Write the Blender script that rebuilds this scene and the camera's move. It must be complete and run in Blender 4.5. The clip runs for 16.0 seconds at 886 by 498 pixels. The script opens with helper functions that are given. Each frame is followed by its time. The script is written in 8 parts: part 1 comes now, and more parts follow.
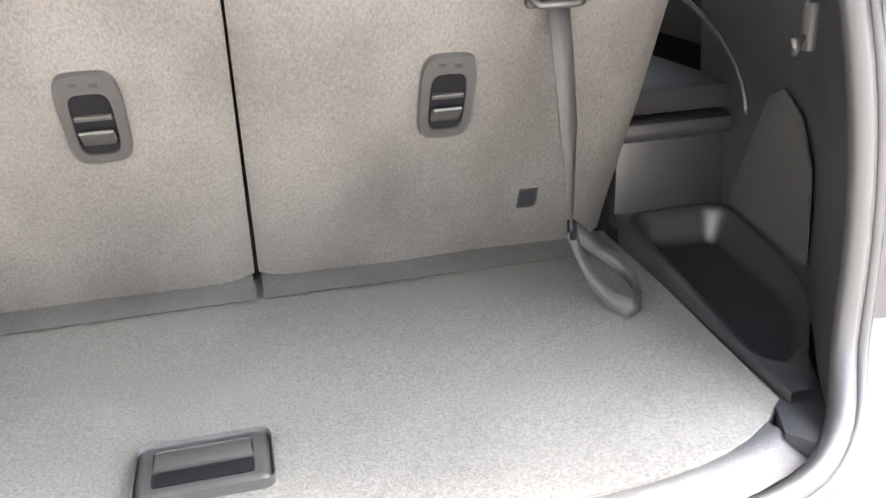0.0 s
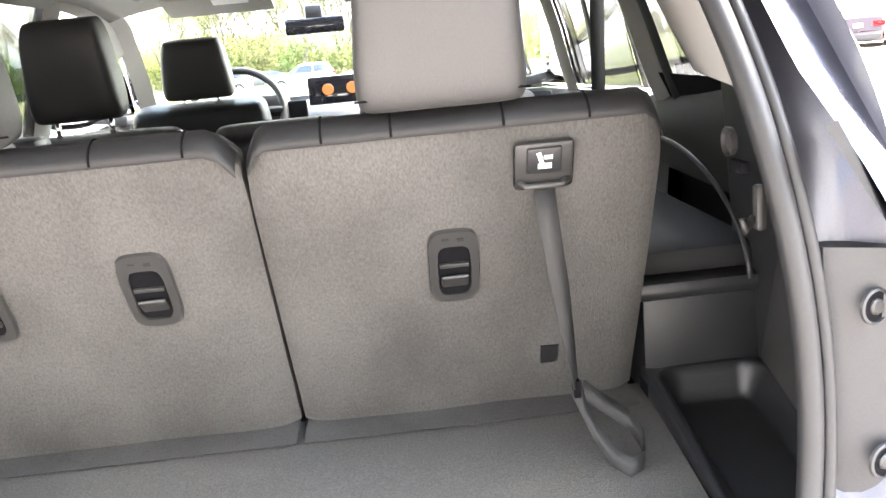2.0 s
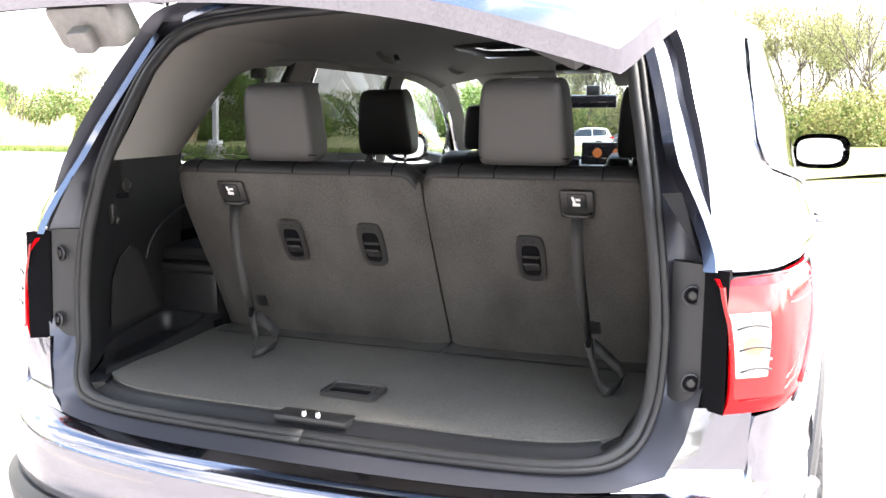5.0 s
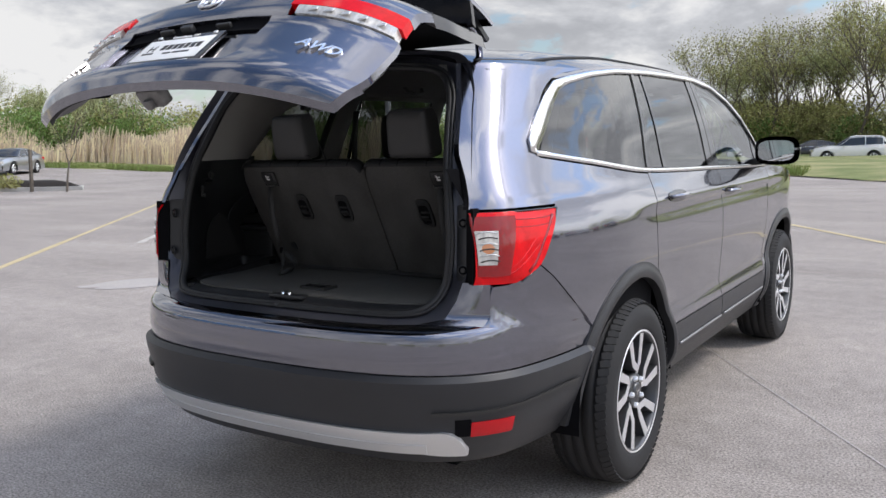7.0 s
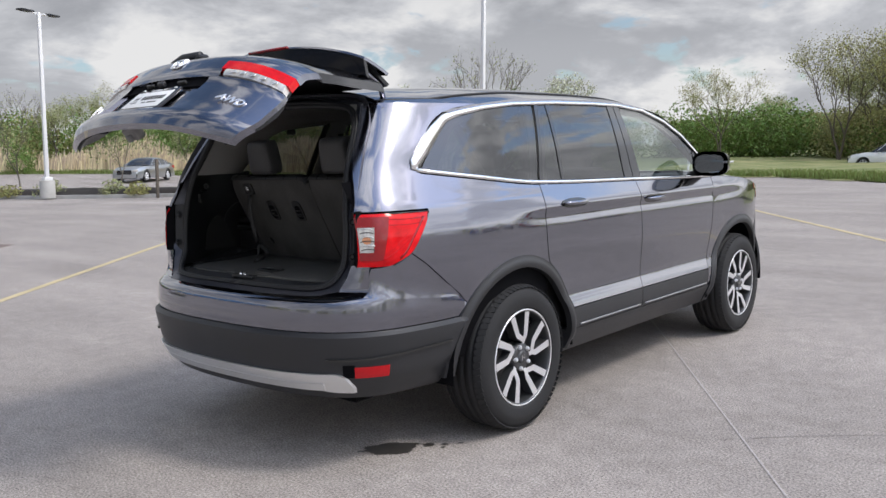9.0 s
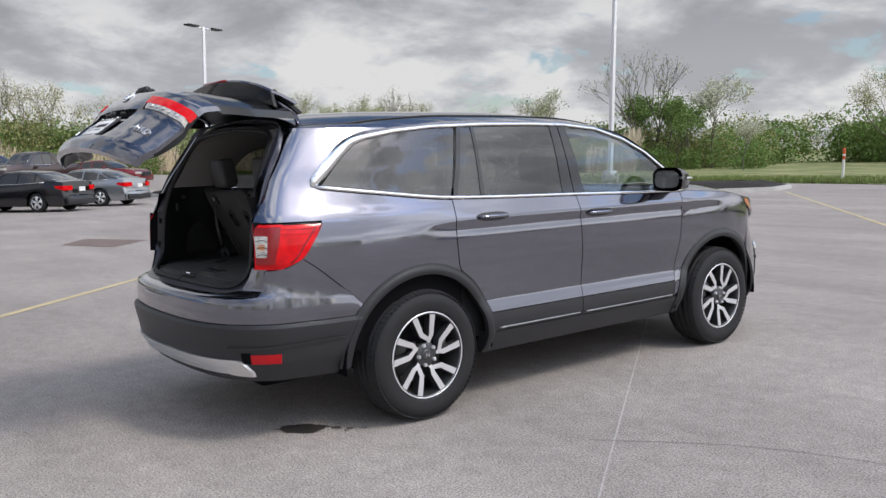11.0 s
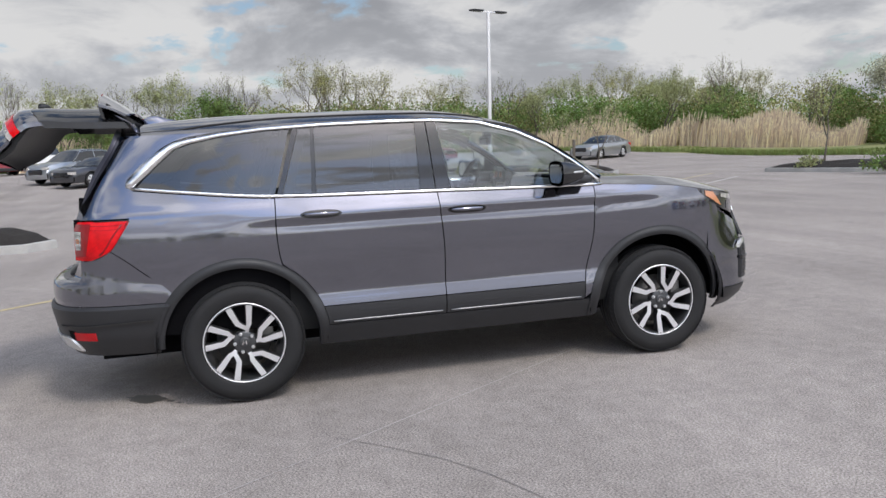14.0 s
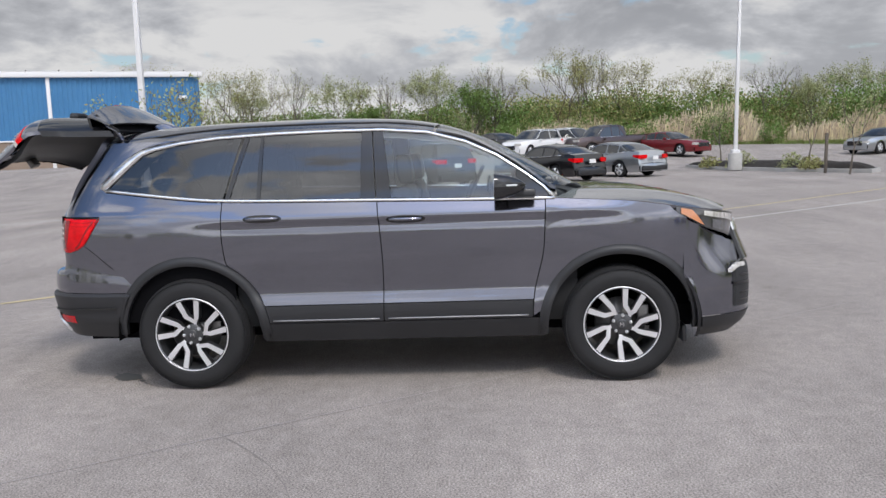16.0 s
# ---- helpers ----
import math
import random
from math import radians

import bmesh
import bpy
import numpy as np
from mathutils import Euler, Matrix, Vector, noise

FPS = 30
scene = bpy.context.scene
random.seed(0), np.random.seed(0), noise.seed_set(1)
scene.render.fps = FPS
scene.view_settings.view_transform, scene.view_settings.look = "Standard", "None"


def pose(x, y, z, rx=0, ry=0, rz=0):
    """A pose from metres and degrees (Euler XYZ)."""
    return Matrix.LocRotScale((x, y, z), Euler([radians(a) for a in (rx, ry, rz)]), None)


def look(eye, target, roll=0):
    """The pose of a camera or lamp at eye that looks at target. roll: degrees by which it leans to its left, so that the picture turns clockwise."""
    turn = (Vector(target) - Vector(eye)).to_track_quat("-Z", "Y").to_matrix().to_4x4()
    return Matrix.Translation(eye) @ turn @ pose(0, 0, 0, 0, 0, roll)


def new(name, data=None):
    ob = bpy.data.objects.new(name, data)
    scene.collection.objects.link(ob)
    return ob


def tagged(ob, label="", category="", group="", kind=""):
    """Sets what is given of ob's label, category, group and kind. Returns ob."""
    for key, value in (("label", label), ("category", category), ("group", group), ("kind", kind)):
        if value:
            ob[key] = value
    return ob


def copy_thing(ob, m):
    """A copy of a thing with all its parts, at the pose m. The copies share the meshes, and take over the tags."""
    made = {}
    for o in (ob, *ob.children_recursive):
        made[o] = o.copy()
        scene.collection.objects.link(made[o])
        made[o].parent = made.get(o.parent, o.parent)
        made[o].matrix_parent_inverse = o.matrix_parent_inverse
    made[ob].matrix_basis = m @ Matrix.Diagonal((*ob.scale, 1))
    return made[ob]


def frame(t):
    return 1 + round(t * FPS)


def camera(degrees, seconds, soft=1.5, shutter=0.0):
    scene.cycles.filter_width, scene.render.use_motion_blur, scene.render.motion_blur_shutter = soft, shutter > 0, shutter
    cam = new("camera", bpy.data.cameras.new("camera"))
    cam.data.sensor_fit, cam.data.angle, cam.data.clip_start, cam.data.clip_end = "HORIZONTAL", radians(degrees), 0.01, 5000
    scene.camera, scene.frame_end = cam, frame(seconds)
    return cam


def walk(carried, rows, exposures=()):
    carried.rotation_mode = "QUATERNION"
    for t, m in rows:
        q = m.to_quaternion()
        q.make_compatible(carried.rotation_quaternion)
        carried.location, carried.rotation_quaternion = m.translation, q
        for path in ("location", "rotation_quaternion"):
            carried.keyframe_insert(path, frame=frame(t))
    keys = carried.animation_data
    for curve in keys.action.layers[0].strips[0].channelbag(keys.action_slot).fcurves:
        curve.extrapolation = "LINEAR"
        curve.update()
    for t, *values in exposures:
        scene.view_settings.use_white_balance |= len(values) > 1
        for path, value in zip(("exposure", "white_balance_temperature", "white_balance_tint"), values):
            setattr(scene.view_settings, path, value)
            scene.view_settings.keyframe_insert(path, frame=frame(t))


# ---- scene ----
cam = camera(55.1, 16.0)
PATH = [
    (0, (0.079, -1.51, 1.332), (0.516, 0.29, 0.576), -2.3),
    (0.5, (0.091, -1.537, 1.359), (0.633, 0.265, 0.683), -3.2),
    (1, (0.159, -1.581, 1.397), (0.701, 0.271, 0.869), -3.6),
    (1.5, (0.241, -1.592, 1.415), (0.638, 0.321, 0.988), -4.4),
    (2, (0.261, -1.619, 1.397), (0.35, 0.325, 0.937), -5.5),
    (2.5, (0.3, -1.633, 1.406), (0.203, 0.313, 0.955), -3.7),
    (3, (0.369, -1.586, 1.411), (0.184, 0.381, 1.096), -2.4),
    (3.5, (0.408, -1.636, 1.393), (0.051, 0.308, 1.085), -0.4),
    (4, (0.532, -1.825, 1.396), (0.038, 0.085, 1.069), 0.9),
    (4.2, (0.556, -1.919, 1.404), (0.029, -0.015, 1.09), 1.0),
    (6.3, (1.591, -3.016, 1.419), (0.623, -1.285, 1.156), -1.8),
    (6.5, (1.746, -3.064, 1.393), (0.742, -1.353, 1.137), -1.7),
    (7, (2.105, -3.209, 1.384), (1.031, -1.541, 1.136), -1.4),
    (7.5, (2.425, -3.377, 1.41), (1.286, -1.752, 1.163), -1.4),
    (8, (2.78, -3.464, 1.386), (1.586, -1.877, 1.152), -1.3),
    (10.3, (4.231, -3.25, 1.463), (2.764, -1.908, 1.249), -1.9),
    (10.5, (4.373, -3.123, 1.446), (2.876, -1.814, 1.237), -1.7),
    (11, (4.715, -2.82, 1.47), (3.151, -1.593, 1.26), -1.5),
    (11.5, (4.975, -2.434, 1.474), (3.346, -1.294, 1.262), -1.5),
    (12, (5.272, -2.021, 1.48), (3.578, -0.98, 1.262), -1.7),
    (12.5, (5.509, -1.575, 1.469), (3.75, -0.651, 1.244), -2.2),
    (13, (5.789, -1.128, 1.47), (3.968, -0.332, 1.245), -2.3),
    (13.5, (6.031, -0.629, 1.482), (4.156, 0.025, 1.249), -2.7),
    (14, (6.174, -0.113, 1.506), (4.255, 0.398, 1.265), -2.8),
    (14.5, (6.345, 0.415, 1.525), (4.392, 0.77, 1.28), -2.7),
    (15, (6.398, 0.94, 1.542), (4.423, 1.136, 1.296), -2.6),
    (15.5, (6.435, 1.486, 1.554), (4.45, 1.519, 1.308), -2.3),
    (16, (6.366, 2.048, 1.552), (4.384, 1.916, 1.312), -2.2),
]

# == world ==
EXPOSURES = [(0, 5.22, 7450, 10), (0.6, 5.30, 7450, 10), (1.0, 5.06, 7400, 10), (1.5, 4.75, 7350, 10), (2.0, 4.88, 7350, 10), (2.5, 5.15, 7300, 10), (3.0, 5.05, 7350, 10), (3.5, 4.86, 7400, 10), (4.2, 4.68, 7400, 10), (6.2, 0.55, 6600, 10), (8.2, 0.32, 6600, 10), (11, 0.15, 6600, 10), (16, 0.08, 6600, 10)]
walk(cam, [(t, look(eye, target, roll)) for t, eye, target, roll in PATH], EXPOSURES)

SUN_ELEVATION, SUN_ROTATION = radians(52), radians(68)


def sky_world():
    world = bpy.data.worlds.new("cloudy_sky")
    scene.world = world
    world.use_nodes = True
    n, k = world.node_tree.nodes, world.node_tree.links
    n.clear()
    out, bg = n.new("ShaderNodeOutputWorld"), n.new("ShaderNodeBackground")
    sky = n.new("ShaderNodeTexSky")
    sky.sky_type, sky.sun_disc = "NISHITA", False
    sky.sun_elevation, sky.sun_rotation = SUN_ELEVATION, SUN_ROTATION
    geo = n.new("ShaderNodeTexCoord")
    sep = n.new("ShaderNodeSeparateXYZ")
    k.new(geo.outputs["Generated"], sep.inputs[0])
    # clouds lie on a flat layer overhead, so they close up towards the horizon
    lift = n.new("ShaderNodeMath")
    lift.operation = "ADD"
    lift.inputs[1].default_value = 0.30
    top = n.new("ShaderNodeMath")
    top.operation = "MAXIMUM"
    top.inputs[1].default_value = 0.0
    k.new(sep.outputs[2], top.inputs[0])
    k.new(top.outputs[0], lift.inputs[0])
    flat = n.new("ShaderNodeVectorMath")
    flat.operation = "DIVIDE"
    both = n.new("ShaderNodeCombineXYZ")
    for i in range(3):
        k.new(lift.outputs[0], both.inputs[i])
    k.new(geo.outputs["Generated"], flat.inputs[0])
    k.new(both.outputs[0], flat.inputs[1])
    place = n.new("ShaderNodeMapping")
    place.inputs["Location"].default_value = (1.7, 0.4, 0.3)
    place.inputs["Scale"].default_value = (1, 1, 0.0)
    k.new(flat.outputs[0], place.inputs[0])

    def cloud(scale, detail, rough, lo, hi, seed, thin=0.0):
        tex = n.new("ShaderNodeTexNoise")
        tex.noise_dimensions = "4D"
        tex.inputs["W"].default_value = seed
        tex.inputs["Scale"].default_value, tex.inputs["Detail"].default_value = scale, detail
        tex.inputs["Roughness"].default_value, tex.inputs["Distortion"].default_value = rough, 0.3
        ramp = n.new("ShaderNodeMapRange")
        ramp.interpolation_type = "SMOOTHSTEP"
        ramp.inputs["From Min"].default_value, ramp.inputs["From Max"].default_value = lo, hi
        k.new(place.outputs[0], tex.inputs["Vector"])
        # the layer breaks up overhead
        gap, less = n.new("ShaderNodeMapRange"), n.new("ShaderNodeMath")
        gap.inputs["From Min"].default_value, gap.inputs["From Max"].default_value = 0.26, 0.50
        gap.inputs["To Min"].default_value, gap.inputs["To Max"].default_value = 0.0, -thin
        less.operation = "ADD"
        k.new(sep.outputs[2], gap.inputs[0])
        k.new(tex.outputs[0], less.inputs[0])
        k.new(gap.outputs[0], less.inputs[1])
        k.new(less.outputs[0], ramp.inputs[0])
        return ramp.outputs[0]

    cover = cloud(4.6, 8, 0.54, 0.33, 0.42, 2.1, 0.15)
    thick = cloud(2.1, 9, 0.58, 0.38, 0.62, 7.7)
    # towards the horizon the sides of the clouds show, which are brighter than their bases
    low = n.new("ShaderNodeMapRange")
    low.interpolation_type = "SMOOTHSTEP"
    low.inputs["From Min"].default_value, low.inputs["From Max"].default_value = 0.09, 0.22
    low.inputs["To Min"].default_value, low.inputs["To Max"].default_value = -0.20, 0.22
    k.new(sep.outputs[2], low.inputs[0])
    # overhead the layer is thinner and lets the veiled sun through
    high = n.new("ShaderNodeMapRange")
    high.interpolation_type = "SMOOTHSTEP"
    high.inputs["From Min"].default_value, high.inputs["From Max"].default_value = 0.30, 0.70
    high.inputs["To Min"].default_value, high.inputs["To Max"].default_value = 0.0, -0.42
    k.new(sep.outputs[2], high.inputs[0])
    depth = n.new("ShaderNodeMath")
    depth.operation = "ADD"
    k.new(low.outputs[0], depth.inputs[0])
    k.new(high.outputs[0], depth.inputs[1])
    body = n.new("ShaderNodeMath")
    body.operation = "ADD"
    k.new(thick, body.inputs[0])
    k.new(depth.outputs[0], body.inputs[1])
    tone = n.new("ShaderNodeValToRGB")
    tone.color_ramp.elements[0].color = (5.2, 5.25, 5.35, 1)
    tone.color_ramp.elements[1].color = (2.4, 2.5, 2.75, 1)
    middle = tone.color_ramp.elements.new(0.45)
    middle.color = (3.7, 3.82, 4.1, 1)
    k.new(body.outputs[0], tone.inputs[0])
    mix = n.new("ShaderNodeMix")
    mix.data_type = "RGBA"
    k.new(cover, mix.inputs["Factor"])
    deep = n.new("ShaderNodeVectorMath")
    deep.operation = "SCALE"
    deep.inputs["Scale"].default_value = 0.8
    k.new(sky.outputs[0], deep.inputs[0])
    k.new(deep.outputs[0], mix.inputs["A"])
    k.new(tone.outputs[0], mix.inputs["B"])
    # the clouds are brighter round the veiled sun
    toward = n.new("ShaderNodeVectorMath")
    toward.operation = "DOT_PRODUCT"
    toward.inputs[1].default_value = (math.sin(SUN_ROTATION) * math.cos(SUN_ELEVATION), math.cos(SUN_ROTATION) * math.cos(SUN_ELEVATION), math.sin(SUN_ELEVATION))
    k.new(geo.outputs["Generated"], toward.inputs[0])
    glow = n.new("ShaderNodeMapRange")
    glow.interpolation_type = "SMOOTHSTEP"
    glow.inputs["From Min"].default_value, glow.inputs["From Max"].default_value = 0.1, 1.0
    glow.inputs["To Min"].default_value, glow.inputs["To Max"].default_value = 1.0, 3.2
    k.new(toward.outputs["Value"], glow.inputs[0])
    shine = n.new("ShaderNodeVectorMath")
    shine.operation = "SCALE"
    k.new(mix.outputs["Result"], shine.inputs[0])
    k.new(glow.outputs[0], shine.inputs["Scale"])
    k.new(shine.outputs[0], bg.inputs[0])
    bg.inputs[1].default_value = 0.125
    k.new(bg.outputs[0], out.inputs[0])


sky_world()
sun = new("sun", bpy.data.lights.new("sun", "SUN"))
sun.data.energy, sun.data.angle, sun.data.color = 1.45, radians(12), (1.0, 0.97, 0.92)
sun.matrix_world = look((0, 0, 0), (-math.sin(SUN_ROTATION) * math.cos(SUN_ELEVATION), -math.cos(SUN_ROTATION) * math.cos(SUN_ELEVATION), -math.sin(SUN_ELEVATION)))

# == materials ==
def material(name, color, rough=0.6, metal=0.0, grain=0.0, scale=60.0, bump=0.0, stain=0.0, stain_scale=3.0, coat=0.0, spec=0.5, stretch=(1, 1, 1), second=None):
    """Principled surface with fine grain, broad stains and a bump of the grain."""
    m = bpy.data.materials.new(name)
    m.use_nodes = True
    n, k = m.node_tree.nodes, m.node_tree.links
    p = n["Principled BSDF"]
    p.inputs["Roughness"].default_value, p.inputs["Metallic"].default_value = rough, metal
    p.inputs["Coat Weight"].default_value, p.inputs["Coat Roughness"].default_value = coat, 0.03
    p.inputs["Specular IOR Level"].default_value = spec
    p.inputs["Base Color"].default_value = (*color, 1)
    if grain or stain or bump:
        at = n.new("ShaderNodeTexCoord")
        mp = n.new("ShaderNodeMapping")
        mp.inputs["Scale"].default_value = stretch
        k.new(at.outputs["Object"], mp.inputs[0])
        fine, broad = n.new("ShaderNodeTexNoise"), n.new("ShaderNodeTexNoise")
        fine.inputs["Scale"].default_value, fine.inputs["Detail"].default_value, fine.inputs["Roughness"].default_value = scale, 4, 0.65
        broad.inputs["Scale"].default_value, broad.inputs["Detail"].default_value = stain_scale, 5
        k.new(mp.outputs[0], fine.inputs[0])
        k.new(mp.outputs[0], broad.inputs[0])
        a = n.new("ShaderNodeMapRange")
        a.inputs["From Min"].default_value, a.inputs["From Max"].default_value = 0.25, 0.75
        a.inputs["To Min"].default_value, a.inputs["To Max"].default_value = 1 - grain, 1 + grain
        b = n.new("ShaderNodeMapRange")
        b.inputs["From Min"].default_value, b.inputs["From Max"].default_value = 0.3, 0.7
        b.inputs["To Min"].default_value, b.inputs["To Max"].default_value = 1 - stain, 1 + stain
        k.new(fine.outputs[0], a.inputs[0])
        k.new(broad.outputs[0], b.inputs[0])
        both = n.new("ShaderNodeMath")
        both.operation = "MULTIPLY"
        k.new(a.outputs[0], both.inputs[0])
        k.new(b.outputs[0], both.inputs[1])
        tint = n.new("ShaderNodeVectorMath")
        tint.operation = "SCALE"
        tint.inputs[0].default_value = color
        k.new(both.outputs[0], tint.inputs["Scale"])
        if second:
            mx = n.new("ShaderNodeMix")
            mx.data_type = "RGBA"
            mx.inputs["A"].default_value, mx.inputs["B"].default_value = (*color, 1), (*second, 1)
            c = n.new("ShaderNodeMapRange")
            c.inputs["From Min"].default_value, c.inputs["From Max"].default_value = 0.4, 0.6
            k.new(broad.outputs[0], c.inputs[0])
            k.new(c.outputs[0], mx.inputs["Factor"])
            k.new(mx.outputs["Result"], tint.inputs[0])
        k.new(tint.outputs[0], p.inputs["Base Color"])
        if bump:
            bp = n.new("ShaderNodeBump")
            bp.inputs["Strength"].default_value, bp.inputs["Distance"].default_value = 1.0, bump
            k.new(fine.outputs[0], bp.inputs["Height"])
            k.new(bp.outputs[0], p.inputs["Normal"])
    return m


def glass(name, tint, rough=0.0, gloss=0.05):
    """A pane: tinted see-through with a mirror's gloss that grows at grazing angles."""
    m = bpy.data.materials.new(name)
    m.use_nodes = True
    n, k = m.node_tree.nodes, m.node_tree.links
    n.remove(n["Principled BSDF"])
    t, g, f, mx = n.new("ShaderNodeBsdfTransparent"), n.new("ShaderNodeBsdfGlossy"), n.new("ShaderNodeLayerWeight"), n.new("ShaderNodeMixShader")
    t.inputs[0].default_value = (*tint, 1)
    g.inputs["Roughness"].default_value = rough
    up, low = n.new("ShaderNodeMath"), n.new("ShaderNodeMath")
    up.operation, low.operation = "POWER", "MULTIPLY_ADD"
    up.inputs[1].default_value = 4.0
    low.inputs[1].default_value, low.inputs[2].default_value = 0.9, gloss
    low.use_clamp = True
    k.new(f.outputs["Facing"], up.inputs[0])
    k.new(up.outputs[0], low.inputs[0])
    k.new(low.outputs[0], mx.inputs[0])
    k.new(t.outputs[0], mx.inputs[1])
    k.new(g.outputs[0], mx.inputs[2])
    k.new(mx.outputs[0], n["Material Output"].inputs[0])
    return m


def foliage(name, color, spread=0.35):
    """Leaves whose green changes from leaf to leaf, and lets some light through."""
    m = bpy.data.materials.new(name)
    m.use_nodes = True
    n, k = m.node_tree.nodes, m.node_tree.links
    p = n["Principled BSDF"]
    p.inputs["Roughness"].default_value = 0.6
    geo, hue = n.new("ShaderNodeNewGeometry"), n.new("ShaderNodeHueSaturation")
    hue.inputs["Color"].default_value = (*color, 1)
    v, h = n.new("ShaderNodeMapRange"), n.new("ShaderNodeMapRange")
    v.inputs["To Min"].default_value, v.inputs["To Max"].default_value = 1 - spread, 1 + spread
    h.inputs["To Min"].default_value, h.inputs["To Max"].default_value = 0.47, 0.53
    k.new(geo.outputs["Random Per Island"], v.inputs[0])
    k.new(geo.outputs["Random Per Island"], h.inputs[0])
    k.new(v.outputs[0], hue.inputs["Value"])
    k.new(h.outputs[0], hue.inputs["Hue"])
    k.new(hue.outputs[0], p.inputs["Base Color"])
    tr, mx = n.new("ShaderNodeBsdfTranslucent"), n.new("ShaderNodeMixShader")
    mx.inputs[0].default_value = 0.3
    k.new(hue.outputs[0], tr.inputs[0])
    k.new(p.outputs[0], mx.inputs[1])
    k.new(tr.outputs[0], mx.inputs[2])
    k.new(mx.outputs[0], n["Material Output"].inputs[0])
    return m


def asphalt_material():
    """Pale worn asphalt: pebble grain, broad patches, worn sweeps."""
    m = material("asphalt", (0.312, 0.280, 0.257), 0.9, grain=0.85, scale=95, bump=0.0004, stain=0.13, stain_scale=0.35, spec=0.25)
    n, k = m.node_tree.nodes, m.node_tree.links
    p = n["Principled BSDF"]
    src = p.inputs["Base Color"].links[0].from_socket
    at = n.new("ShaderNodeTexCoord")
    mp = n.new("ShaderNodeMapping")
    mp.inputs["Scale"].default_value = (0.25, 1.6, 1)
    mp.inputs["Rotation"].default_value = (0, 0, radians(35))
    k.new(at.outputs["Object"], mp.inputs[0])
    big = n.new("ShaderNodeTexNoise")
    big.inputs["Scale"].default_value, big.inputs["Detail"].default_value = 0.7, 6
    k.new(mp.outputs[0], big.inputs[0])
    r = n.new("ShaderNodeMapRange")
    r.inputs["From Min"].default_value, r.inputs["From Max"].default_value = 0.3, 0.7
    r.inputs["To Min"].default_value, r.inputs["To Max"].default_value = 0.86, 1.12
    k.new(big.outputs[0], r.inputs[0])
    mid = n.new("ShaderNodeTexNoise")
    mid.inputs["Scale"].default_value, mid.inputs["Detail"].default_value, mid.inputs["Roughness"].default_value = 7, 9, 0.78
    k.new(at.outputs["Object"], mid.inputs[0])
    mottle = n.new("ShaderNodeMapRange")
    mottle.inputs["From Min"].default_value, mottle.inputs["From Max"].default_value = 0.3, 0.7
    mottle.inputs["To Min"].default_value, mottle.inputs["To Max"].default_value = 0.80, 1.20
    k.new(mid.outputs[0], mottle.inputs[0])
    all_of = n.new("ShaderNodeMath")
    all_of.operation = "MULTIPLY"
    k.new(r.outputs[0], all_of.inputs[0])
    k.new(mottle.outputs[0], all_of.inputs[1])
    sc = n.new("ShaderNodeVectorMath")
    sc.operation = "SCALE"
    k.new(src, sc.inputs[0])
    k.new(all_of.outputs[0], sc.inputs["Scale"])
    k.new(sc.outputs[0], p.inputs["Base Color"])
    return m


PAINT = material("grey_metallic_paint", (0.156, 0.161, 0.203), 0.15, 1.0, grain=0.10, scale=900, coat=1.0)
PAINT.node_tree.nodes["Principled BSDF"].inputs["Coat IOR"].default_value = 1.95
CLADDING = material("dark_moulded_plastic", (0.026, 0.0265, 0.029), 0.42, grain=0.15, scale=500, bump=0.0002, stain=0.08, spec=0.45)
GLOSS_BLACK = material("gloss_black_trim", (0.012, 0.012, 0.014), 0.12, coat=0.5)
INNER_BLACK = material("black_underbody", (0.004, 0.004, 0.005), 0.9, grain=0.2, scale=40, spec=0.1)
# duller jamb coat of the body paint, darkened for the raised gate's shade
JAMB = material("dull_shaded_jamb_paint", (0.075, 0.077, 0.095), 0.38, 0.6, grain=0.08, scale=500, coat=0.25)
CREASE_SHEEN = material("cladding_crease_sheen", (0.30, 0.30, 0.31), 0.35, 0.5, grain=0.06, scale=200)
CHROME = material("chrome", (0.93, 0.93, 0.93), 0.2, 1.0, grain=0.03, scale=80)
SILVER = material("satin_silver_plastic", (0.74, 0.745, 0.75), 0.32, 0.7, grain=0.05, scale=300)
RUBBER = material("tyre_rubber", (0.011, 0.011, 0.012), 0.75, grain=0.2, scale=120, bump=0.0004, stain=0.15, stain_scale=8)
SEAL = material("rubber_seal", (0.012, 0.012, 0.013), 0.55, grain=0.15, scale=200)
ALLOY = material("machined_alloy", (0.82, 0.82, 0.83), 0.36, 0.75, grain=0.05, scale=300)
ALLOY_DARK = material("dark_grey_alloy", (0.09, 0.092, 0.096), 0.35, 0.7, grain=0.08, scale=200)
STEEL = material("brake_steel", (0.20, 0.195, 0.19), 0.45, 0.8, grain=0.15, scale=90)
RED_LENS = material("red_lamp_lens", (0.66, 0.004, 0.008), 0.12, coat=0.25, grain=0.30, scale=16, spec=0.18)
DARK_RED = material("dark_red_lens", (0.26, 0.003, 0.006), 0.12, coat=0.5, grain=0.15, scale=90)
CLEAR_LENS = material("clear_ribbed_lens", (0.60, 0.58, 0.55), 0.12, 0.3, coat=1.0, grain=0.45, scale=55, stretch=(1, 1, 0.3))
DARK_CLEAR = material("smoked_clear_lens", (0.16, 0.16, 0.17), 0.1, 0.4, coat=1.0, grain=0.3, scale=60)
REFLECTOR = material("red_reflector", (0.52, 0.004, 0.010), 0.2, coat=0.3, grain=0.15, scale=200, spec=0.3)
AMBER_LENS = material("amber_lens", (0.60, 0.25, 0.12), 0.12, coat=1.0, grain=0.1, scale=50)
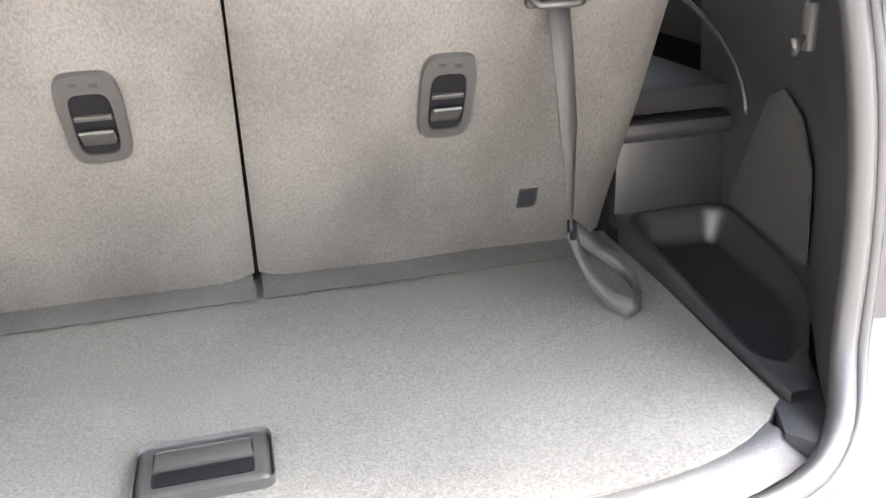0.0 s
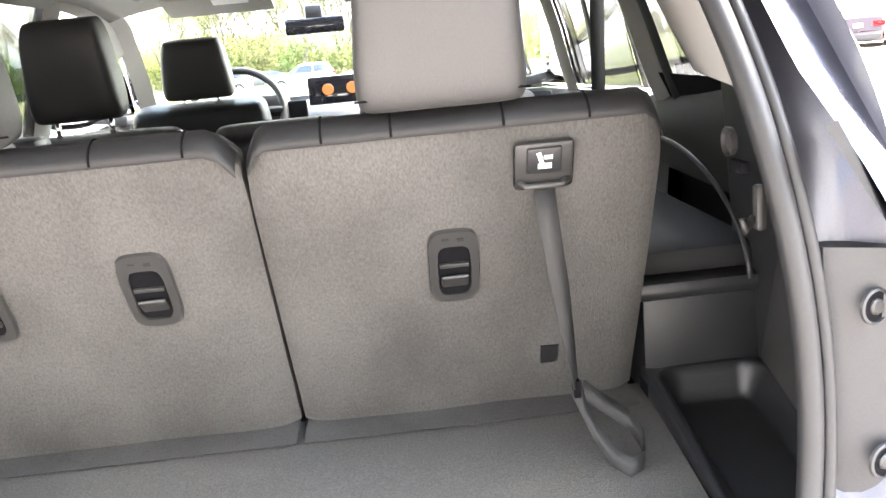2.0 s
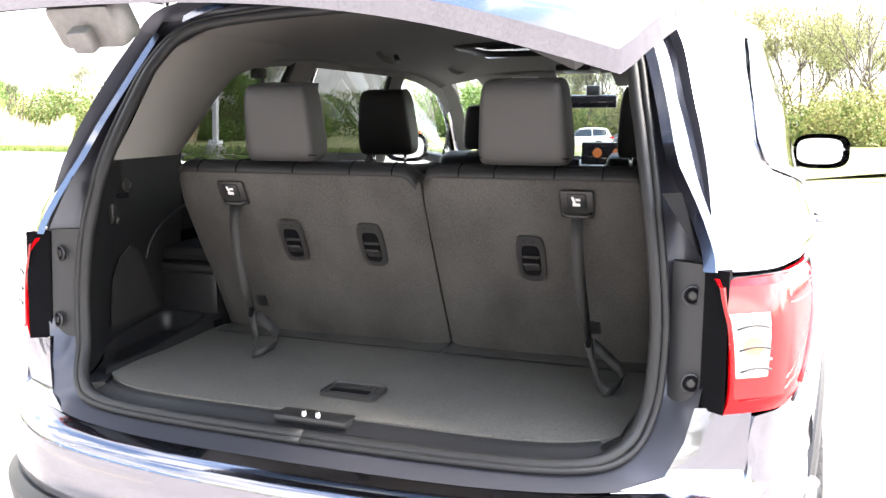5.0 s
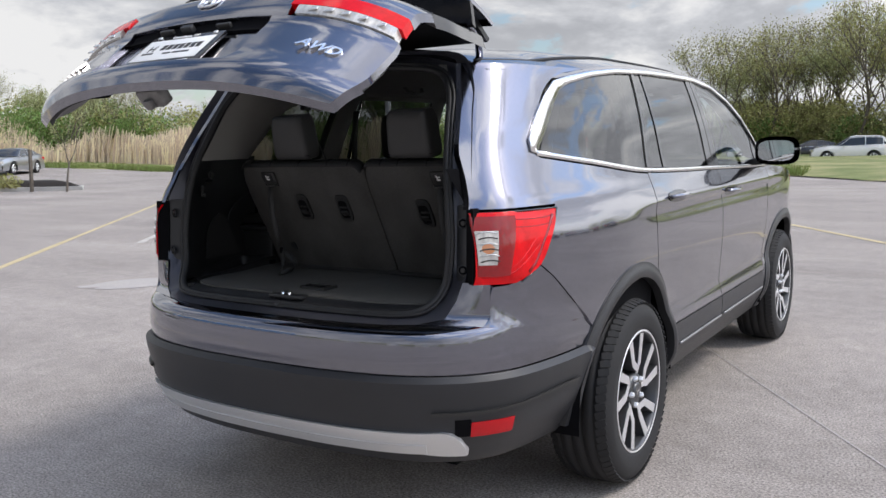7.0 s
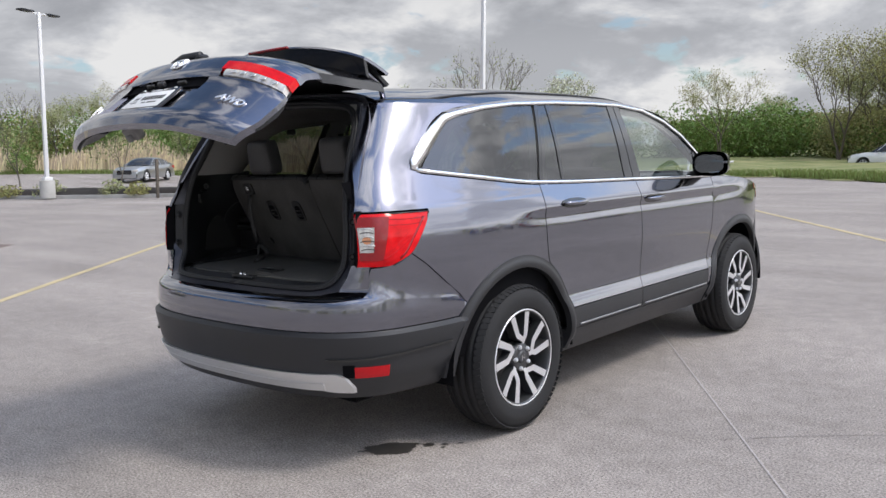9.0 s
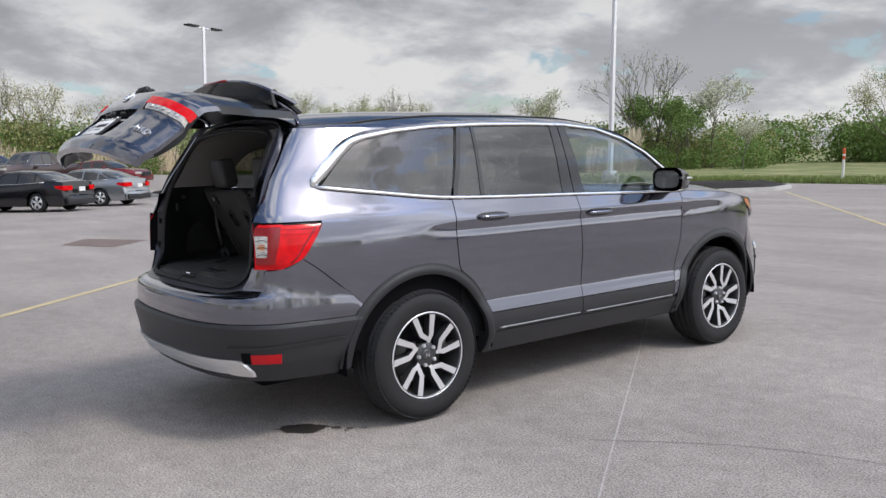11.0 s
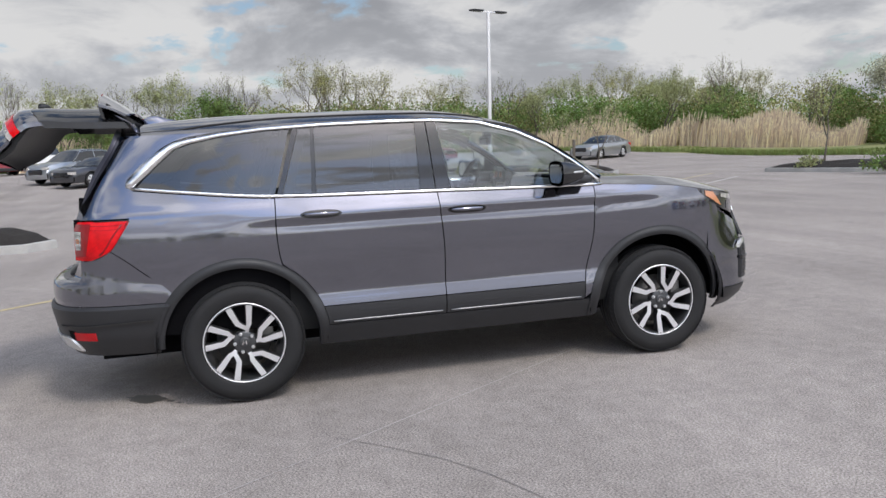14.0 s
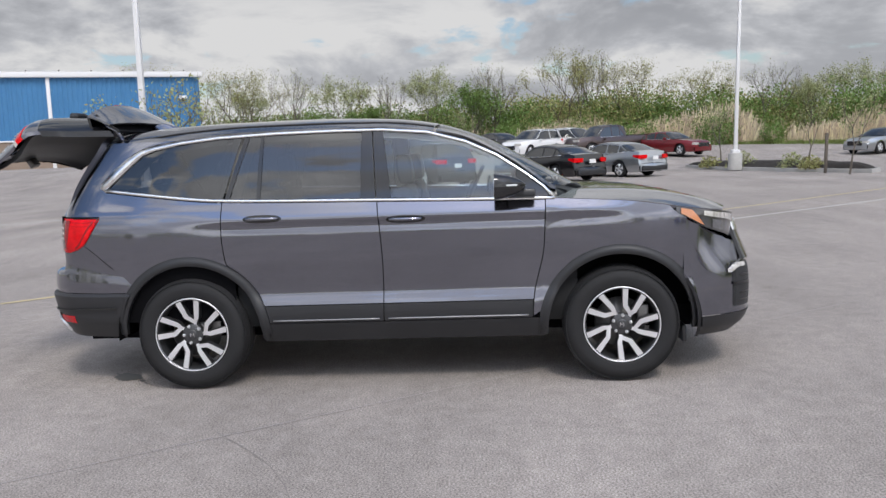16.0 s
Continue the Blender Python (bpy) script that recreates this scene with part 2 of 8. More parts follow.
PRIVACY_GLASS = glass("privacy_glass", (0.100, 0.107, 0.111), gloss=0.125)
CLEAR_GLASS = glass("clear_green_glass", (0.80, 0.88, 0.87), gloss=0.125)
LAMP_GREY = material("smoked_lamp_grey", (0.09, 0.09, 0.095), 0.16, 0.6, coat=1.0, grain=0.25, scale=40)
MIRROR = material("mirror_glass", (0.8, 0.82, 0.84), 0.02, 1.0)
CARPET = material("grey_loop_carpet", (0.099, 0.096, 0.090), 0.95, grain=0.36, scale=330, bump=0.0018, stain=0.07, stain_scale=7, spec=0.1)
SEAT_CARPET = material("charcoal_felt_carpet", (0.067, 0.065, 0.062), 0.95, grain=0.28, scale=360, bump=0.0012, stain=0.22, stain_scale=7, spec=0.1, stretch=(1, 1, 0.45))
LEATHER = material("black_leather", (0.012, 0.012, 0.0125), 0.5, grain=0.12, scale=300, bump=0.0005, stain=0.10, stain_scale=6, spec=0.32)
HEADREST_LEATHER = material("black_headrest_leather", (0.022, 0.022, 0.0225), 0.5, grain=0.12, scale=300, bump=0.0005, stain=0.08, spec=0.4)
HEADREST_VINYL = material("grey_black_vinyl", (0.038, 0.037, 0.0365), 0.5, grain=0.10, scale=350, bump=0.0004, stain=0.05)
TRIM = material("black_grained_trim", (0.013, 0.0135, 0.0150), 0.42, grain=0.2, scale=450, bump=0.0004, stain=0.08, spec=0.5)
TRIM_MATTE = material("matte_black_trim", (0.011, 0.0113, 0.012), 0.68, grain=0.2, scale=450, bump=0.0005, stain=0.08, spec=0.3)
TRIM_GREY = material("grey_latch_plastic", (0.026, 0.0255, 0.025), 0.42, grain=0.1, scale=400)
GRAB_PLASTIC = material("grey_beige_plastic", (0.15, 0.145, 0.136), 0.5, grain=0.06, scale=300)
HEADLINER = material("beige_grey_headliner", (0.29, 0.278, 0.26), 0.95, grain=0.08, scale=500, bump=0.0003)
WEBBING = material("black_strap_webbing", (0.019, 0.019, 0.019), 0.55, grain=0.3, scale=600, bump=0.0006, stretch=(1, 1, 6))
WHITE_PRINT = material("white_print", (0.80, 0.80, 0.80), 0.6)
BLACK_PRINT = material("black_print", (0.02, 0.02, 0.02), 0.6)
PLATE_WHITE = material("white_plate_card", (0.78, 0.78, 0.77), 0.45, grain=0.02, scale=100)
SCREEN = material("dark_display_glass", (0.01, 0.01, 0.012), 0.1, coat=1.0)
ASPHALT = asphalt_material()
CONCRETE = material("pale_concrete", (0.42, 0.41, 0.39), 0.9, grain=0.18, scale=60, bump=0.002, stain=0.15, stain_scale=2)
MULCH = material("dark_mulch", (0.022, 0.018, 0.015), 0.95, grain=0.5, scale=60, bump=0.02)
GRASS = material("spring_grass", (0.165, 0.20, 0.060), 0.9, grain=0.35, scale=30, bump=0.01, stain=0.25, stain_scale=0.4, second=(0.24, 0.23, 0.10))
YELLOW_LINE = material("worn_yellow_paint", (0.50, 0.41, 0.24), 0.8, grain=0.25, scale=90, stain=0.15)
WHITE_LINE = material("worn_white_paint", (0.47, 0.44, 0.41), 0.8, grain=0.20, scale=90, stain=0.2)
TAR = material("dark_tar_joint", (0.40, 0.370, 0.352), 0.9, grain=0.4, scale=120, spec=0.25)
CRACK = material("hairline_crack", (0.21, 0.19, 0.18), 0.95, grain=0.3, scale=120)
WET = material("wet_spot", (0.045, 0.04, 0.036), 0.35, grain=0.3, scale=50)
WHITE_METAL = material("white_painted_metal", (0.76, 0.76, 0.76), 0.45, grain=0.04, scale=20)
BARK = material("grey_bark", (0.13, 0.11, 0.09), 0.9, grain=0.4, scale=30, bump=0.01)
BLUE_METAL = material("blue_metal_siding", (0.055, 0.20, 0.40), 0.5, 0.1, grain=0.06, scale=12, stain=0.06, stain_scale=0.5)
TAN_BLOCK = material("tan_block_wall", (0.26, 0.20, 0.155), 0.9, grain=0.18, scale=14, bump=0.004, stain=0.1, stain_scale=0.7)

# == mesh helpers ==
def pc(*pts):
    """A smooth curve through the points that never overshoots."""
    xs, ys = np.array([p[0] for p in pts], float), np.array([p[1] for p in pts], float)
    h, d = np.diff(xs), np.diff(ys) / np.diff(xs)
    m = np.zeros(len(xs))
    m[0], m[-1] = d[0], d[-1]
    for i in range(1, len(xs) - 1):
        if d[i - 1] * d[i] > 0:
            w1, w2 = 2 * h[i] + h[i - 1], h[i] + 2 * h[i - 1]
            m[i] = (w1 + w2) / (w1 / d[i - 1] + w2 / d[i])

    def at(x):
        x = min(max(x, xs[0]), xs[-1])
        i = min(max(int(np.searchsorted(xs, x)) - 1, 0), len(h) - 1)
        t = (x - xs[i]) / h[i]
        return float((2 * t**3 - 3 * t**2 + 1) * ys[i] + (t**3 - 2 * t**2 + t) * h[i] * m[i] + (3 * t**2 - 2 * t**3) * ys[i + 1] + (t**3 - t**2) * h[i] * m[i + 1])

    return at


def poly_at(pts, t):
    """The place at the fraction t of the length of a polyline."""
    pts = [Vector(p) for p in pts]
    lens = [(b - a).length for a, b in zip(pts, pts[1:])]
    d = t * sum(lens)
    for a, b, L in zip(pts, pts[1:], lens):
        if d <= L + 1e-9:
            return a.lerp(b, d / L if L else 0)
        d -= L
    return pts[-1]


def even_at(pts, t):
    """The place at the fraction t of a polyline whose pieces count alike."""
    k = min(int(t * (len(pts) - 1)), len(pts) - 2)
    return Vector(pts[k]).lerp(Vector(pts[k + 1]), t * (len(pts) - 1) - k)


def part(name, bm, mat, parent=None, label="", smooth=True, sharp=40):
    """Links a bmesh as one mesh object under a thing or part."""
    if sharp:
        for e in bm.edges:
            if len(e.link_faces) == 2 and e.calc_face_angle(0) > radians(sharp):
                e.smooth = False
    for f in bm.faces:
        f.smooth = smooth
    me = bpy.data.meshes.new(name)
    bm.to_mesh(me)
    bm.free()
    me.materials.append(mat)
    ob = new(name, me)
    ob.parent = parent
    return tagged(ob, label) if label else ob


def empty(name, m=None, label="", category="", group="", kind=""):
    ob = new(name)
    if m is not None:
        ob.matrix_world = m
    return tagged(ob, label, category, group, kind)


def grid(bm, fn, nu, nv, flip=False):
    vs = [[bm.verts.new(fn(i / nu, j / nv)) for j in range(nv + 1)] for i in range(nu + 1)]
    for i in range(nu):
        for j in range(nv):
            q = [vs[i][j], vs[i + 1][j], vs[i + 1][j + 1], vs[i][j + 1]]
            bm.faces.new(q[::-1] if flip else q)
    return vs


def rim(bm, shift):
    """Turns the free edges of a sheet inward, so that it has thickness."""
    edges = [e for e in bm.edges if e.is_boundary]
    made = bmesh.ops.extrude_edge_only(bm, edges=edges)["geom"]
    bmesh.ops.translate(bm, vec=shift, verts=[v for v in made if isinstance(v, bmesh.types.BMVert)])
    for e in edges:
        e.smooth = False


def box(bm, c, s, m=None, bevel=0.0, seg=2):
    vs = bmesh.ops.create_cube(bm, size=1)["verts"]
    bmesh.ops.scale(bm, vec=s, verts=vs)
    if bevel:
        es = list({e for v in vs for e in v.link_edges})
        r = bmesh.ops.bevel(bm, geom=es, offset=bevel, segments=seg, profile=0.5, affect="EDGES")
        vs = list({v for f in r["faces"] for v in f.verts} | {v for v in vs if v.is_valid})
    if m is not None:
        bmesh.ops.transform(bm, matrix=m, verts=vs)
    bmesh.ops.translate(bm, vec=c, verts=vs)
    return vs


def new_box(c, s, m=None, bevel=0.0, seg=2):
    bm = bmesh.new()
    box(bm, c, s, m, bevel, seg)
    return bm


def tube(bm, pts, radii, n=8, caps=True):
    """A round bar along points; radii one number or one a point."""
    pts = [Vector(p) for p in pts]
    if not isinstance(radii, (list, tuple)):
        radii = [radii] * len(pts)
    rings = []
    for i, p in enumerate(pts):
        d = (pts[min(i + 1, len(pts) - 1)] - pts[max(i - 1, 0)]).normalized()
        a = d.orthogonal().normalized() if i == 0 else (a - d * a.dot(d)).normalized()
        b = d.cross(a)
        rings.append([bm.verts.new(p + (a * math.cos(2 * math.pi * j / n) + b * math.sin(2 * math.pi * j / n)) * radii[i]) for j in range(n)])
    for r, s in zip(rings, rings[1:]):
        for j in range(n):
            bm.faces.new((r[j], r[(j + 1) % n], s[(j + 1) % n], s[j]))
    if caps:
        bm.faces.new(rings[0][::-1])
        bm.faces.new(rings[-1])


def band(bm, pts, across, thick):
    """A flat strap along points: across, its half width as a vector, or one a point; thick, its thickness."""
    pts = [Vector(p) for p in pts]
    ws = [Vector(across)] * len(pts) if isinstance(across[0], (int, float)) else [Vector(w) for w in across]
    rows = []
    for i, p in enumerate(pts):
        d = (pts[min(i + 1, len(pts) - 1)] - pts[max(i - 1, 0)]).normalized()
        nrm = d.cross(ws[i]).normalized() * thick / 2
        rows.append([bm.verts.new(q) for q in (p - ws[i] - nrm, p + ws[i] - nrm, p + ws[i] + nrm, p - ws[i] + nrm)])
    for r, s in zip(rows, rows[1:]):
        for j in range(4):
            bm.faces.new((r[j], r[(j + 1) % 4], s[(j + 1) % 4], s[j]))
    bm.faces.new(rows[0][::-1])
    bm.faces.new(rows[-1])


def lathe(bm, profile, n=48, axis="x"):
    """Turns (along, radius) points round an axis."""
    rings = []
    for a, r in profile:
        ring = []
        for j in range(n):
            c, s = r * math.cos(2 * math.pi * j / n), r * math.sin(2 * math.pi * j / n)
            ring.append(bm.verts.new((a, c, s) if axis == "x" else (c, s, a)))
        rings.append(ring)
    for r, s in zip(rings, rings[1:]):
        for j in range(n):
            bm.faces.new((r[j], s[j], s[(j + 1) % n], r[(j + 1) % n]))
    return rings


def extruded(bm, outline, shift):
    """A slab: the outline (3D points, flat) pushed along shift."""
    a = [bm.verts.new(p) for p in outline]
    b = [bm.verts.new(Vector(p) + Vector(shift)) for p in outline]
    bm.faces.new(a[::-1])
    bm.faces.new(b)
    for i in range(len(a)):
        j = (i + 1) % len(a)
        bm.faces.new((a[i], a[j], b[j], b[i]))


def letters(name, text, size, mat, m, parent, depth=0.002, shear=0.0, offset=0.0):
    """Raised writing in the built-in font, as a mesh."""
    cu = bpy.data.curves.new(name, "FONT")
    cu.body, cu.size, cu.extrude, cu.align_x, cu.align_y, cu.shear, cu.offset = text, size, depth, "CENTER", "CENTER", shear, offset
    cu.resolution_u = 3
    tmp = bpy.data.objects.new(name, cu)
    scene.collection.objects.link(tmp)
    me = bpy.data.meshes.new_from_object(tmp.evaluated_get(bpy.context.evaluated_depsgraph_get()))
    bpy.data.objects.remove(tmp)
    me.name = name
    me.materials.clear()
    me.materials.append(mat)
    ob = new(name, me)
    ob.parent = parent
    ob.matrix_basis = m
    return ob

# == ground ==
def rise(x, y):
    """The lot climbs a little to the west and falls to the north."""
    return 1.0 * ease(30, 54, -0.97 * x - 0.24 * y) - 0.5 * ease(36, 58, y) * (1 - ease(12, 34, -x))


def ease(a, b, x):
    t = min(max((x - a) / (b - a), 0), 1)
    return t * t * (3 - 2 * t)


def steps():
    near = list(np.arange(-90, 91, 3.0))
    return [-1500, -700, -350, -200, -130] + near + [130, 200, 350, 700, 1500]


def land(name, mat, inside, z, label):
    """One sheet over the lot's rise, kept where inside() holds."""
    bm = bmesh.new()
    cs = steps()
    made = {}

    def vert(i, j):
        if (i, j) not in made:
            made[i, j] = bm.verts.new((cs[i], cs[j], rise(cs[i], cs[j]) + z))
        return made[i, j]

    for i in range(len(cs) - 1):
        for j in range(len(cs) - 1):
            if inside((cs[i] + cs[i + 1]) / 2, (cs[j] + cs[j + 1]) / 2):
                bm.faces.new((vert(i, j), vert(i + 1, j), vert(i + 1, j + 1), vert(i, j + 1)))
    return tagged(part(name, bm, mat, None), label, kind="structure")


def strip(name, pts, width, mat, z, label, kind="structure"):
    """Paint or a joint along the ground."""
    bm = bmesh.new()
    rows = []
    fine = [poly_at([Vector((x, y, 0)) for x, y in pts], k / 24) for k in range(25)]
    for i, p in enumerate(fine):
        d = (fine[min(i + 1, 24)] - fine[max(i - 1, 0)]).normalized()
        w = width * (1 + 0.25 * noise.noise((i * 0.7, pts[0][0], 3)))
        s = Vector((-d.y, d.x, 0)) * w / 2
        rows.append([bm.verts.new((q.x, q.y, rise(q.x, q.y) + z)) for q in (p + s, p - s)])
    for a, b in zip(rows, rows[1:]):
        bm.faces.new((a[0], a[1], b[1], b[0]))
    bmesh.ops.recalc_face_normals(bm, faces=bm.faces)
    return tagged(part(name, bm, mat, None), label, kind=kind)


def blot(name, x, y, rx, ry, mat, z, label, turn=0.0, seed=0, rough=0.35):
    bm = bmesh.new()
    vs = []
    for k in range(40):
        a = 2 * math.pi * k / 40
        r = 1 + rough * noise.noise((math.cos(a) * 1.6, math.sin(a) * 1.6, seed)) + rough * 0.6 * noise.noise((math.cos(a) * 5, math.sin(a) * 5, seed + 4))
        px, py = rx * r * math.cos(a), ry * r * math.sin(a)
        vs.append(bm.verts.new((x + px * math.cos(turn) - py * math.sin(turn), y + px * math.sin(turn) + py * math.cos(turn), rise(x, y) + z)))
    bm.faces.new(vs)
    return tagged(part(name, bm, mat, None), label, kind="structure")


GRASS_EDGE = [(2.0, 21.0), (-3.0, 26.5), (-9.0, 32.0), (-20.0, 33.3), (-32.0, 32.0), (-46.0, 31.5), (-52.0, 27.0), (-56.0, 18.0), (-58.0, 6.0), (-61.0, -8.0), (-70.0, -18.0), (-120.0, -22.0), (-1500.0, -22.0)]
land("ground", ASPHALT, lambda x, y: True, 0.0, "pale worn asphalt parking lot")


def verge():
    bm = bmesh.new()
    edge = [poly_at([Vector((x, y, 0)) for x, y in GRASS_EDGE[:11]], k / 80) for k in range(81)]
    outs = []
    for i, p in enumerate(edge):
        d = (edge[min(i + 1, 80)] - edge[max(i - 1, 0)]).normalized()
        n = Vector((d.y, -d.x, 0))
        if n.dot(p - Vector((0, -6, 0))) < 0:
            n = -n
        p = p + n * 0.5 * noise.noise((p.x * 0.6, p.y * 0.6, 0))
        outs.append([bm.verts.new((q.x, q.y, rise(q.x, q.y) + h)) for q, h in ((p, 0.02), (p + n * 0.3, 0.06), (p + n * 2.5, 0.14), (p + n * 8, 0.22), (p + n * 20, 0.3), (p + n * 60, 0.5), (p + n * 300, 1.2))])
    for a, b in zip(outs, outs[1:]):
        for j in range(6):
            bm.faces.new((a[j], b[j], b[j + 1], a[j + 1]))
    bmesh.ops.recalc_face_normals(bm, faces=bm.faces)
    for f in bm.faces:
        if f.normal.z < 0:
            f.normal_flip()
    tagged(part("grass_verge", bm, GRASS, None), "green spring grass beyond the lot", kind="structure")
    bm = bmesh.new()
    for cx, cy in ((24, 20.5),):
        vs = [bm.verts.new((x, y, rise(x, y) + h)) for x, y, h in ((2.0, 21.0, 0.02), (7, 20.5, 0.02), (11, 30, 0.05), (12, 44, 0.1), (-4, 44, 0.15), (-8, 31.5, 0.06))]
        bm.faces.new(vs)
    bmesh.ops.recalc_face_normals(bm, faces=bm.faces)
    tagged(part("grass_field", bm, GRASS, None), "green spring grass beside the lot", kind="structure")


verge()
strip("stall_line", [(-2.6, -3.5), (-13.6, 8.7), (-22, 18)], 0.10, YELLOW_LINE, 0.004, "worn yellow painted line")
strip("stall_line", [(3.2, 5.8), (-11.6, 25.6)], 0.10, YELLOW_LINE, 0.004, "worn yellow painted line")
strip("stall_line", [(-8.6, 5.0), (-13.3, 10.8), (-19.0, 17.0)], 0.10, WHITE_LINE, 0.004, "faded pale painted line")
strip("stall_line", [(-12.5, -12.5), (-15.0, -9.8), (-16.0, -8.7)], 0.10, WHITE_LINE, 0.004, "faded pale painted line")
strip("pavement_joint", [(4.3, -2.85), (2.26, -0.03), (0.75, 2.1), (-1.6, 5.4)], 0.010, TAR, 0.003, "thin dark joint in the asphalt")
strip("pavement_joint", [(1.80, 0.40), (2.08, 0.656), (2.33, 0.86), (2.60, 1.01), (2.85, 1.11), (3.3, 1.25)], 0.005, CRACK, 0.003, "thin dark crack in the asphalt")
bm = bmesh.new()
for c in ((-12.76, 1.46), (-11.45, 2.07), (-12.44, 3.07), (-13.95, 2.26)):
    bm.verts.new((*c, 0.004))
bm.faces.new(bm.verts)
tagged(part("asphalt_patch", bm, material("reddish_patch", (0.17, 0.125, 0.11), 0.9, grain=0.3, scale=120, stain=0.15), None), "darker reddish repair patch", kind="structure")
blot("wet_spot", 0.60, -0.62, 0.13, 0.075, WET, 0.004, "dark wet spot on the asphalt", 0.9, 3)
for k, (x, y, r) in enumerate(((0.72, -0.47, 0.030), (0.78, -0.42, 0.020), (0.66, -0.50, 0.018), (0.83, -0.36, 0.015), (0.52, -0.74, 0.02), (0.80, -0.46, 0.012))):
    blot("wet_drop", x, y, r, r * 0.6, WET, 0.004, "small dark wet drop", 0.8, k)
for k, (x, y) in enumerate(((2.6, -0.9), (-6, -2), (-8, 0.5))):
    blot("tar_speck", x, y, 0.016, 0.012, WET, 0.004, "small dark speck on the asphalt", 0.3, k)
blot("oil_stain", -5.2, 2.6, 0.8, 0.30, TAR, 0.004, "faint dark stain on the asphalt", 0.9, 9)

# == the grey SUV: outside ==
# car axes: x to its right, y ahead, origin on the ground below the rear axle
REAR_EDGE = pc((0.2, -0.94), (0.90, -0.935), (1.10, -0.93), (1.19, -0.915), (1.37, -0.84), (1.5, -0.76), (1.72, -0.63))
REAR_W = pc((0, 0.748), (0.03, 0.792), (0.06, 0.826), (0.10, 0.850), (0.15, 0.866), (0.25, 0.892), (0.4, 0.915), (0.6, 0.94), (0.9, 0.955), (1.2, 0.958))
FRONT_W = pc((2.5, 0.958), (2.9, 0.955), (3.1, 0.938), (3.28, 0.898), (3.42, 0.835), (3.52, 0.74), (3.60, 0.61), (3.67, 0.42), (3.73, 0.15))
INSET = pc((0.28, 0.09), (0.36, 0.045), (0.43, 0.012), (0.50, 0.004), (0.545, 0.006), (0.585, 0.014), (0.635, 0.026), (0.75, 0.019), (0.90, 0.008), (1.02, 0.008), (1.075, 0.016),
           (1.112, 0.004), (1.17, 0.024), (1.24, 0.052), (1.45, 0.105), (1.69, 0.190), (1.76, 0.225))
INSET_PLAIN = pc((0.28, 0.09), (0.36, 0.045), (0.5, 0.02), (0.7, 0.006), (0.9, 0.0), (1.05, 0.004), (1.17, 0.024), (1.24, 0.052), (1.45, 0.105), (1.69, 0.190), (1.76, 0.225))
BELT = pc((-0.62, 1.345), (-0.3, 1.305), (0.24, 1.250), (1.22, 1.224), (2.0, 1.206), (2.45, 1.200))
DLO_TOP = pc((-0.57, 1.355), (-0.42, 1.50), (-0.27, 1.602), (0.0, 1.645), (0.385, 1.676), (1.228, 1.680), (1.76, 1.620), (2.12, 1.45), (2.40, 1.235))
ARCH_R, ARCH_Z = 0.524, 0.372
AXLES = (0.0, 2.82)




def side_x(y, z):
    w = min(REAR_W(max(y - REAR_EDGE(z), 0)), FRONT_W(y))
    sharp = ease(-0.1, 0.5, y) * (1 - ease(2.5, 2.95, y))
    return w - (INSET(z) * sharp + INSET_PLAIN(z) * (1 - sharp)) - 0.02 * (1 - ease(-0.7, 0.1, y)) * ease(1.2, 1.4, z)


def on_side(sg, y, z, out=0.0):
    return Vector((sg * (side_x(y, z) + out), y, z))


def arch_z(y, cy, r=ARCH_R):
    return ARCH_Z + math.sqrt(max(r * r - (y - cy) ** 2, 0)) * (0.99)


suv = tagged(empty("suv"), "dark grey metallic three-row SUV parked with its tailgate raised", "car")


def side_panel(name, sg, fn, nu, nv, mat=PAINT, label="", depth=0.022, parent=None):
    """A body panel: fn gives y and z for u, v; the side's surface gives x."""
    bm = bmesh.new()
    grid(bm, lambda u, v: on_side(sg, *fn(u, v)), nu, nv, flip=sg < 0)
    rim(bm, (-sg * depth, 0, 0))
    return part(name, bm, mat, parent or suv, label)


def lerp(a, b, t):
    return a + (b - a) * t


DOOR_REAR = pc((0.36, 0.40), (0.80, 0.275), (0.87, 0.252), (1.05, 0.238), (1.25, 0.245))
DOOR_MID = pc((0.36, 1.283), (0.8, 1.292), (1.24, 1.266))
DOOR_FRONT = pc((0.36, 2.250), (0.55, 2.262), (0.9, 2.335), (1.2, 2.352))
GAP = 0.0032


def rear_door_left(z):
    if z < ARCH_Z + ARCH_R * 0.99:
        return max(DOOR_REAR(z), math.sqrt(max((ARCH_R + 0.004) ** 2 - (z - ARCH_Z) ** 2, 0)) if z > 0.36 else 0)
    return DOOR_REAR(z)


def front_door_right(z):
    return min(DOOR_FRONT(z), 2.82 - math.sqrt(max((ARCH_R + 0.004) ** 2 - (z - ARCH_Z) ** 2, 0)))


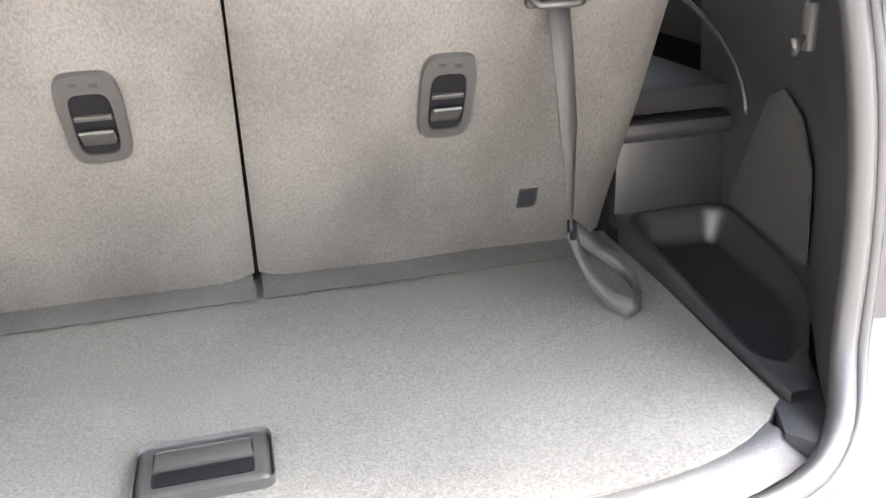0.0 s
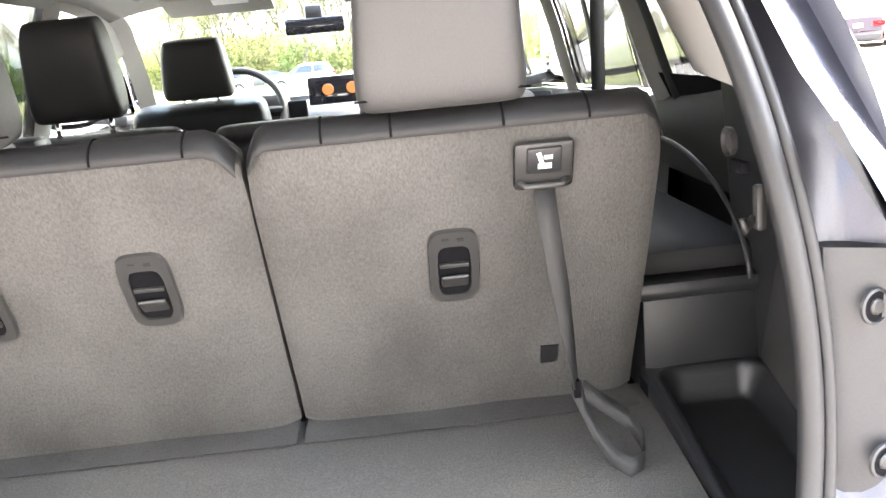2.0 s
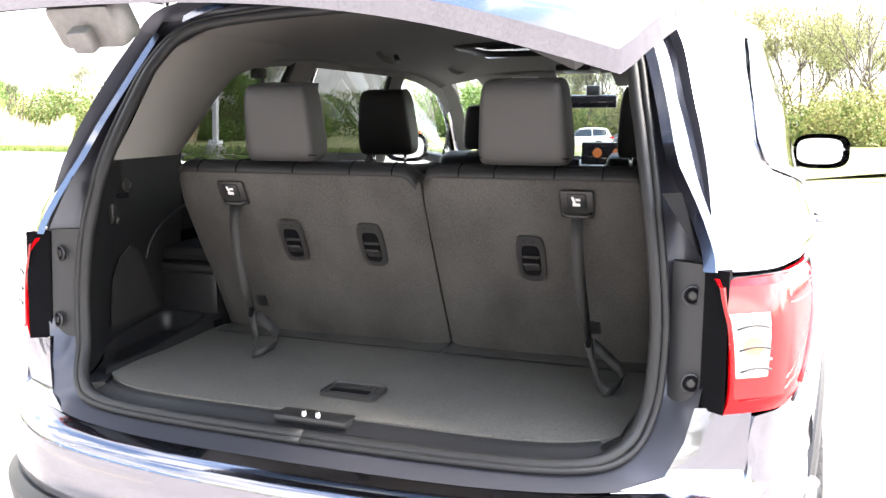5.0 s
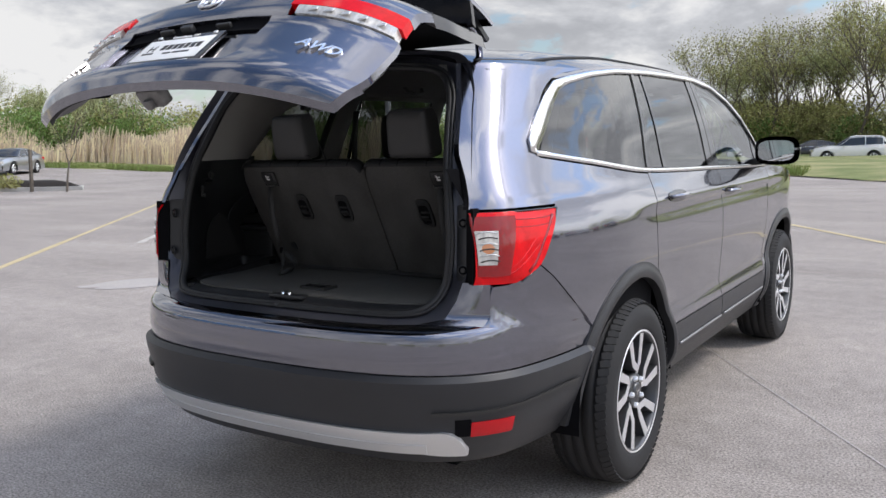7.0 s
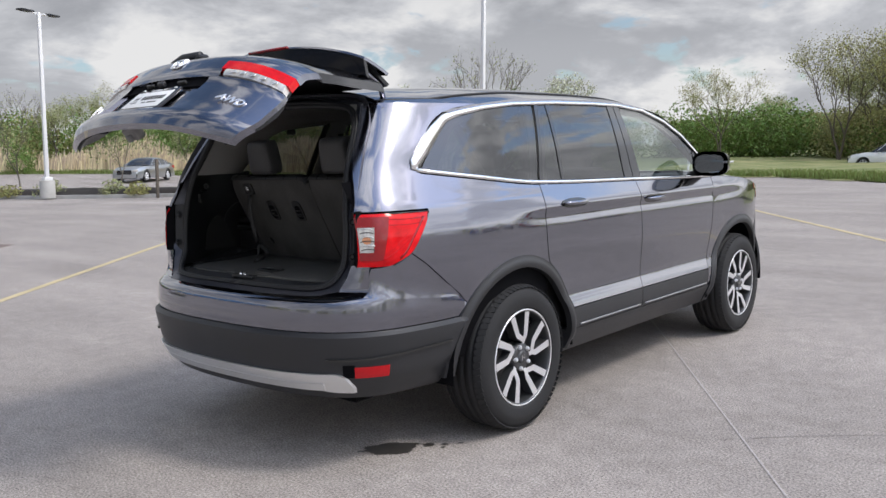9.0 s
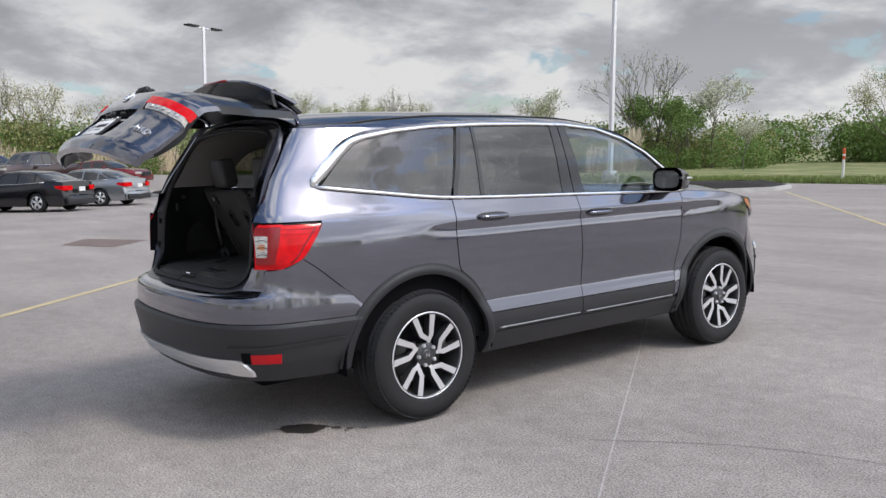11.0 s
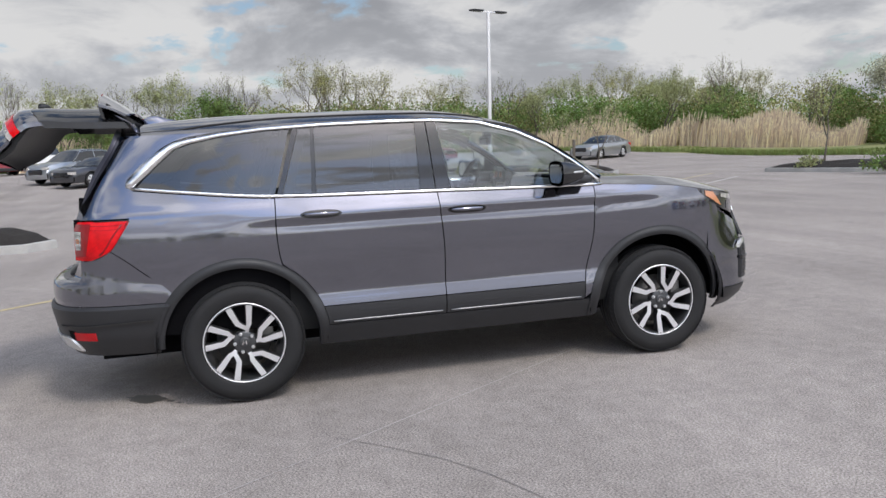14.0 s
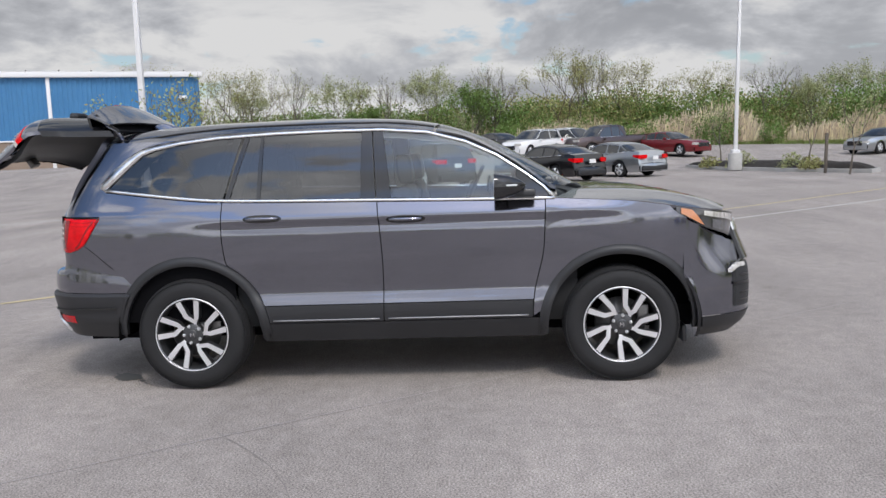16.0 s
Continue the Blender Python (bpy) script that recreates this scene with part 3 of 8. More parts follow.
def door(sg, which):
    left = rear_door_left if which == "rear" else DOOR_MID
    right = DOOR_MID if which == "rear" else front_door_right
    zl = 0.555

    def skin(u, v):
        top = BELT(lerp(left(1.22), right(1.22), u)) - 0.012
        z = lerp(zl, top, v)
        return lerp(left(z) + GAP, right(z) - GAP, u), z

    d = side_panel("door", sg, skin, 26, 34, label="dark grey painted door panel")
    cl = side_panel("door_cladding", sg, lambda u, v: (lerp(left(lerp(0.435, zl - 0.006, v)) + GAP, right(lerp(0.435, zl - 0.006, v)) - GAP, u), lerp(0.435, zl - 0.006, v)), 16, 8, CLADDING, "black plastic lower door cladding", parent=d)
    # pale band drawn for the sky's sheen on the cladding's crease
    bm = bmesh.new()
    a, b = left(0.452) + 0.03, right(0.452) - 0.03
    band(bm, [on_side(sg, lerp(a, b, i / 12), 0.452, 0.006) for i in range(13)], (0, 0, 0.0045), 0.008)
    part("crease_sheen_line", bm, CREASE_SHEEN, d)
    # bow-shaped pull over a flat black patch painted for its recess's shade
    yc, zc = (0.515, 1.128) if which == "rear" else (1.452, 1.098)
    bm = bmesh.new()

    def cup(u, v):
        a = 2 * math.pi * u
        y, z = yc + 0.128 * v * math.cos(a), zc + 0.026 * v * math.sin(a) * (1.0 + 0.25 * math.cos(a) ** 2)
        return on_side(sg, y, z, 0.0025)

    grid(bm, cup, 28, 3, flip=sg < 0)
    part("handle_recess_shade", bm, GLOSS_BLACK, d)
    bm = bmesh.new()
    pts = [on_side(sg, yc + 0.112 * s, zc + 0.002, 0.006 + 0.030 * math.sqrt(max(1 - s * s, 0))) for s in np.linspace(-1, 1, 15)]
    tube(bm, pts, [0.005 + 0.007 * math.sqrt(max(1 - s * s, 0)) for s in np.linspace(-1, 1, 15)], 10)
    part("door_handle", bm, PAINT, d, "dark grey pull handle")
    return d


def quarter(sg):
    """Rear quarter: three joined stretches round the lamp, the rear pillar and the wheel arch."""
    bm = bmesh.new()
    n, m = 10, 26
    zq, zt = 1.345, 1.172
    edge = pc((1.345, -0.590), (1.42, -0.535), (1.50, -0.47), (1.602, -0.335), (1.640, -0.20), (1.668, 0.0), (1.70, 0.0))

    def pillar(u, v):
        z = lerp(zq, 1.655, v)
        return on_side(sg, lerp(REAR_EDGE(z) + 0.003, edge(z) - 0.012, u), z)

    grid(bm, pillar, n, 14, flip=sg < 0)

    def mid(u, v):
        i = u * (n + m)
        top_y = lerp(REAR_EDGE(zq) + 0.003, edge(zq) - 0.012, i / n) if i <= n else lerp(edge(zq) - 0.012, DOOR_REAR(1.25) - GAP, (i - n) / m)
        low_y = lerp(REAR_EDGE(zt) + 0.003, -0.600, i / n) if i <= n else lerp(-0.600, DOOR_REAR(1.16) - GAP, (i - n) / m)
        zhi = zq if i <= n else min(zq, BELT(top_y) - 0.014)
        return on_side(sg, lerp(low_y, top_y, v), lerp(zt, zhi, v))

    grid(bm, mid, n + m, 8, flip=sg < 0)
    low = [(-0.725, 0.985), (-0.652, 0.934), (-0.562, 0.859), (-0.492, 0.800), (-0.425, 0.750)]
    low += [(ARCH_R * math.cos(a) * 1.0, ARCH_Z + ARCH_R * math.sin(a) * 0.99) for a in np.linspace(radians(140), radians(62), 20)]
    low = [Vector((0, y, z)) for y, z in low if y < DOOR_REAR(0.85) - GAP]
    low.append(Vector((0, DOOR_REAR(0.86) - GAP, arch_z(DOOR_REAR(0.86), 0))))

    def lower(u, v):
        q = poly_at(low, u)
        ty = lerp(-0.600, DOOR_REAR(1.16) - GAP, u)
        # the front edge follows the rear lamp down, the other follows the door
        y, z = lerp(q.y, ty, v), lerp(q.z, zt, v)
        if u > 0.999:
            y = DOOR_REAR(z) - GAP
        return on_side(sg, y, z)

    grid(bm, lower, m, 16, flip=sg < 0)
    bmesh.ops.remove_doubles(bm, verts=bm.verts, dist=0.0008)
    rim(bm, (-sg * 0.02, 0, 0))
    return part("quarter_panel", bm, PAINT, suv, "dark grey rear quarter panel")


def rear_lamp(sg):
    front = pc((0.930, -0.850), (0.940, -0.805), (0.958, -0.765), (0.985, -0.724), (1.06, -0.668), (1.165, -0.598))

    def at(out, z0, z1, inner, w=None):
        def fn(u, v):
            z = lerp(z0, z1, v)
            a = REAR_EDGE(z) + inner
            b = front(z) - 0.006 if w is None else a + w
            return on_side(sg, lerp(a, b, u), z, out)
        return fn

    lamp = empty("rear_lamp")
    lamp.parent = suv
    bm = bmesh.new()

    def shape(u, v):
        z = lerp(0.935, 1.162, v)
        bulge = 0.010 * (1 - (2 * v - 1) ** 6)
        return on_side(sg, lerp(REAR_EDGE(z) + 0.002, front(z) - 0.006, u), z, bulge)

    grid(bm, shape, 18, 14, flip=sg < 0)
    rim(bm, (-sg * 0.004, 0.008, 0))
    part("red_lens", bm, RED_LENS, lamp, "red tail lamp lens")
    zs = list(np.linspace(0.938, 1.160, 14))
    bm = bmesh.new()
    edge = [on_side(sg, front(z) - 0.006, z, 0.006) for z in zs] + [on_side(sg, lerp(front(1.16), REAR_EDGE(1.16), w), 1.161, 0.004) for w in (0.02, 0.3, 0.6, 0.97)]
    tube(bm, edge, 0.0032, 6)
    part("lens_edge", bm, GLOSS_BLACK, lamp, "black lens edge")
    for low, far in ((0.958, 0.86), (0.972, 0.74)):
        bm = bmesh.new()
        tube(bm, [on_side(sg, lerp(REAR_EDGE(low) + 0.012, front(low + 0.10 * w ** 3) - 0.02, w * far), low + 0.10 * w ** 3, 0.0095) for w in np.linspace(0, 1, 9)], 0.0014, 6)
        part("light_guide", bm, REFLECTOR, lamp)
    for high in (1.146, 1.122):
        bm = bmesh.new()
        tube(bm, [on_side(sg, lerp(REAR_EDGE(high) + 0.02, front(high) - 0.03, w), high - 0.012 * math.sin(2.5 * w), 0.0095) for w in np.linspace(0, 1, 9)], 0.0014, 6)
        part("light_guide", bm, DARK_RED, lamp)
    bm = bmesh.new()
    grid(bm, lambda u, v: on_side(sg, lerp(REAR_EDGE(1.0) + 0.006, REAR_EDGE(1.0) + lerp(0.040, 0.050, v), u), lerp(0.998, 1.106, v), 0.0145), 8, 6, flip=sg < 0)
    rim(bm, (-sg * 0.01, 0, 0))
    cl = part("clear_lens", bm, CLEAR_LENS, lamp, "clear ribbed reverse lamp lens")
    bm = bmesh.new()
    grid(bm, lambda u, v: on_side(sg, REAR_EDGE(1.0) + 0.025 + 0.012 * v * math.cos(2 * math.pi * u), 1.050 + 0.016 * v * math.sin(2 * math.pi * u), 0.0160 - 0.001 * v), 16, 3, flip=sg < 0)
    part("bulb", bm, AMBER_LENS, cl, "amber bulb behind the lens")
    for q in range(6):
        bm = bmesh.new()
        tube(bm, [on_side(sg, REAR_EDGE(1.0) + lerp(0.009, 0.045, w), 1.008 + 0.018 * q + 0.006 * math.sin(3 * w), 0.0148) for w in (0, 0.25, 0.5, 0.75, 1)], 0.0022, 5)
        part("lens_rib", bm, SILVER if q % 2 else TRIM_GREY, cl)
    bm = bmesh.new()
    grid(bm, lambda u, v: on_side(sg, lerp(REAR_EDGE(1.0) + 0.005, REAR_EDGE(1.0) + lerp(0.070, 0.112, v), u), lerp(0.962, 1.150, v), 0.0122), 10, 6, flip=sg < 0)
    rim(bm, (-sg * 0.006, 0, 0))
    part("inner_lens", bm, DARK_RED, lamp, "dark red inner lens")
    bm = bmesh.new()
    grid(bm, lambda u, v: Vector((sg * lerp(0.710, 0.750, u), lerp(-0.909, -0.935, u) + 0.010 * v, lerp(0.934, 1.176, v))), 4, 6, flip=sg < 0)
    rim(bm, (sg * 0.004, 0.03, 0))
    part("lamp_side", bm, INNER_BLACK, lamp, "black side of the lamp housing")
    bm = bmesh.new()
    pts = [(front(z) - 0.030 - 0.012 * math.sin((z - 0.94) / 0.21 * math.pi), z) for z in np.linspace(0.965, 1.14, 9)]
    tube(bm, [on_side(sg, y, z, 0.008) for y, z in pts], 0.006, 6)
    part("light_guide", bm, DARK_RED, lamp)


def bumper_plan(pts):
    ks = np.linspace(0, 1, len(pts))
    fx, fy = pc(*zip(ks, [p[0] for p in pts])), pc(*zip(ks, [p[1] for p in pts]))

    def at(t):
        p = Vector((fx(t), fy(t), 0))
        d = Vector((fx(min(t + 0.01, 1)) - fx(max(t - 0.01, 0)), fy(min(t + 0.01, 1)) - fy(max(t - 0.01, 0)), 0)).normalized()
        return p, Vector((-d.y, d.x, 0)) if (-d.y * p.x + d.x * (p.y - 1.3)) > 0 else Vector((d.y, -d.x, 0))

    return at


REAR_PLAN = bumper_plan([(0, -1.165), (0.2, -1.160), (0.4, -1.140), (0.56, -1.105), (0.69, -1.045), (0.79, -0.960), (0.858, -0.850), (0.896, -0.70), (0.918, -0.56), (0.932, -0.43)])
REAR_OUT = pc((0.29, -0.17), (0.34, -0.10), (0.40, -0.058), (0.47, -0.020), (0.56, 0.0), (0.615, 0.011), (0.638, 0.013), (0.650, 0.004), (0.657, -0.010), (0.70, -0.003), (0.765, -0.008), (0.790, -0.018), (0.803, -0.05), (0.811, -0.12))
FRONT_PLAN = bumper_plan([(0, 3.800), (0.2, 3.795), (0.4, 3.772), (0.56, 3.735), (0.70, 3.665), (0.79, 3.56), (0.848, 3.46), (0.885, 3.36), (0.905, 3.29), (0.918, 3.24)])
FRONT_OUT = pc((0.22, -0.16), (0.27, -0.10), (0.33, -0.04), (0.40, -0.012), (0.55, 0.0), (0.66, -0.004), (0.73, -0.020), (0.80, -0.048), (0.90, -0.088), (0.98, -0.115), (1.06, -0.15))


def bumper_out(plan, out, z, t):
    """The bumper's step inwards at a height, which fades out round its corners."""
    o = out(z)
    if plan is FRONT_PLAN and z > 0.6:
        return o * (1 - 0.92 * ease(0.50, 0.92, t))
    if plan is REAR_PLAN and z > 0.74:
        return lerp(o, out(0.74) - 0.10 * (z - 0.74), ease(0.40, 0.66, t))
    return o


def bumper_piece(name, plan, out, t0, t1, z0, z1, nu, nv, mat, extra=0.0, label="", parent=None, depth=0.02, mirror=True):
    """A stretch of a bumper: t along its plan from the middle (negative: to the left), z0 and z1 numbers or functions of t."""
    bm = bmesh.new()
    lo = z0 if callable(z0) else (lambda t: z0)
    hi = z1 if callable(z1) else (lambda t: z1)

    def fn(u, v):
        t = lerp(t0, t1, u)
        p, nrm = plan(abs(t))
        z = lerp(lo(abs(t)), hi(abs(t)), v)
        o = bumper_out(plan, out, z, abs(t))
        p = p + nrm * (o + extra)
        # the ends follow the wheel arches
        cy = AXLES[0] if plan is REAR_PLAN else AXLES[1]
        reach = math.sqrt(max((ARCH_R - 0.012) ** 2 - (z - ARCH_Z) ** 2, 0)) if z > ARCH_Z else ARCH_R - 0.012
        end = cy - reach if plan is REAR_PLAN else max(cy + reach, 3.24)
        p.y = lerp(p.y, end, ease(0.84, 1.0, abs(t)))
        if abs(t) > 0.7:
            p.y = min(p.y, cy - reach) if plan is REAR_PLAN else max(p.y, cy + reach)
        return Vector((math.copysign(p.x, t), p.y, z))

    grid(bm, fn, nu, nv, flip=plan is FRONT_PLAN)
    if name == "front_bumper":
        inside = [v for v in bm.verts if not v.is_boundary]
        for _ in range(18):
            bmesh.ops.smooth_vert(bm, verts=inside, factor=0.5, use_axis_x=True, use_axis_y=True, use_axis_z=True)
    mid = sum((v.co for v in bm.verts), Vector()) / len(bm.verts)
    rim(bm, (Vector((0, 1.3, mid.z)) - mid).normalized() * depth)
    return part(name, bm, mat, parent or suv, label)


def rear_bumper():
    b = bumper_piece("rear_bumper", REAR_PLAN, REAR_OUT, -1, 1, 0.659, lambda t: 0.812 - 0.05 * ease(0.5, 1.0, t), 64, 14, PAINT, label="dark grey painted rear bumper")
    bumper_piece("lower_bumper", REAR_PLAN, REAR_OUT, -1, 1, 0.345, 0.655, 64, 18, CLADDING, 0.003, "black plastic lower bumper", b)
    low = pc((0, 0.395), (0.36, 0.392), (0.42, 0.380), (0.56, 0.372))
    high = pc((0, 0.468), (0.38, 0.470), (0.44, 0.472), (0.47, 0.466), (0.525, 0.385))
    bumper_piece("skid_plate", REAR_PLAN, REAR_OUT, -0.515, 0.515, low, high, 40, 6, SILVER, 0.016, "satin silver skid trim", b, 0.03)
    bumper_piece("skid_recess", REAR_PLAN, REAR_OUT, -0.40, 0.40, 0.388, 0.425, 20, 3, SILVER, 0.020, "", b, 0.012)
    for sg in (1, -1):
        bumper_piece("reflector", REAR_PLAN, REAR_OUT, sg * 0.525, sg * 0.660, 0.450, 0.502, 8, 4, REFLECTOR, 0.007, "red bumper reflector", b, 0.012)
        bumper_piece("bumper_moulding", REAR_PLAN, REAR_OUT, sg * 0.42, sg * 0.90, lambda t: 0.530 + 0.022 * ease(0.5, 0.9, t), lambda t: 0.540 + 0.022 * ease(0.5, 0.9, t), 20, 2, TRIM_GREY, 0.014, "", b, 0.014)
        bumper_piece("mesh_insert", REAR_PLAN, REAR_OUT, sg * 0.48, sg * 0.525, 0.452, 0.512, 3, 3, INNER_BLACK, 0.005, "", b, 0.01)
        # the painted corner rises from the bumper to the lamp and the seam above the arch
        bm = bmesh.new()
        hi = [(-0.905, 0.83), (-0.905, 0.88), (-0.90, 0.926), (-0.85, 0.931), (-0.80, 0.945), (-0.76, 0.964), (-0.728, 0.982), (-0.655, 0.931), (-0.565, 0.855), (-0.495, 0.796), (-0.40, 0.757)]
        hi = [on_side(1, y, z) for y, z in hi]

        def corner(u, v, sg=sg):
            t = lerp(0.57, 1.0, u)
            p, nrm = REAR_PLAN(t)
            zb = 0.806 - 0.05 * ease(0.5, 1.0, t)
            a = p + nrm * bumper_out(REAR_PLAN, REAR_OUT, zb, t)
            a.z = zb
            c = poly_at(hi, u)
            q = a.lerp(c, v)
            q += nrm * 0.018 * math.sin(math.pi * v) * (1 - abs(2 * u - 1)) * -0.4
            q.y = lerp(q.y, -math.sqrt(max((ARCH_R - 0.012) ** 2 - (q.z - ARCH_Z) ** 2, 0.01)), ease(0.80, 1.0, u))
            return Vector((sg * q.x, q.y, q.z))

        grid(bm, corner, 28, 10, flip=sg < 0)
        inside = [v for v in bm.verts if not v.is_boundary]
        for _ in range(14):
            bmesh.ops.smooth_vert(bm, verts=inside, factor=0.5, use_axis_x=True, use_axis_y=True, use_axis_z=True)
        rim(bm, (-sg * 0.02, 0.01, 0))
        part("bumper_corner", bm, PAINT, b)
        # painted panel between the opening and the corner
        inner = [Vector(p) for p in ((0.58, -1.022, 0.807), (0.662, -0.966, 0.825), (0.690, -0.940, 0.88), (0.704, -0.922, 0.938))]
        outer = [corner(0, 0, 1), corner(0, 1, 1), on_side(1, -0.905, 0.88), on_side(1, -0.902, 0.938)]
        bm = bmesh.new()
        grid(bm, lambda u, v, sg=sg: even_at(inner, v).lerp(even_at(outer, v), u) * Vector((sg, 1, 1)), 6, 12, flip=sg < 0)
        rim(bm, (0, 0.02, 0))
        part("corner_filler", bm, PAINT, b)


LAMP_LOW = pc((3.17, 1.088), (3.25, 1.045), (3.35, 0.985), (3.45, 0.945), (3.53, 0.915), (3.61, 0.875), (3.74, 0.86))


def front_end():
    f = bumper_piece("front_bumper", FRONT_PLAN, FRONT_OUT, -1, 1, lambda t: 0.40, lambda t: (0.93 if t < 0.42 else LAMP_LOW(FRONT_PLAN(t)[0].y) - 0.005), 56, 14, PAINT, label="dark grey painted front bumper")
    bumper_piece("lower_front", FRONT_PLAN, FRONT_OUT, -1, 1, 0.25, 0.396, 56, 6, CLADDING, 0.004, "black plastic lower front bumper", f)
    bumper_piece("grille", FRONT_PLAN, FRONT_OUT, -0.44, 0.44, 0.74, 1.0, 30, 8, GLOSS_BLACK, 0.008, "gloss black grille", f)
    bumper_piece("grille_bar", FRONT_PLAN, FRONT_OUT, -0.43, 0.43, 0.93, 0.985, 30, 3, CHROME, 0.016, "", f)
    for sg in (1, -1):
        bumper_piece("corner_vent", FRONT_PLAN, FRONT_OUT, sg * 0.40, sg * 0.53, 0.44, lambda t: 0.735 - 0.02 * t, 10, 8, CLADDING, 0.006, "black bumper corner vent", f)
        bumper_piece("running_light", FRONT_PLAN, FRONT_OUT, sg * 0.45, sg * 0.575, lambda t: 0.700 - 0.03 * ease(0.50, 0.58, t), lambda t: 0.728 - 0.035 * ease(0.50, 0.58, t), 8, 2, CLEAR_LENS, 0.014, "white running light strip", f)
        bumper_piece("fog_trim", FRONT_PLAN, FRONT_OUT, sg * 0.42, sg * 0.535, 0.585, 0.605, 8, 2, GLOSS_BLACK, 0.014, "", f)
        bm = new_box((sg * 0.70, 3.25, 0.265), (0.18, 0.03, 0.11), bevel=0.01)
        part("air_dam", bm, CLADDING, f)
        for z in (0.475, 0.525, 0.64):
            bumper_piece("vent_fin", FRONT_PLAN, FRONT_OUT, sg * 0.42, sg * 0.50, z, z + 0.012, 8, 2, GLOSS_BLACK, 0.009, "", f)
        bumper_piece("arch_end", FRONT_PLAN, FRONT_OUT, sg * 0.925, sg * 1.0, 0.30, lambda t: lerp(0.46, 0.66, ease(0.925, 1.0, t)), 6, 6, CLADDING, 0.010, "black plastic end of the arch trim", f)
        # lamp wraps the corner
        lamp = empty("headlamp")
        lamp.parent = suv

        def surf(u, v, sg=sg, y0=3.61, y1=3.175, out=0.0):
            y = lerp(y0, y1, u)
            return on_side(sg, y, lerp(LAMP_LOW(y), HOOD_E(y) - 0.007, v), out)

        bm = bmesh.new()
        grid(bm, lambda u, v: surf(u, v), 26, 8, flip=sg > 0)
        rim(bm, (-sg * 0.02, -0.01, 0))
        part("lamp_housing", bm, LAMP_GREY, lamp, "smoked grey lamp housing")
        bm = bmesh.new()
        grid(bm, lambda u, v: surf(u, 0.66 + 0.26 * v, y0=3.60, y1=3.36, out=0.004), 16, 3, flip=sg > 0)
        rim(bm, (-sg * 0.006, 0, 0))
        part("light_strip", bm, CLEAR_LENS, lamp, "clear lamp strip")
        bm = bmesh.new()
        grid(bm, lambda u, v: surf(u, 0.10 + 0.44 * v, y0=3.59, y1=3.42, out=0.004), 10, 3, flip=sg > 0)
        rim(bm, (-sg * 0.006, 0, 0))
        part("projector_lens", bm, DARK_CLEAR, lamp)
        bm = bmesh.new()
        grid(bm, lambda u, v: surf(u, 0.10 + 0.80 * v, y0=lerp(3.36, 3.275, v), y1=3.205, out=0.005), 10, 4, flip=sg > 0)
        rim(bm, (-sg * 0.006, 0, 0))
        part("side_marker", bm, AMBER_LENS, lamp, "amber side marker lens")


HOOD_C = pc((2.60, 1.232), (2.8, 1.232), (3.0, 1.222), (3.2, 1.195), (3.4, 1.150), (3.55, 1.10), (3.66, 1.04))
HOOD_E = pc((2.36, 1.205), (2.6, 1.190), (2.9, 1.168), (3.1, 1.138), (3.25, 1.112), (3.4, 1.092), (3.55, 1.068), (3.66, 1.03))


def fender(sg):
    bm = bmesh.new()
    n1, n2 = 34, 20

    def surf(u, v):
        # from the door's edge to the bumper's, and from the arch to the hood
        base = [Vector((0, 2.82 + ARCH_R * math.cos(a), ARCH_Z + ARCH_R * 0.99 * math.sin(a))) for a in np.linspace(radians(172), radians(34), 24)]
        q = poly_at(base, u)
        ty = lerp(2.356, 3.237, u)
        tz = HOOD_E(ty) - 0.004
        tz = lerp(tz, min(tz, LAMP_LOW(ty) - 0.003), ease(3.13, 3.178, ty))
        z = lerp(q.z, tz, v)
        y = lerp(q.y, ty, v)
        if u < 0.001:
            y = max(front_door_right(z), DOOR_FRONT(z) if z > 0.75 else 0) + GAP
        return on_side(sg, y, z)

    grid(bm, surf, n1, n2, flip=sg < 0)
    rim(bm, (-sg * 0.02, 0, 0))
    part("front_fender", bm, PAINT, suv, "dark grey front fender")


def hood():
    bm = bmesh.new()

    def fn(u, v):
        s = 2 * u - 1
        y_edge = lerp(2.40, 3.50, v)
        y = lerp(lerp(2.66, 2.40, abs(s) ** 2), lerp(3.66, 3.50, abs(s) ** 2.4), v)
        xe = side_x(y, HOOD_E(y)) - 0.004
        z = lerp(HOOD_C(y), HOOD_E(y), abs(s) ** 3.2)
        z += 0.010 * math.exp(-((abs(s) - 0.62) / 0.12) ** 2) * (1 - v * 0.6)
        return Vector((s * xe, y, z))

    grid(bm, fn, 48, 30)
    rim(bm, (0, 0, -0.02))
    part("hood", bm, PAINT, suv, "dark grey hood")
    bm = bmesh.new()
    grid(bm, lambda u, v: Vector(((2 * u - 1) * 0.80, lerp(2.56, 2.72, v) - 0.22 * abs(2 * u - 1) ** 2.2, 1.195 + 0.01 * v)), 24, 3)
    rim(bm, (0, 0, -0.02))
    part("cowl", bm, CLADDING, suv)


ROOF_C = pc((-0.68, 1.722), (-0.3, 1.760), (0.15, 1.776), (0.8, 1.780), (1.3, 1.762), (1.60, 1.725), (1.95, 1.615), (2.3, 1.43), (2.72, 1.20))


def roof_point(s, y, z_edge):
    """A place on the roof or windscreen: s from -1 to 1 across."""
    xe = side_x(y, z_edge)
    return Vector((s * xe, y, lerp(ROOF_C(y), z_edge, abs(s) ** 3.6)))


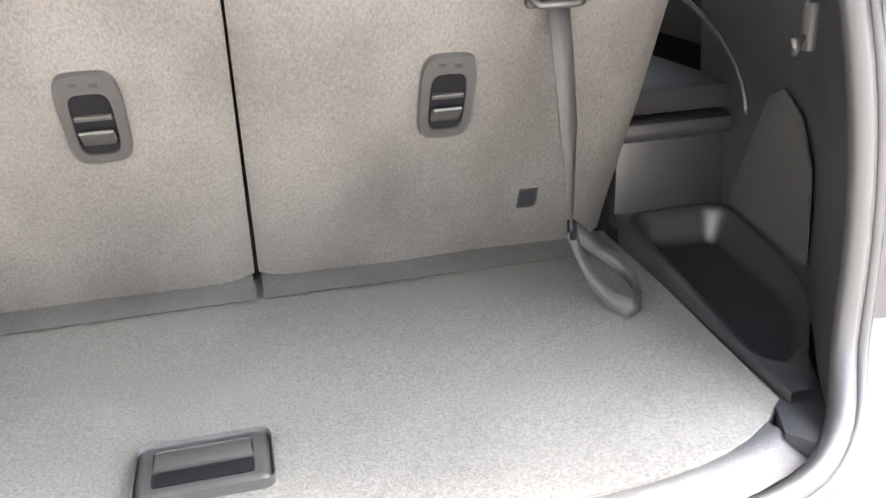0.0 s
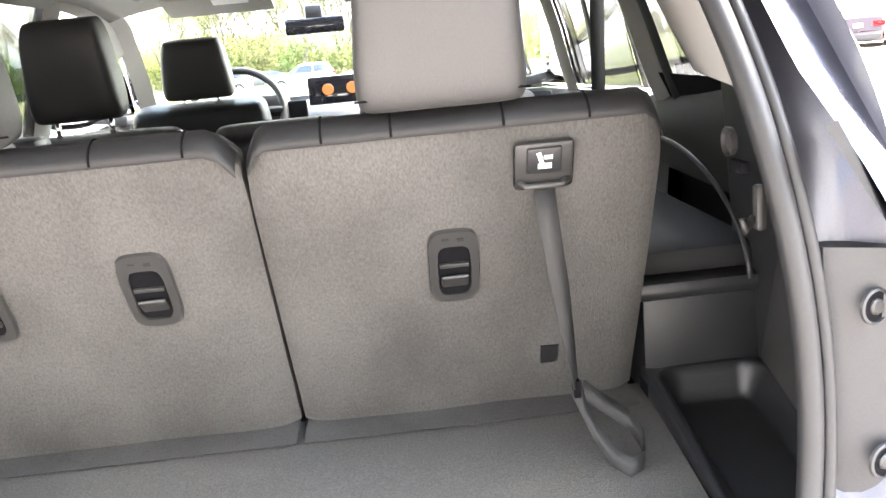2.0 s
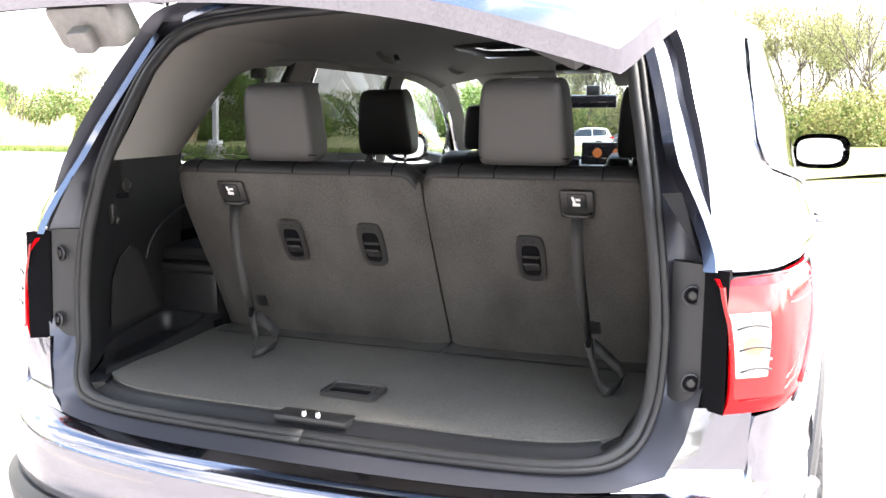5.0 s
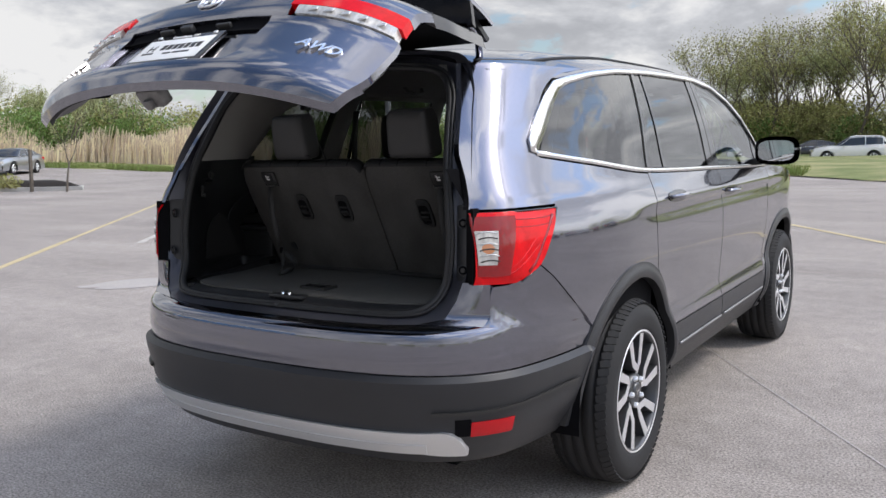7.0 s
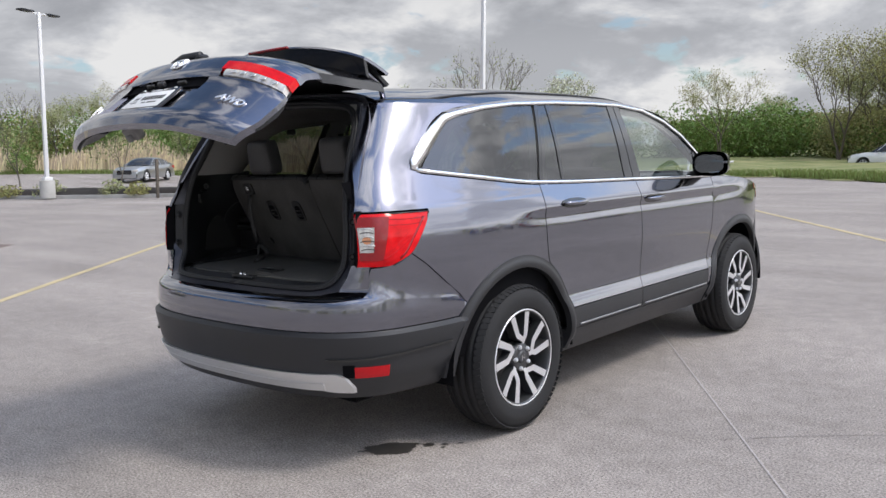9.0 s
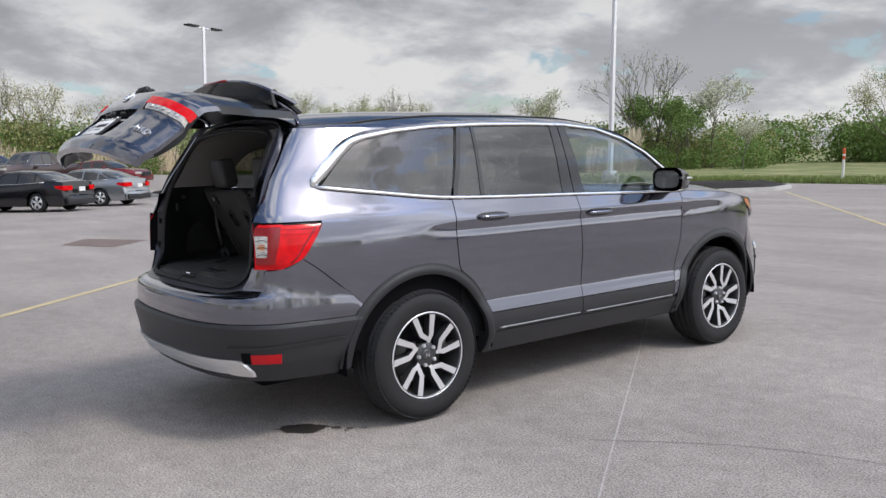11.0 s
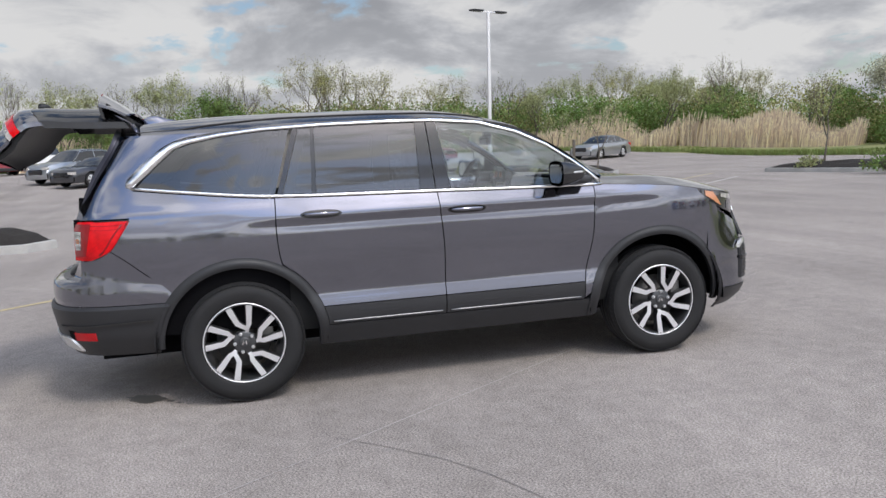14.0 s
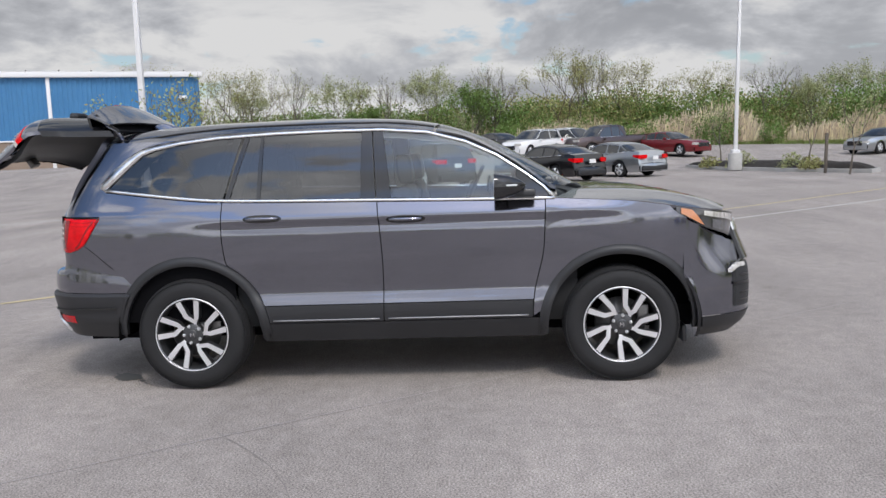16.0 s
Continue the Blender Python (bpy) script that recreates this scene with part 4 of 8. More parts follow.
def roof():
    bm = bmesh.new()

    def fn(u, v):
        s = 2 * u - 1
        y = lerp(-0.655 + 0.03 * s * s, 1.66 - 0.02 * s * s, v)
        return roof_point(s, y, max(DLO_TOP(max(y, -0.22)), 1.60) + 0.018)

    grid(bm, fn, 48, 44)
    rim(bm, (0, 0, -0.02))
    part("roof", bm, PAINT, suv, "dark grey roof")
    for sg in (1, -1):
        bm = bmesh.new()
        grid(bm, lambda u, v: roof_point(sg * lerp(0.93, 1.0, u), lerp(1.66, 2.42, v), DLO_TOP(lerp(1.66, 2.42, v)) + 0.018), 4, 24, flip=sg < 0)
        rim(bm, (-sg * 0.03, 0, -0.02))
        part("windscreen_pillar", bm, PAINT, suv)
        # rain channel
        bm = bmesh.new()
        tube(bm, [roof_point(sg * 0.86, y, max(DLO_TOP(y), 1.6) + 0.018) + Vector((0, 0, 0.002)) for y in np.linspace(-0.60, 1.64, 24)], 0.006, 6)
        part("roof_channel", bm, SEAL, suv)
    bm = bmesh.new()
    grid(bm, lambda u, v: roof_point((2 * u - 1) * 0.925, lerp(1.67, 2.66 - 0.18 * (2 * u - 1) ** 2, v), DLO_TOP(lerp(1.67, 2.5, v)) + 0.018), 24, 24)
    rim(bm, (0, -0.003, -0.005))
    g = part("windscreen", bm, CLEAR_GLASS, suv, "clear windscreen")
    g.visible_shadow = False
    # shark-fin aerial
    bm = bmesh.new()
    fin = pc((-0.56, 0.0), (-0.545, 0.040), (-0.50, 0.062), (-0.47, 0.064), (-0.40, 0.040), (-0.30, 0.010), (-0.26, 0.0))

    def side(u, v):
        y = lerp(-0.56, -0.26, u)
        a = (v * 2 - 1)
        return Vector((0.030 * math.sin(u * math.pi) ** 0.5 * a, y, ROOF_C(y) - 0.004 + fin(y) * (1 - abs(a) ** 1.6)))

    grid(bm, side, 20, 10)
    part("roof_aerial", bm, PAINT, suv, "grey shark-fin aerial")


def pane(name, sg, lines, mat, zpad=(0.012, 0.012), inset=-0.006, depth=0.004, nu=16, nv=12, label=""):
    """A side window between two slanted lines ((y at belt, y at top) each), from belt to top line."""
    (a0, a1), (b0, b1) = lines
    bm = bmesh.new()

    def fn(u, v):
        y = lerp(lerp(a0, b0, u), lerp(a1, b1, u), v)
        return on_side(sg, y, lerp(BELT(lerp(a0, b0, u)) + zpad[0], DLO_TOP(lerp(a1, b1, u)) - zpad[1], v), inset)

    grid(bm, fn, nu, nv, flip=sg < 0)
    rim(bm, (-sg * depth, 0, 0))
    ob = part(name, bm, mat, suv, label)
    if mat is CLEAR_GLASS:
        ob.visible_shadow = False
    return ob


def side_glass(sg):
    # quarter light, with its slanted rear edge
    bm = bmesh.new()

    def fn(u, v):
        top = poly_at([Vector((0, -0.548, 1.350)), Vector((0, -0.49, 1.41)), Vector((0, -0.40, 1.495)), Vector((0, -0.30, 1.572)), Vector((0, -0.22, 1.598)), Vector((0, -0.05, 1.632)), Vector((0, 0.372, 1.666))], u)
        low_y = lerp(-0.548, 0.248, u)
        return on_side(sg, lerp(low_y, top.y, v), lerp(BELT(low_y) + 0.010, top.z, v), -0.006)

    grid(bm, fn, 28, 12, flip=sg < 0)
    rim(bm, (-sg * 0.004, 0, 0))
    part("quarter_window", bm, PRIVACY_GLASS, suv, "dark tinted rear quarter window")
    pane("door_pillar_trim", sg, ((0.262, 0.392), (0.292, 0.425)), GLOSS_BLACK, inset=-0.002, nu=3)
    pane("small_window", sg, ((0.296, 0.429), (0.472, 0.498)), PRIVACY_GLASS, nu=6, label="small dark tinted fixed window")
    pane("window_divider", sg, ((0.472, 0.498), (0.500, 0.520)), GLOSS_BLACK, inset=-0.002, nu=3)
    pane("rear_door_window", sg, ((0.502, 0.522), (1.158, 1.168)), PRIVACY_GLASS, label="dark tinted rear door window")
    pane("centre_pillar_trim", sg, ((1.160, 1.170), (1.258, 1.238)), GLOSS_BLACK, inset=-0.002, nu=3)
    pane("centre_pillar_trim", sg, ((1.266, 1.246), (1.360, 1.310)), GLOSS_BLACK, inset=-0.002, nu=3)
    # front door light runs down with the pillar
    bm = bmesh.new()

    def front(u, v):
        top_y = lerp(1.312, 2.265, u)
        low_y = lerp(1.362, 2.270, u)
        zt = DLO_TOP(top_y) - 0.014
        return on_side(sg, lerp(low_y, top_y, v), lerp(BELT(low_y) + 0.012, max(zt, BELT(low_y) + 0.02), v), -0.006)

    grid(bm, front, 24, 12, flip=sg < 0)
    rim(bm, (-sg * 0.004, 0, 0))
    part("front_door_window", bm, CLEAR_GLASS, suv, "clear front door window").visible_shadow = False
    bm = bmesh.new()
    grid(bm, lambda u, v: on_side(sg, lerp(2.17, 2.37, u), lerp(BELT(2.3) + 0.006, max(DLO_TOP(lerp(2.17, 2.37, u)) - 0.014, BELT(2.3) + 0.01), v), -0.003), 8, 6, flip=sg < 0)
    rim(bm, (-sg * 0.01, 0, 0))
    part("mirror_sail", bm, GLOSS_BLACK, suv)
    # bright surround
    bm = bmesh.new()
    lowline = [on_side(sg, y, BELT(y) + 0.001, 0.003) for y in np.linspace(-0.585, 2.41, 40)]
    band(bm, lowline, (0, 0, 0.0085), 0.008)
    part("chrome_belt_trim", bm, CHROME, suv, "bright chrome window trim")
    bm = bmesh.new()
    ys = [(-0.600, 1.356), (-0.585, 1.385), (-0.50, 1.463), (-0.42, 1.531), (-0.33, 1.594), (-0.24, 1.618), (-0.05, 1.650), (0.2, 1.674), (0.6, 1.689), (1.0, 1.692), (1.3, 1.689), (1.6, 1.662), (1.85, 1.592), (2.05, 1.497), (2.22, 1.382), (2.34, 1.290), (2.415, 1.212)]
    w = [0.016, 0.028, 0.033, 0.029, 0.020, 0.014, 0.011] + [0.010] * 10
    pts = [on_side(sg, y, z - 0.012, 0.003) for y, z in ys]
    wid = []
    for i, p in enumerate(pts):
        d = (pts[min(i + 1, len(pts) - 1)] - pts[max(i - 1, 0)]).normalized()
        up = Vector((sg, 0, 0.35)).cross(d) * -sg
        wid.append(up.normalized() * w[i])
    band(bm, pts, wid, 0.008)
    part("chrome_upper_trim", bm, CHROME, suv, "bright chrome window trim")


def arch_cladding(sg, cy):
    bm = bmesh.new()
    a0, a1 = (radians(-6), radians(180)) if cy == 0 else (radians(-6), radians(187))

    def fn(u, v):
        a = lerp(a0, a1, u)
        r = lerp(ARCH_R - 0.058, ARCH_R + 0.004, v)
        y, z = cy + r * math.cos(a) * 1.0, max(ARCH_Z + r * math.sin(a) * 0.99, 0.29)
        return on_side(sg, y, z, 0.004 + 0.012 * math.sin(math.pi * min(v + 0.15, 1)))

    grid(bm, fn, 60, 6, flip=sg > 0)
    rim(bm, (-sg * 0.035, 0, 0))
    part("wheel_arch_trim", bm, CLADDING, suv, "black plastic wheel arch trim")
    bm = bmesh.new()

    def liner(u, v):
        a = lerp(radians(-4), radians(184), u)
        return Vector((sg * lerp(0.60, 0.925, v), cy + 0.515 * math.cos(a), ARCH_Z + 0.505 * math.sin(a)))

    grid(bm, liner, 32, 4)
    grid(bm, lambda u, v: Vector((sg * 0.60, cy + 0.5 * (2 * u - 1), 0.36 + 0.52 * v)), 4, 4)
    part("wheel_liner", bm, INNER_BLACK, suv)


def sill(sg):
    bm = bmesh.new()
    grid(bm, lambda u, v: on_side(sg, lerp(0.47, 2.34, u), lerp(0.30, 0.430, v), -0.004), 24, 8, flip=sg < 0)
    rim(bm, (-sg * 0.08, 0, 0))
    part("sill", bm, CLADDING, suv, "black plastic sill")


def wheel(sg, cy):
    hub = empty("wheel")
    hub.parent = suv
    hub.location = (sg * 0.845, cy, 0.375)
    if sg < 0:
        hub.rotation_euler = (0, 0, math.pi)
    tag = tagged(hub, "black tyre on a machined ten-spoke alloy rim")
    R, hw = 0.375, 0.122
    bm = bmesh.new()
    prof = [(-hw + 0.012, 0.235), (-hw - 0.002, 0.262), (-hw - 0.004, 0.30), (-hw + 0.006, 0.338), (-hw + 0.022, 0.362)]
    for g0 in (-0.070, -0.024, 0.024, 0.070):
        prof += [(g0 - 0.0075, R - 0.0035 * abs(g0) / 0.07), (g0 - 0.005, R - 0.009), (g0 + 0.005, R - 0.009), (g0 + 0.0075, R - 0.0035 * abs(g0) / 0.07)]
    prof += [(hw - 0.022, 0.362), (hw - 0.006, 0.338), (hw + 0.003, 0.315), (hw + 0.004, 0.300), (hw + 0.0025, 0.285), (hw, 0.262), (hw - 0.004, 0.252), (hw - 0.014, 0.246)]
    lathe(bm, prof, 96)
    part("tyre", bm, RUBBER, hub, "black road tyre")
    # shoulder blocks
    bm = bmesh.new()
    for k in range(72):
        a = 2 * math.pi * k / 72
        for s in (-1, 1):
            box(bm, (0, 0, 0), (0.040, 0.024, 0.0045), Matrix.Rotation(a, 4, "X") @ Matrix.Translation((s * 0.097, 0, R - 0.0125)) @ Matrix.Rotation(s * radians(21), 4, "Y") @ Matrix.Rotation(s * 0.25, 4, "Z"))
    tagged(part("tread", bm, RUBBER, hub), kind="stuff")
    bm = bmesh.new()
    lathe(bm, [(hw - 0.012, 0.247), (hw - 0.004, 0.245), (hw - 0.004, 0.236), (hw - 0.016, 0.230), (0.02, 0.220), (-0.08, 0.212), (-hw + 0.01, 0.236)], 72)
    part("rim", bm, ALLOY_DARK, hub, "dark grey rim barrel")
    bm = bmesh.new()
    lathe(bm, [(hw - 0.0045, 0.2475), (hw - 0.002, 0.2450), (hw - 0.003, 0.2400), (hw - 0.007, 0.2365)], 72)
    part("rim_edge", bm, ALLOY, hub)
    bm = bmesh.new()
    lathe(bm, [(0.0, 0.165), (0.012, 0.165), (0.012, 0.07), (0.03, 0.06), (0.03, 0.0)], 40)
    part("brake_disc", bm, STEEL, hub)
    bm = bmesh.new()
    box(bm, (0.03, 0.145, 0.05), (0.05, 0.07, 0.13), bevel=0.01)
    part("brake_caliper", bm, STEEL, hub)
    # ten bent spokes in five pairs that meet near the hub: dark sides with a machined face
    first = radians(23.5 if cy == 0 else -3.5)
    for k in range(5):
        mid = 2 * math.pi * k / 5 + first
        for s in (-1, 1):
            route = [(0.062, mid - radians(24), 0.010, -0.006), (0.086, mid - radians(18), 0.0135, 0.0)]
            route += [(0.122, mid + radians(11), 0.0165, 0.004)] if s > 0 else [(0.116, mid - radians(22), 0.0160, 0.003)]
            route += [(0.238, mid + s * radians(15.5), 0.0195, 0.010)]
            spots = [Vector((0, r * math.cos(a), r * math.sin(a))) for r, a, w, dx in route]
            for face in (0, 1):
                bm = bmesh.new()
                rows = []
                shrink = 1.0 if face == 0 else 0.94
                for q, (r, a, w, dx) in enumerate(route):
                    along = (spots[min(q + 1, 3)] - spots[max(q - 1, 0)]).normalized()
                    t = Vector((0, -along.z, along.y))
                    top = (0.104 if face == 0 else 0.1065) + dx - 0.004
                    bot = top - (0.045 if face == 0 else 0.003)
                    rows.append([bm.verts.new(spots[q] + t * w * shrink * g + Vector((h, 0, 0))) for g, h in ((-1.2 if face == 0 else -1, bot), (1.2 if face == 0 else 1, bot), (1, top), (-1, top))])
                for r0, r1 in zip(rows, rows[1:]):
                    for j in range(4):
                        bm.faces.new((r0[j], r1[j], r1[(j + 1) % 4], r0[(j + 1) % 4]))
                bm.faces.new(rows[0])
                bm.faces.new(rows[-1][::-1])
                bmesh.ops.recalc_face_normals(bm, faces=bm.faces)
                part("spoke" if face == 0 else "spoke_face", bm, ALLOY_DARK if face == 0 else ALLOY, hub)
    bm = bmesh.new()
    lathe(bm, [(0.06, 0.072), (0.098, 0.070), (0.103, 0.062), (0.100, 0.0)], 40)
    part("hub", bm, ALLOY_DARK, hub)
    bm = bmesh.new()
    lathe(bm, [(0.095, 0.034), (0.109, 0.033), (0.111, 0.026), (0.111, 0.0)], 32)
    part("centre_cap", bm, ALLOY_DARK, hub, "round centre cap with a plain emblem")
    bm = bmesh.new()
    for s in (-1, 1):
        box(bm, (0.112, s * 0.010, 0.0), (0.003, 0.004, 0.026), Matrix.Rotation(s * 0.12, 4, "X"))
    box(bm, (0.112, 0, 0), (0.003, 0.018, 0.004))
    part("emblem", bm, CHROME, hub)
    for k in range(5):
        a = 2 * math.pi * k / 5 + first + radians(16)
        bm = bmesh.new()
        lathe(bm, [(0.09, 0.0125), (0.112, 0.0115), (0.117, 0.007), (0.117, 0.0)], 6)
        bmesh.ops.translate(bm, vec=(0, 0.058 * math.cos(a), 0.058 * math.sin(a)), verts=bm.verts)
        part("lug_nut", bm, ALLOY, hub)


def door_mirror(sg):
    m = empty("door_mirror")
    m.parent = suv
    bm = bmesh.new()

    def shell(u, v):
        a = 2 * math.pi * u
        k = math.sin(math.pi * min(max(v, 0), 1) * 0.5)
        ex, ez = 0.130 * k, 0.082 * k
        c, s = math.cos(a), math.sin(a)
        x = 1.062 + ex * math.copysign(abs(c) ** 0.6, c) * 0.95
        z = 1.292 + ez * math.copysign(abs(s) ** 0.6, s)
        y = 2.025 + 0.200 * (1 - k * k * 0.999) ** 0.7
        return Vector((sg * x, y, z))

    grid(bm, shell, 32, 10, flip=sg < 0)
    part("mirror_shell", bm, GLOSS_BLACK, m, "gloss black mirror shell")
    bm = bmesh.new()
    outline = [(1.055 + 0.100 * math.copysign(abs(math.cos(a)) ** 0.6, math.cos(a)), 2.0255, 1.292 + 0.060 * math.copysign(abs(math.sin(a)) ** 0.6, math.sin(a))) for a in np.linspace(0, 2 * math.pi, 32, endpoint=False)]
    extruded(bm, [(sg * x, y, z) for x, y, z in outline], (0, 0.01, 0))
    bmesh.ops.recalc_face_normals(bm, faces=bm.faces)
    part("mirror_glass", bm, MIRROR, m, "silvered mirror glass")
    bm = bmesh.new()
    box(bm, (sg * 1.06, 2.11, 1.300), (0.215, 0.12, 0.012), bevel=0.004)
    part("signal_strip", bm, SILVER, m)
    bm = bmesh.new()
    box(bm, (sg * 0.955, 2.20, 1.232), (0.20, 0.17, 0.045), Matrix.Rotation(-sg * 0.15, 4, "Y"), bevel=0.012)
    part("mirror_foot", bm, CLADDING, m)


for SG in (1, -1):
    door(SG, "rear")
    door(SG, "front")
    quarter(SG)
    rear_lamp(SG)
    fender(SG)
    side_glass(SG)
    sill(SG)
    for CY in AXLES:
        arch_cladding(SG, CY)
        wheel(SG, CY)
    door_mirror(SG)
rear_bumper()
front_end()
hood()
roof()
part("underbody", new_box((0, 1.25, 0.36), (1.24, 4.2, 0.14)), INNER_BLACK, suv)


# tailgate, drawn shut and then swung up on its hinge
def tailgate():
    swing = Matrix.Translation((0, -0.53, 1.66)) @ Matrix.Rotation(radians(-GATE_OPEN), 4, "X") @ Matrix.Translation((0, 0.53, -1.66))
    gate = empty("tailgate")
    gate.parent = suv
    gate.matrix_basis = swing
    tagged(gate, "raised dark grey tailgate with a rear window")
    hw = pc((0.77, 0.60), (0.82, 0.66), (0.92, 0.700), (1.17, 0.712), (1.37, 0.690), (1.5, 0.655), (1.66, 0.605))
    cy = pc((0.77, -1.075), (0.84, -1.095), (0.93, -1.085), (1.05, -1.085), (1.12, -1.105), (1.20, -1.110), (1.255, -1.085), (1.45, -0.935), (1.66, -0.775))

    def at(s, z, out=0.0):
        w = hw(z)
        curve = 0.055 * abs(s) ** 2 + 0.085 * abs(s) ** 5
        return Vector((s * w, cy(z) + curve - out, z))

    def sheet(name, s0, s1, z0, z1, nu, nv, mat, out=0.0, depth=0.02, label=""):
        bm = bmesh.new()
        lo = z0 if callable(z0) else (lambda s: z0)
        hi = z1 if callable(z1) else (lambda s: z1)
        grid(bm, lambda u, v: at(lerp(s0, s1, u), lerp(lo(lerp(s0, s1, u)), hi(lerp(s0, s1, u)), v), out), nu, nv)
        rim(bm, (0, depth, 0))
        return part(name, bm, mat, gate, label)

    belt = lambda s: 1.255 + 0.035 * abs(s) ** 3
    # painted lower skin round the plate recess
    sheet("lower_skin", -1, 1, lambda s: 0.772 + 0.03 * abs(s) ** 6, lambda s: 0.855 + 0.03 * abs(s) ** 6, 40, 6, PAINT, 0, 0.03, "dark grey painted tailgate skin")
    for sg in (1, -1):
        sheet("side_skin", sg * 0.44 if sg > 0 else -1, 1 if sg > 0 else -0.44, lambda s: 0.855 + 0.03 * abs(s) ** 6, 1.083, 16, 12, PAINT)
        sheet("lamp_strip", sg * 0.52 if sg > 0 else -1, 1 if sg > 0 else -0.52, 1.118, 1.168, 16, 4, RED_LENS, 0.006, 0.03, "red tailgate lamp lens")
        sheet("lamp_clear", sg * 0.56 if sg > 0 else -0.985, 0.985 if sg > 0 else -0.56, 1.087, 1.120, 16, 3, CLEAR_LENS, 0.005, 0.03, "clear tailgate lamp lens")
        for k in range(5):
            s = sg * lerp(0.64, 0.93, k / 4)
            p = at(s, 1.103, 0.007)
            part("lamp_cell", new_box(p, (0.036, 0.004, 0.014), bevel=0.002), SILVER, gate)
    sheet("mid_skin", -0.52, 0.52, 1.083, 1.17, 24, 6, PAINT)
    sheet("upper_skin", -1, 1, 1.17, belt, 40, 6, PAINT, 0, 0.03)
    # recess with the plate
    sheet("plate_recess", -0.44, 0.44, 0.855, 1.083, 20, 8, PAINT, -0.022, 0.01)
    sheet("recess_roof", -0.44, 0.44, 1.045, 1.083, 20, 2, INNER_BLACK, -0.014, 0.01)
    part("camera_pod", new_box(at(-0.04, 1.062, -0.006), (0.05, 0.03, 0.022), bevel=0.006), CLADDING, gate)
    for sx in (-0.1, 0.1):
        part("plate_lamp", new_box(at(sx * 1.8, 1.064, -0.008), (0.06, 0.02, 0.012), bevel=0.003), TRIM_GREY, gate)
    px, py, pz = 0.0, cy(0.945) + 0.012, 0.945
    part("plate_frame", new_box((px, py, pz), (0.325, 0.014, 0.178), bevel=0.005), GLOSS_BLACK, gate, "black dealer plate frame")
    part("plate", new_box((px, py - 0.007, pz + 0.002), (0.292, 0.004, 0.118), bevel=0.001), PLATE_WHITE, gate, "white dealer plate card")
    face = Matrix.Rotation(radians(90), 4, "X")
    bm = bmesh.new()
    for k in range(7):
        box(bm, (-0.043 + k * 0.026, py - 0.0095, pz + 0.012), (0.019, 0.001, 0.028))
    part("plate_mark", bm, BLACK_PRINT, gate, "row of black printed bars")
    bm = bmesh.new()
    for sx in (-0.021, 0.0, 0.018):
        box(bm, (0.04 + sx * 2.1, py - 0.0095, pz - 0.022), (0.034, 0.001, 0.008))
    part("plate_small_print", bm, TRIM_GREY, gate)
    letters("plate_town", "Canandaigua, NY", 0.017, WHITE_PRINT, Matrix.Translation((0, py - 0.008, pz + 0.074)) @ face, gate, 0.0006)
    bm = bmesh.new()
    for k in range(9):
        box(bm, (-0.116 + k * 0.029, py - 0.008, pz - 0.073), (0.024, 0.001, 0.011))
    part("plate_lower_print", bm, WHITE_PRINT, gate)
    bm = bmesh.new()
    for s in (-1, 1):
        box(bm, (-0.095 + s * 0.011, py - 0.0095, pz + 0.010), (0.005, 0.001, 0.032))
    box(bm, (-0.095, py - 0.0095, pz + 0.010), (0.02, 0.001, 0.005))
    box(bm, (-0.095, py - 0.0095, pz - 0.018), (0.05, 0.001, 0.007))
    part("plate_emblem", bm, TRIM_GREY, gate)
    for sx in (-0.10, 0.10):
        part("plate_clip", new_box((sx * 1.25, py - 0.008, pz + 0.080), (0.016, 0.004, 0.012), bevel=0.002), SILVER, gate)
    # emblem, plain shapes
    ey = cy(1.135) - 0.006
    bm = bmesh.new()
    ring = [Vector((0.044 * math.copysign(abs(math.cos(a)) ** 0.55, math.cos(a)) * (1 + 0.14 * math.sin(a)), ey, 1.178 + 0.034 * math.copysign(abs(math.sin(a)) ** 0.55, math.sin(a)))) for a in np.linspace(0, 2 * math.pi, 33)]
    tube(bm, ring, 0.0045, 8, caps=False)
    for s in (-1, 1):
        tube(bm, [(s * 0.031, ey, 1.206), (s * 0.016, ey, 1.186), (s * 0.016, ey, 1.17), (s * 0.026, ey, 1.148)], 0.006, 8)
    tube(bm, [(-0.016, ey, 1.177), (0.016, ey, 1.177)], 0.0055, 8)
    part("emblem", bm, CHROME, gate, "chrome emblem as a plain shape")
    a = at(0.78, 0.955, 0.004)
    letters("badge_awd", "AWD", 0.052, CHROME, Matrix.Translation(a) @ Matrix.Rotation(radians(24), 4, "Z") @ face, gate, 0.004, 0.35, 0.001)
    bm = bmesh.new()
    for k in range(5):
        p = at(-0.86 + 0.045 * k, 0.955, 0.004)
        box(bm, p, (0.020, 0.006, 0.032), Matrix.Rotation(radians(-24), 4, "Z"))
    part("badge_model", bm, CHROME, gate, "chrome model badge as plain bars")
    # glass
    bm = bmesh.new()
    grid(bm, lambda u, v: at(lerp(-0.985, 0.985, u), lerp(belt(lerp(-1, 1, u)) + 0.004, 1.64, v), -0.004), 32, 18)
    rim(bm, (0, 0.005, -0.002))
    part("rear_window", bm, PRIVACY_GLASS, gate, "dark tinted rear window")
    for sg in (1, -1):
        bm = bmesh.new()
        grid(bm, lambda u, v: at(sg * lerp(0.93, 1.0, u), lerp(1.285, 1.65, v), 0.001), 3, 16, flip=sg < 0)
        rim(bm, (0, 0.05, 0))
        part("window_side_frame", bm, GLOSS_BLACK, gate)
    # spoiler
    sp = empty("spoiler")
    sp.parent = gate
    bm = bmesh.new()
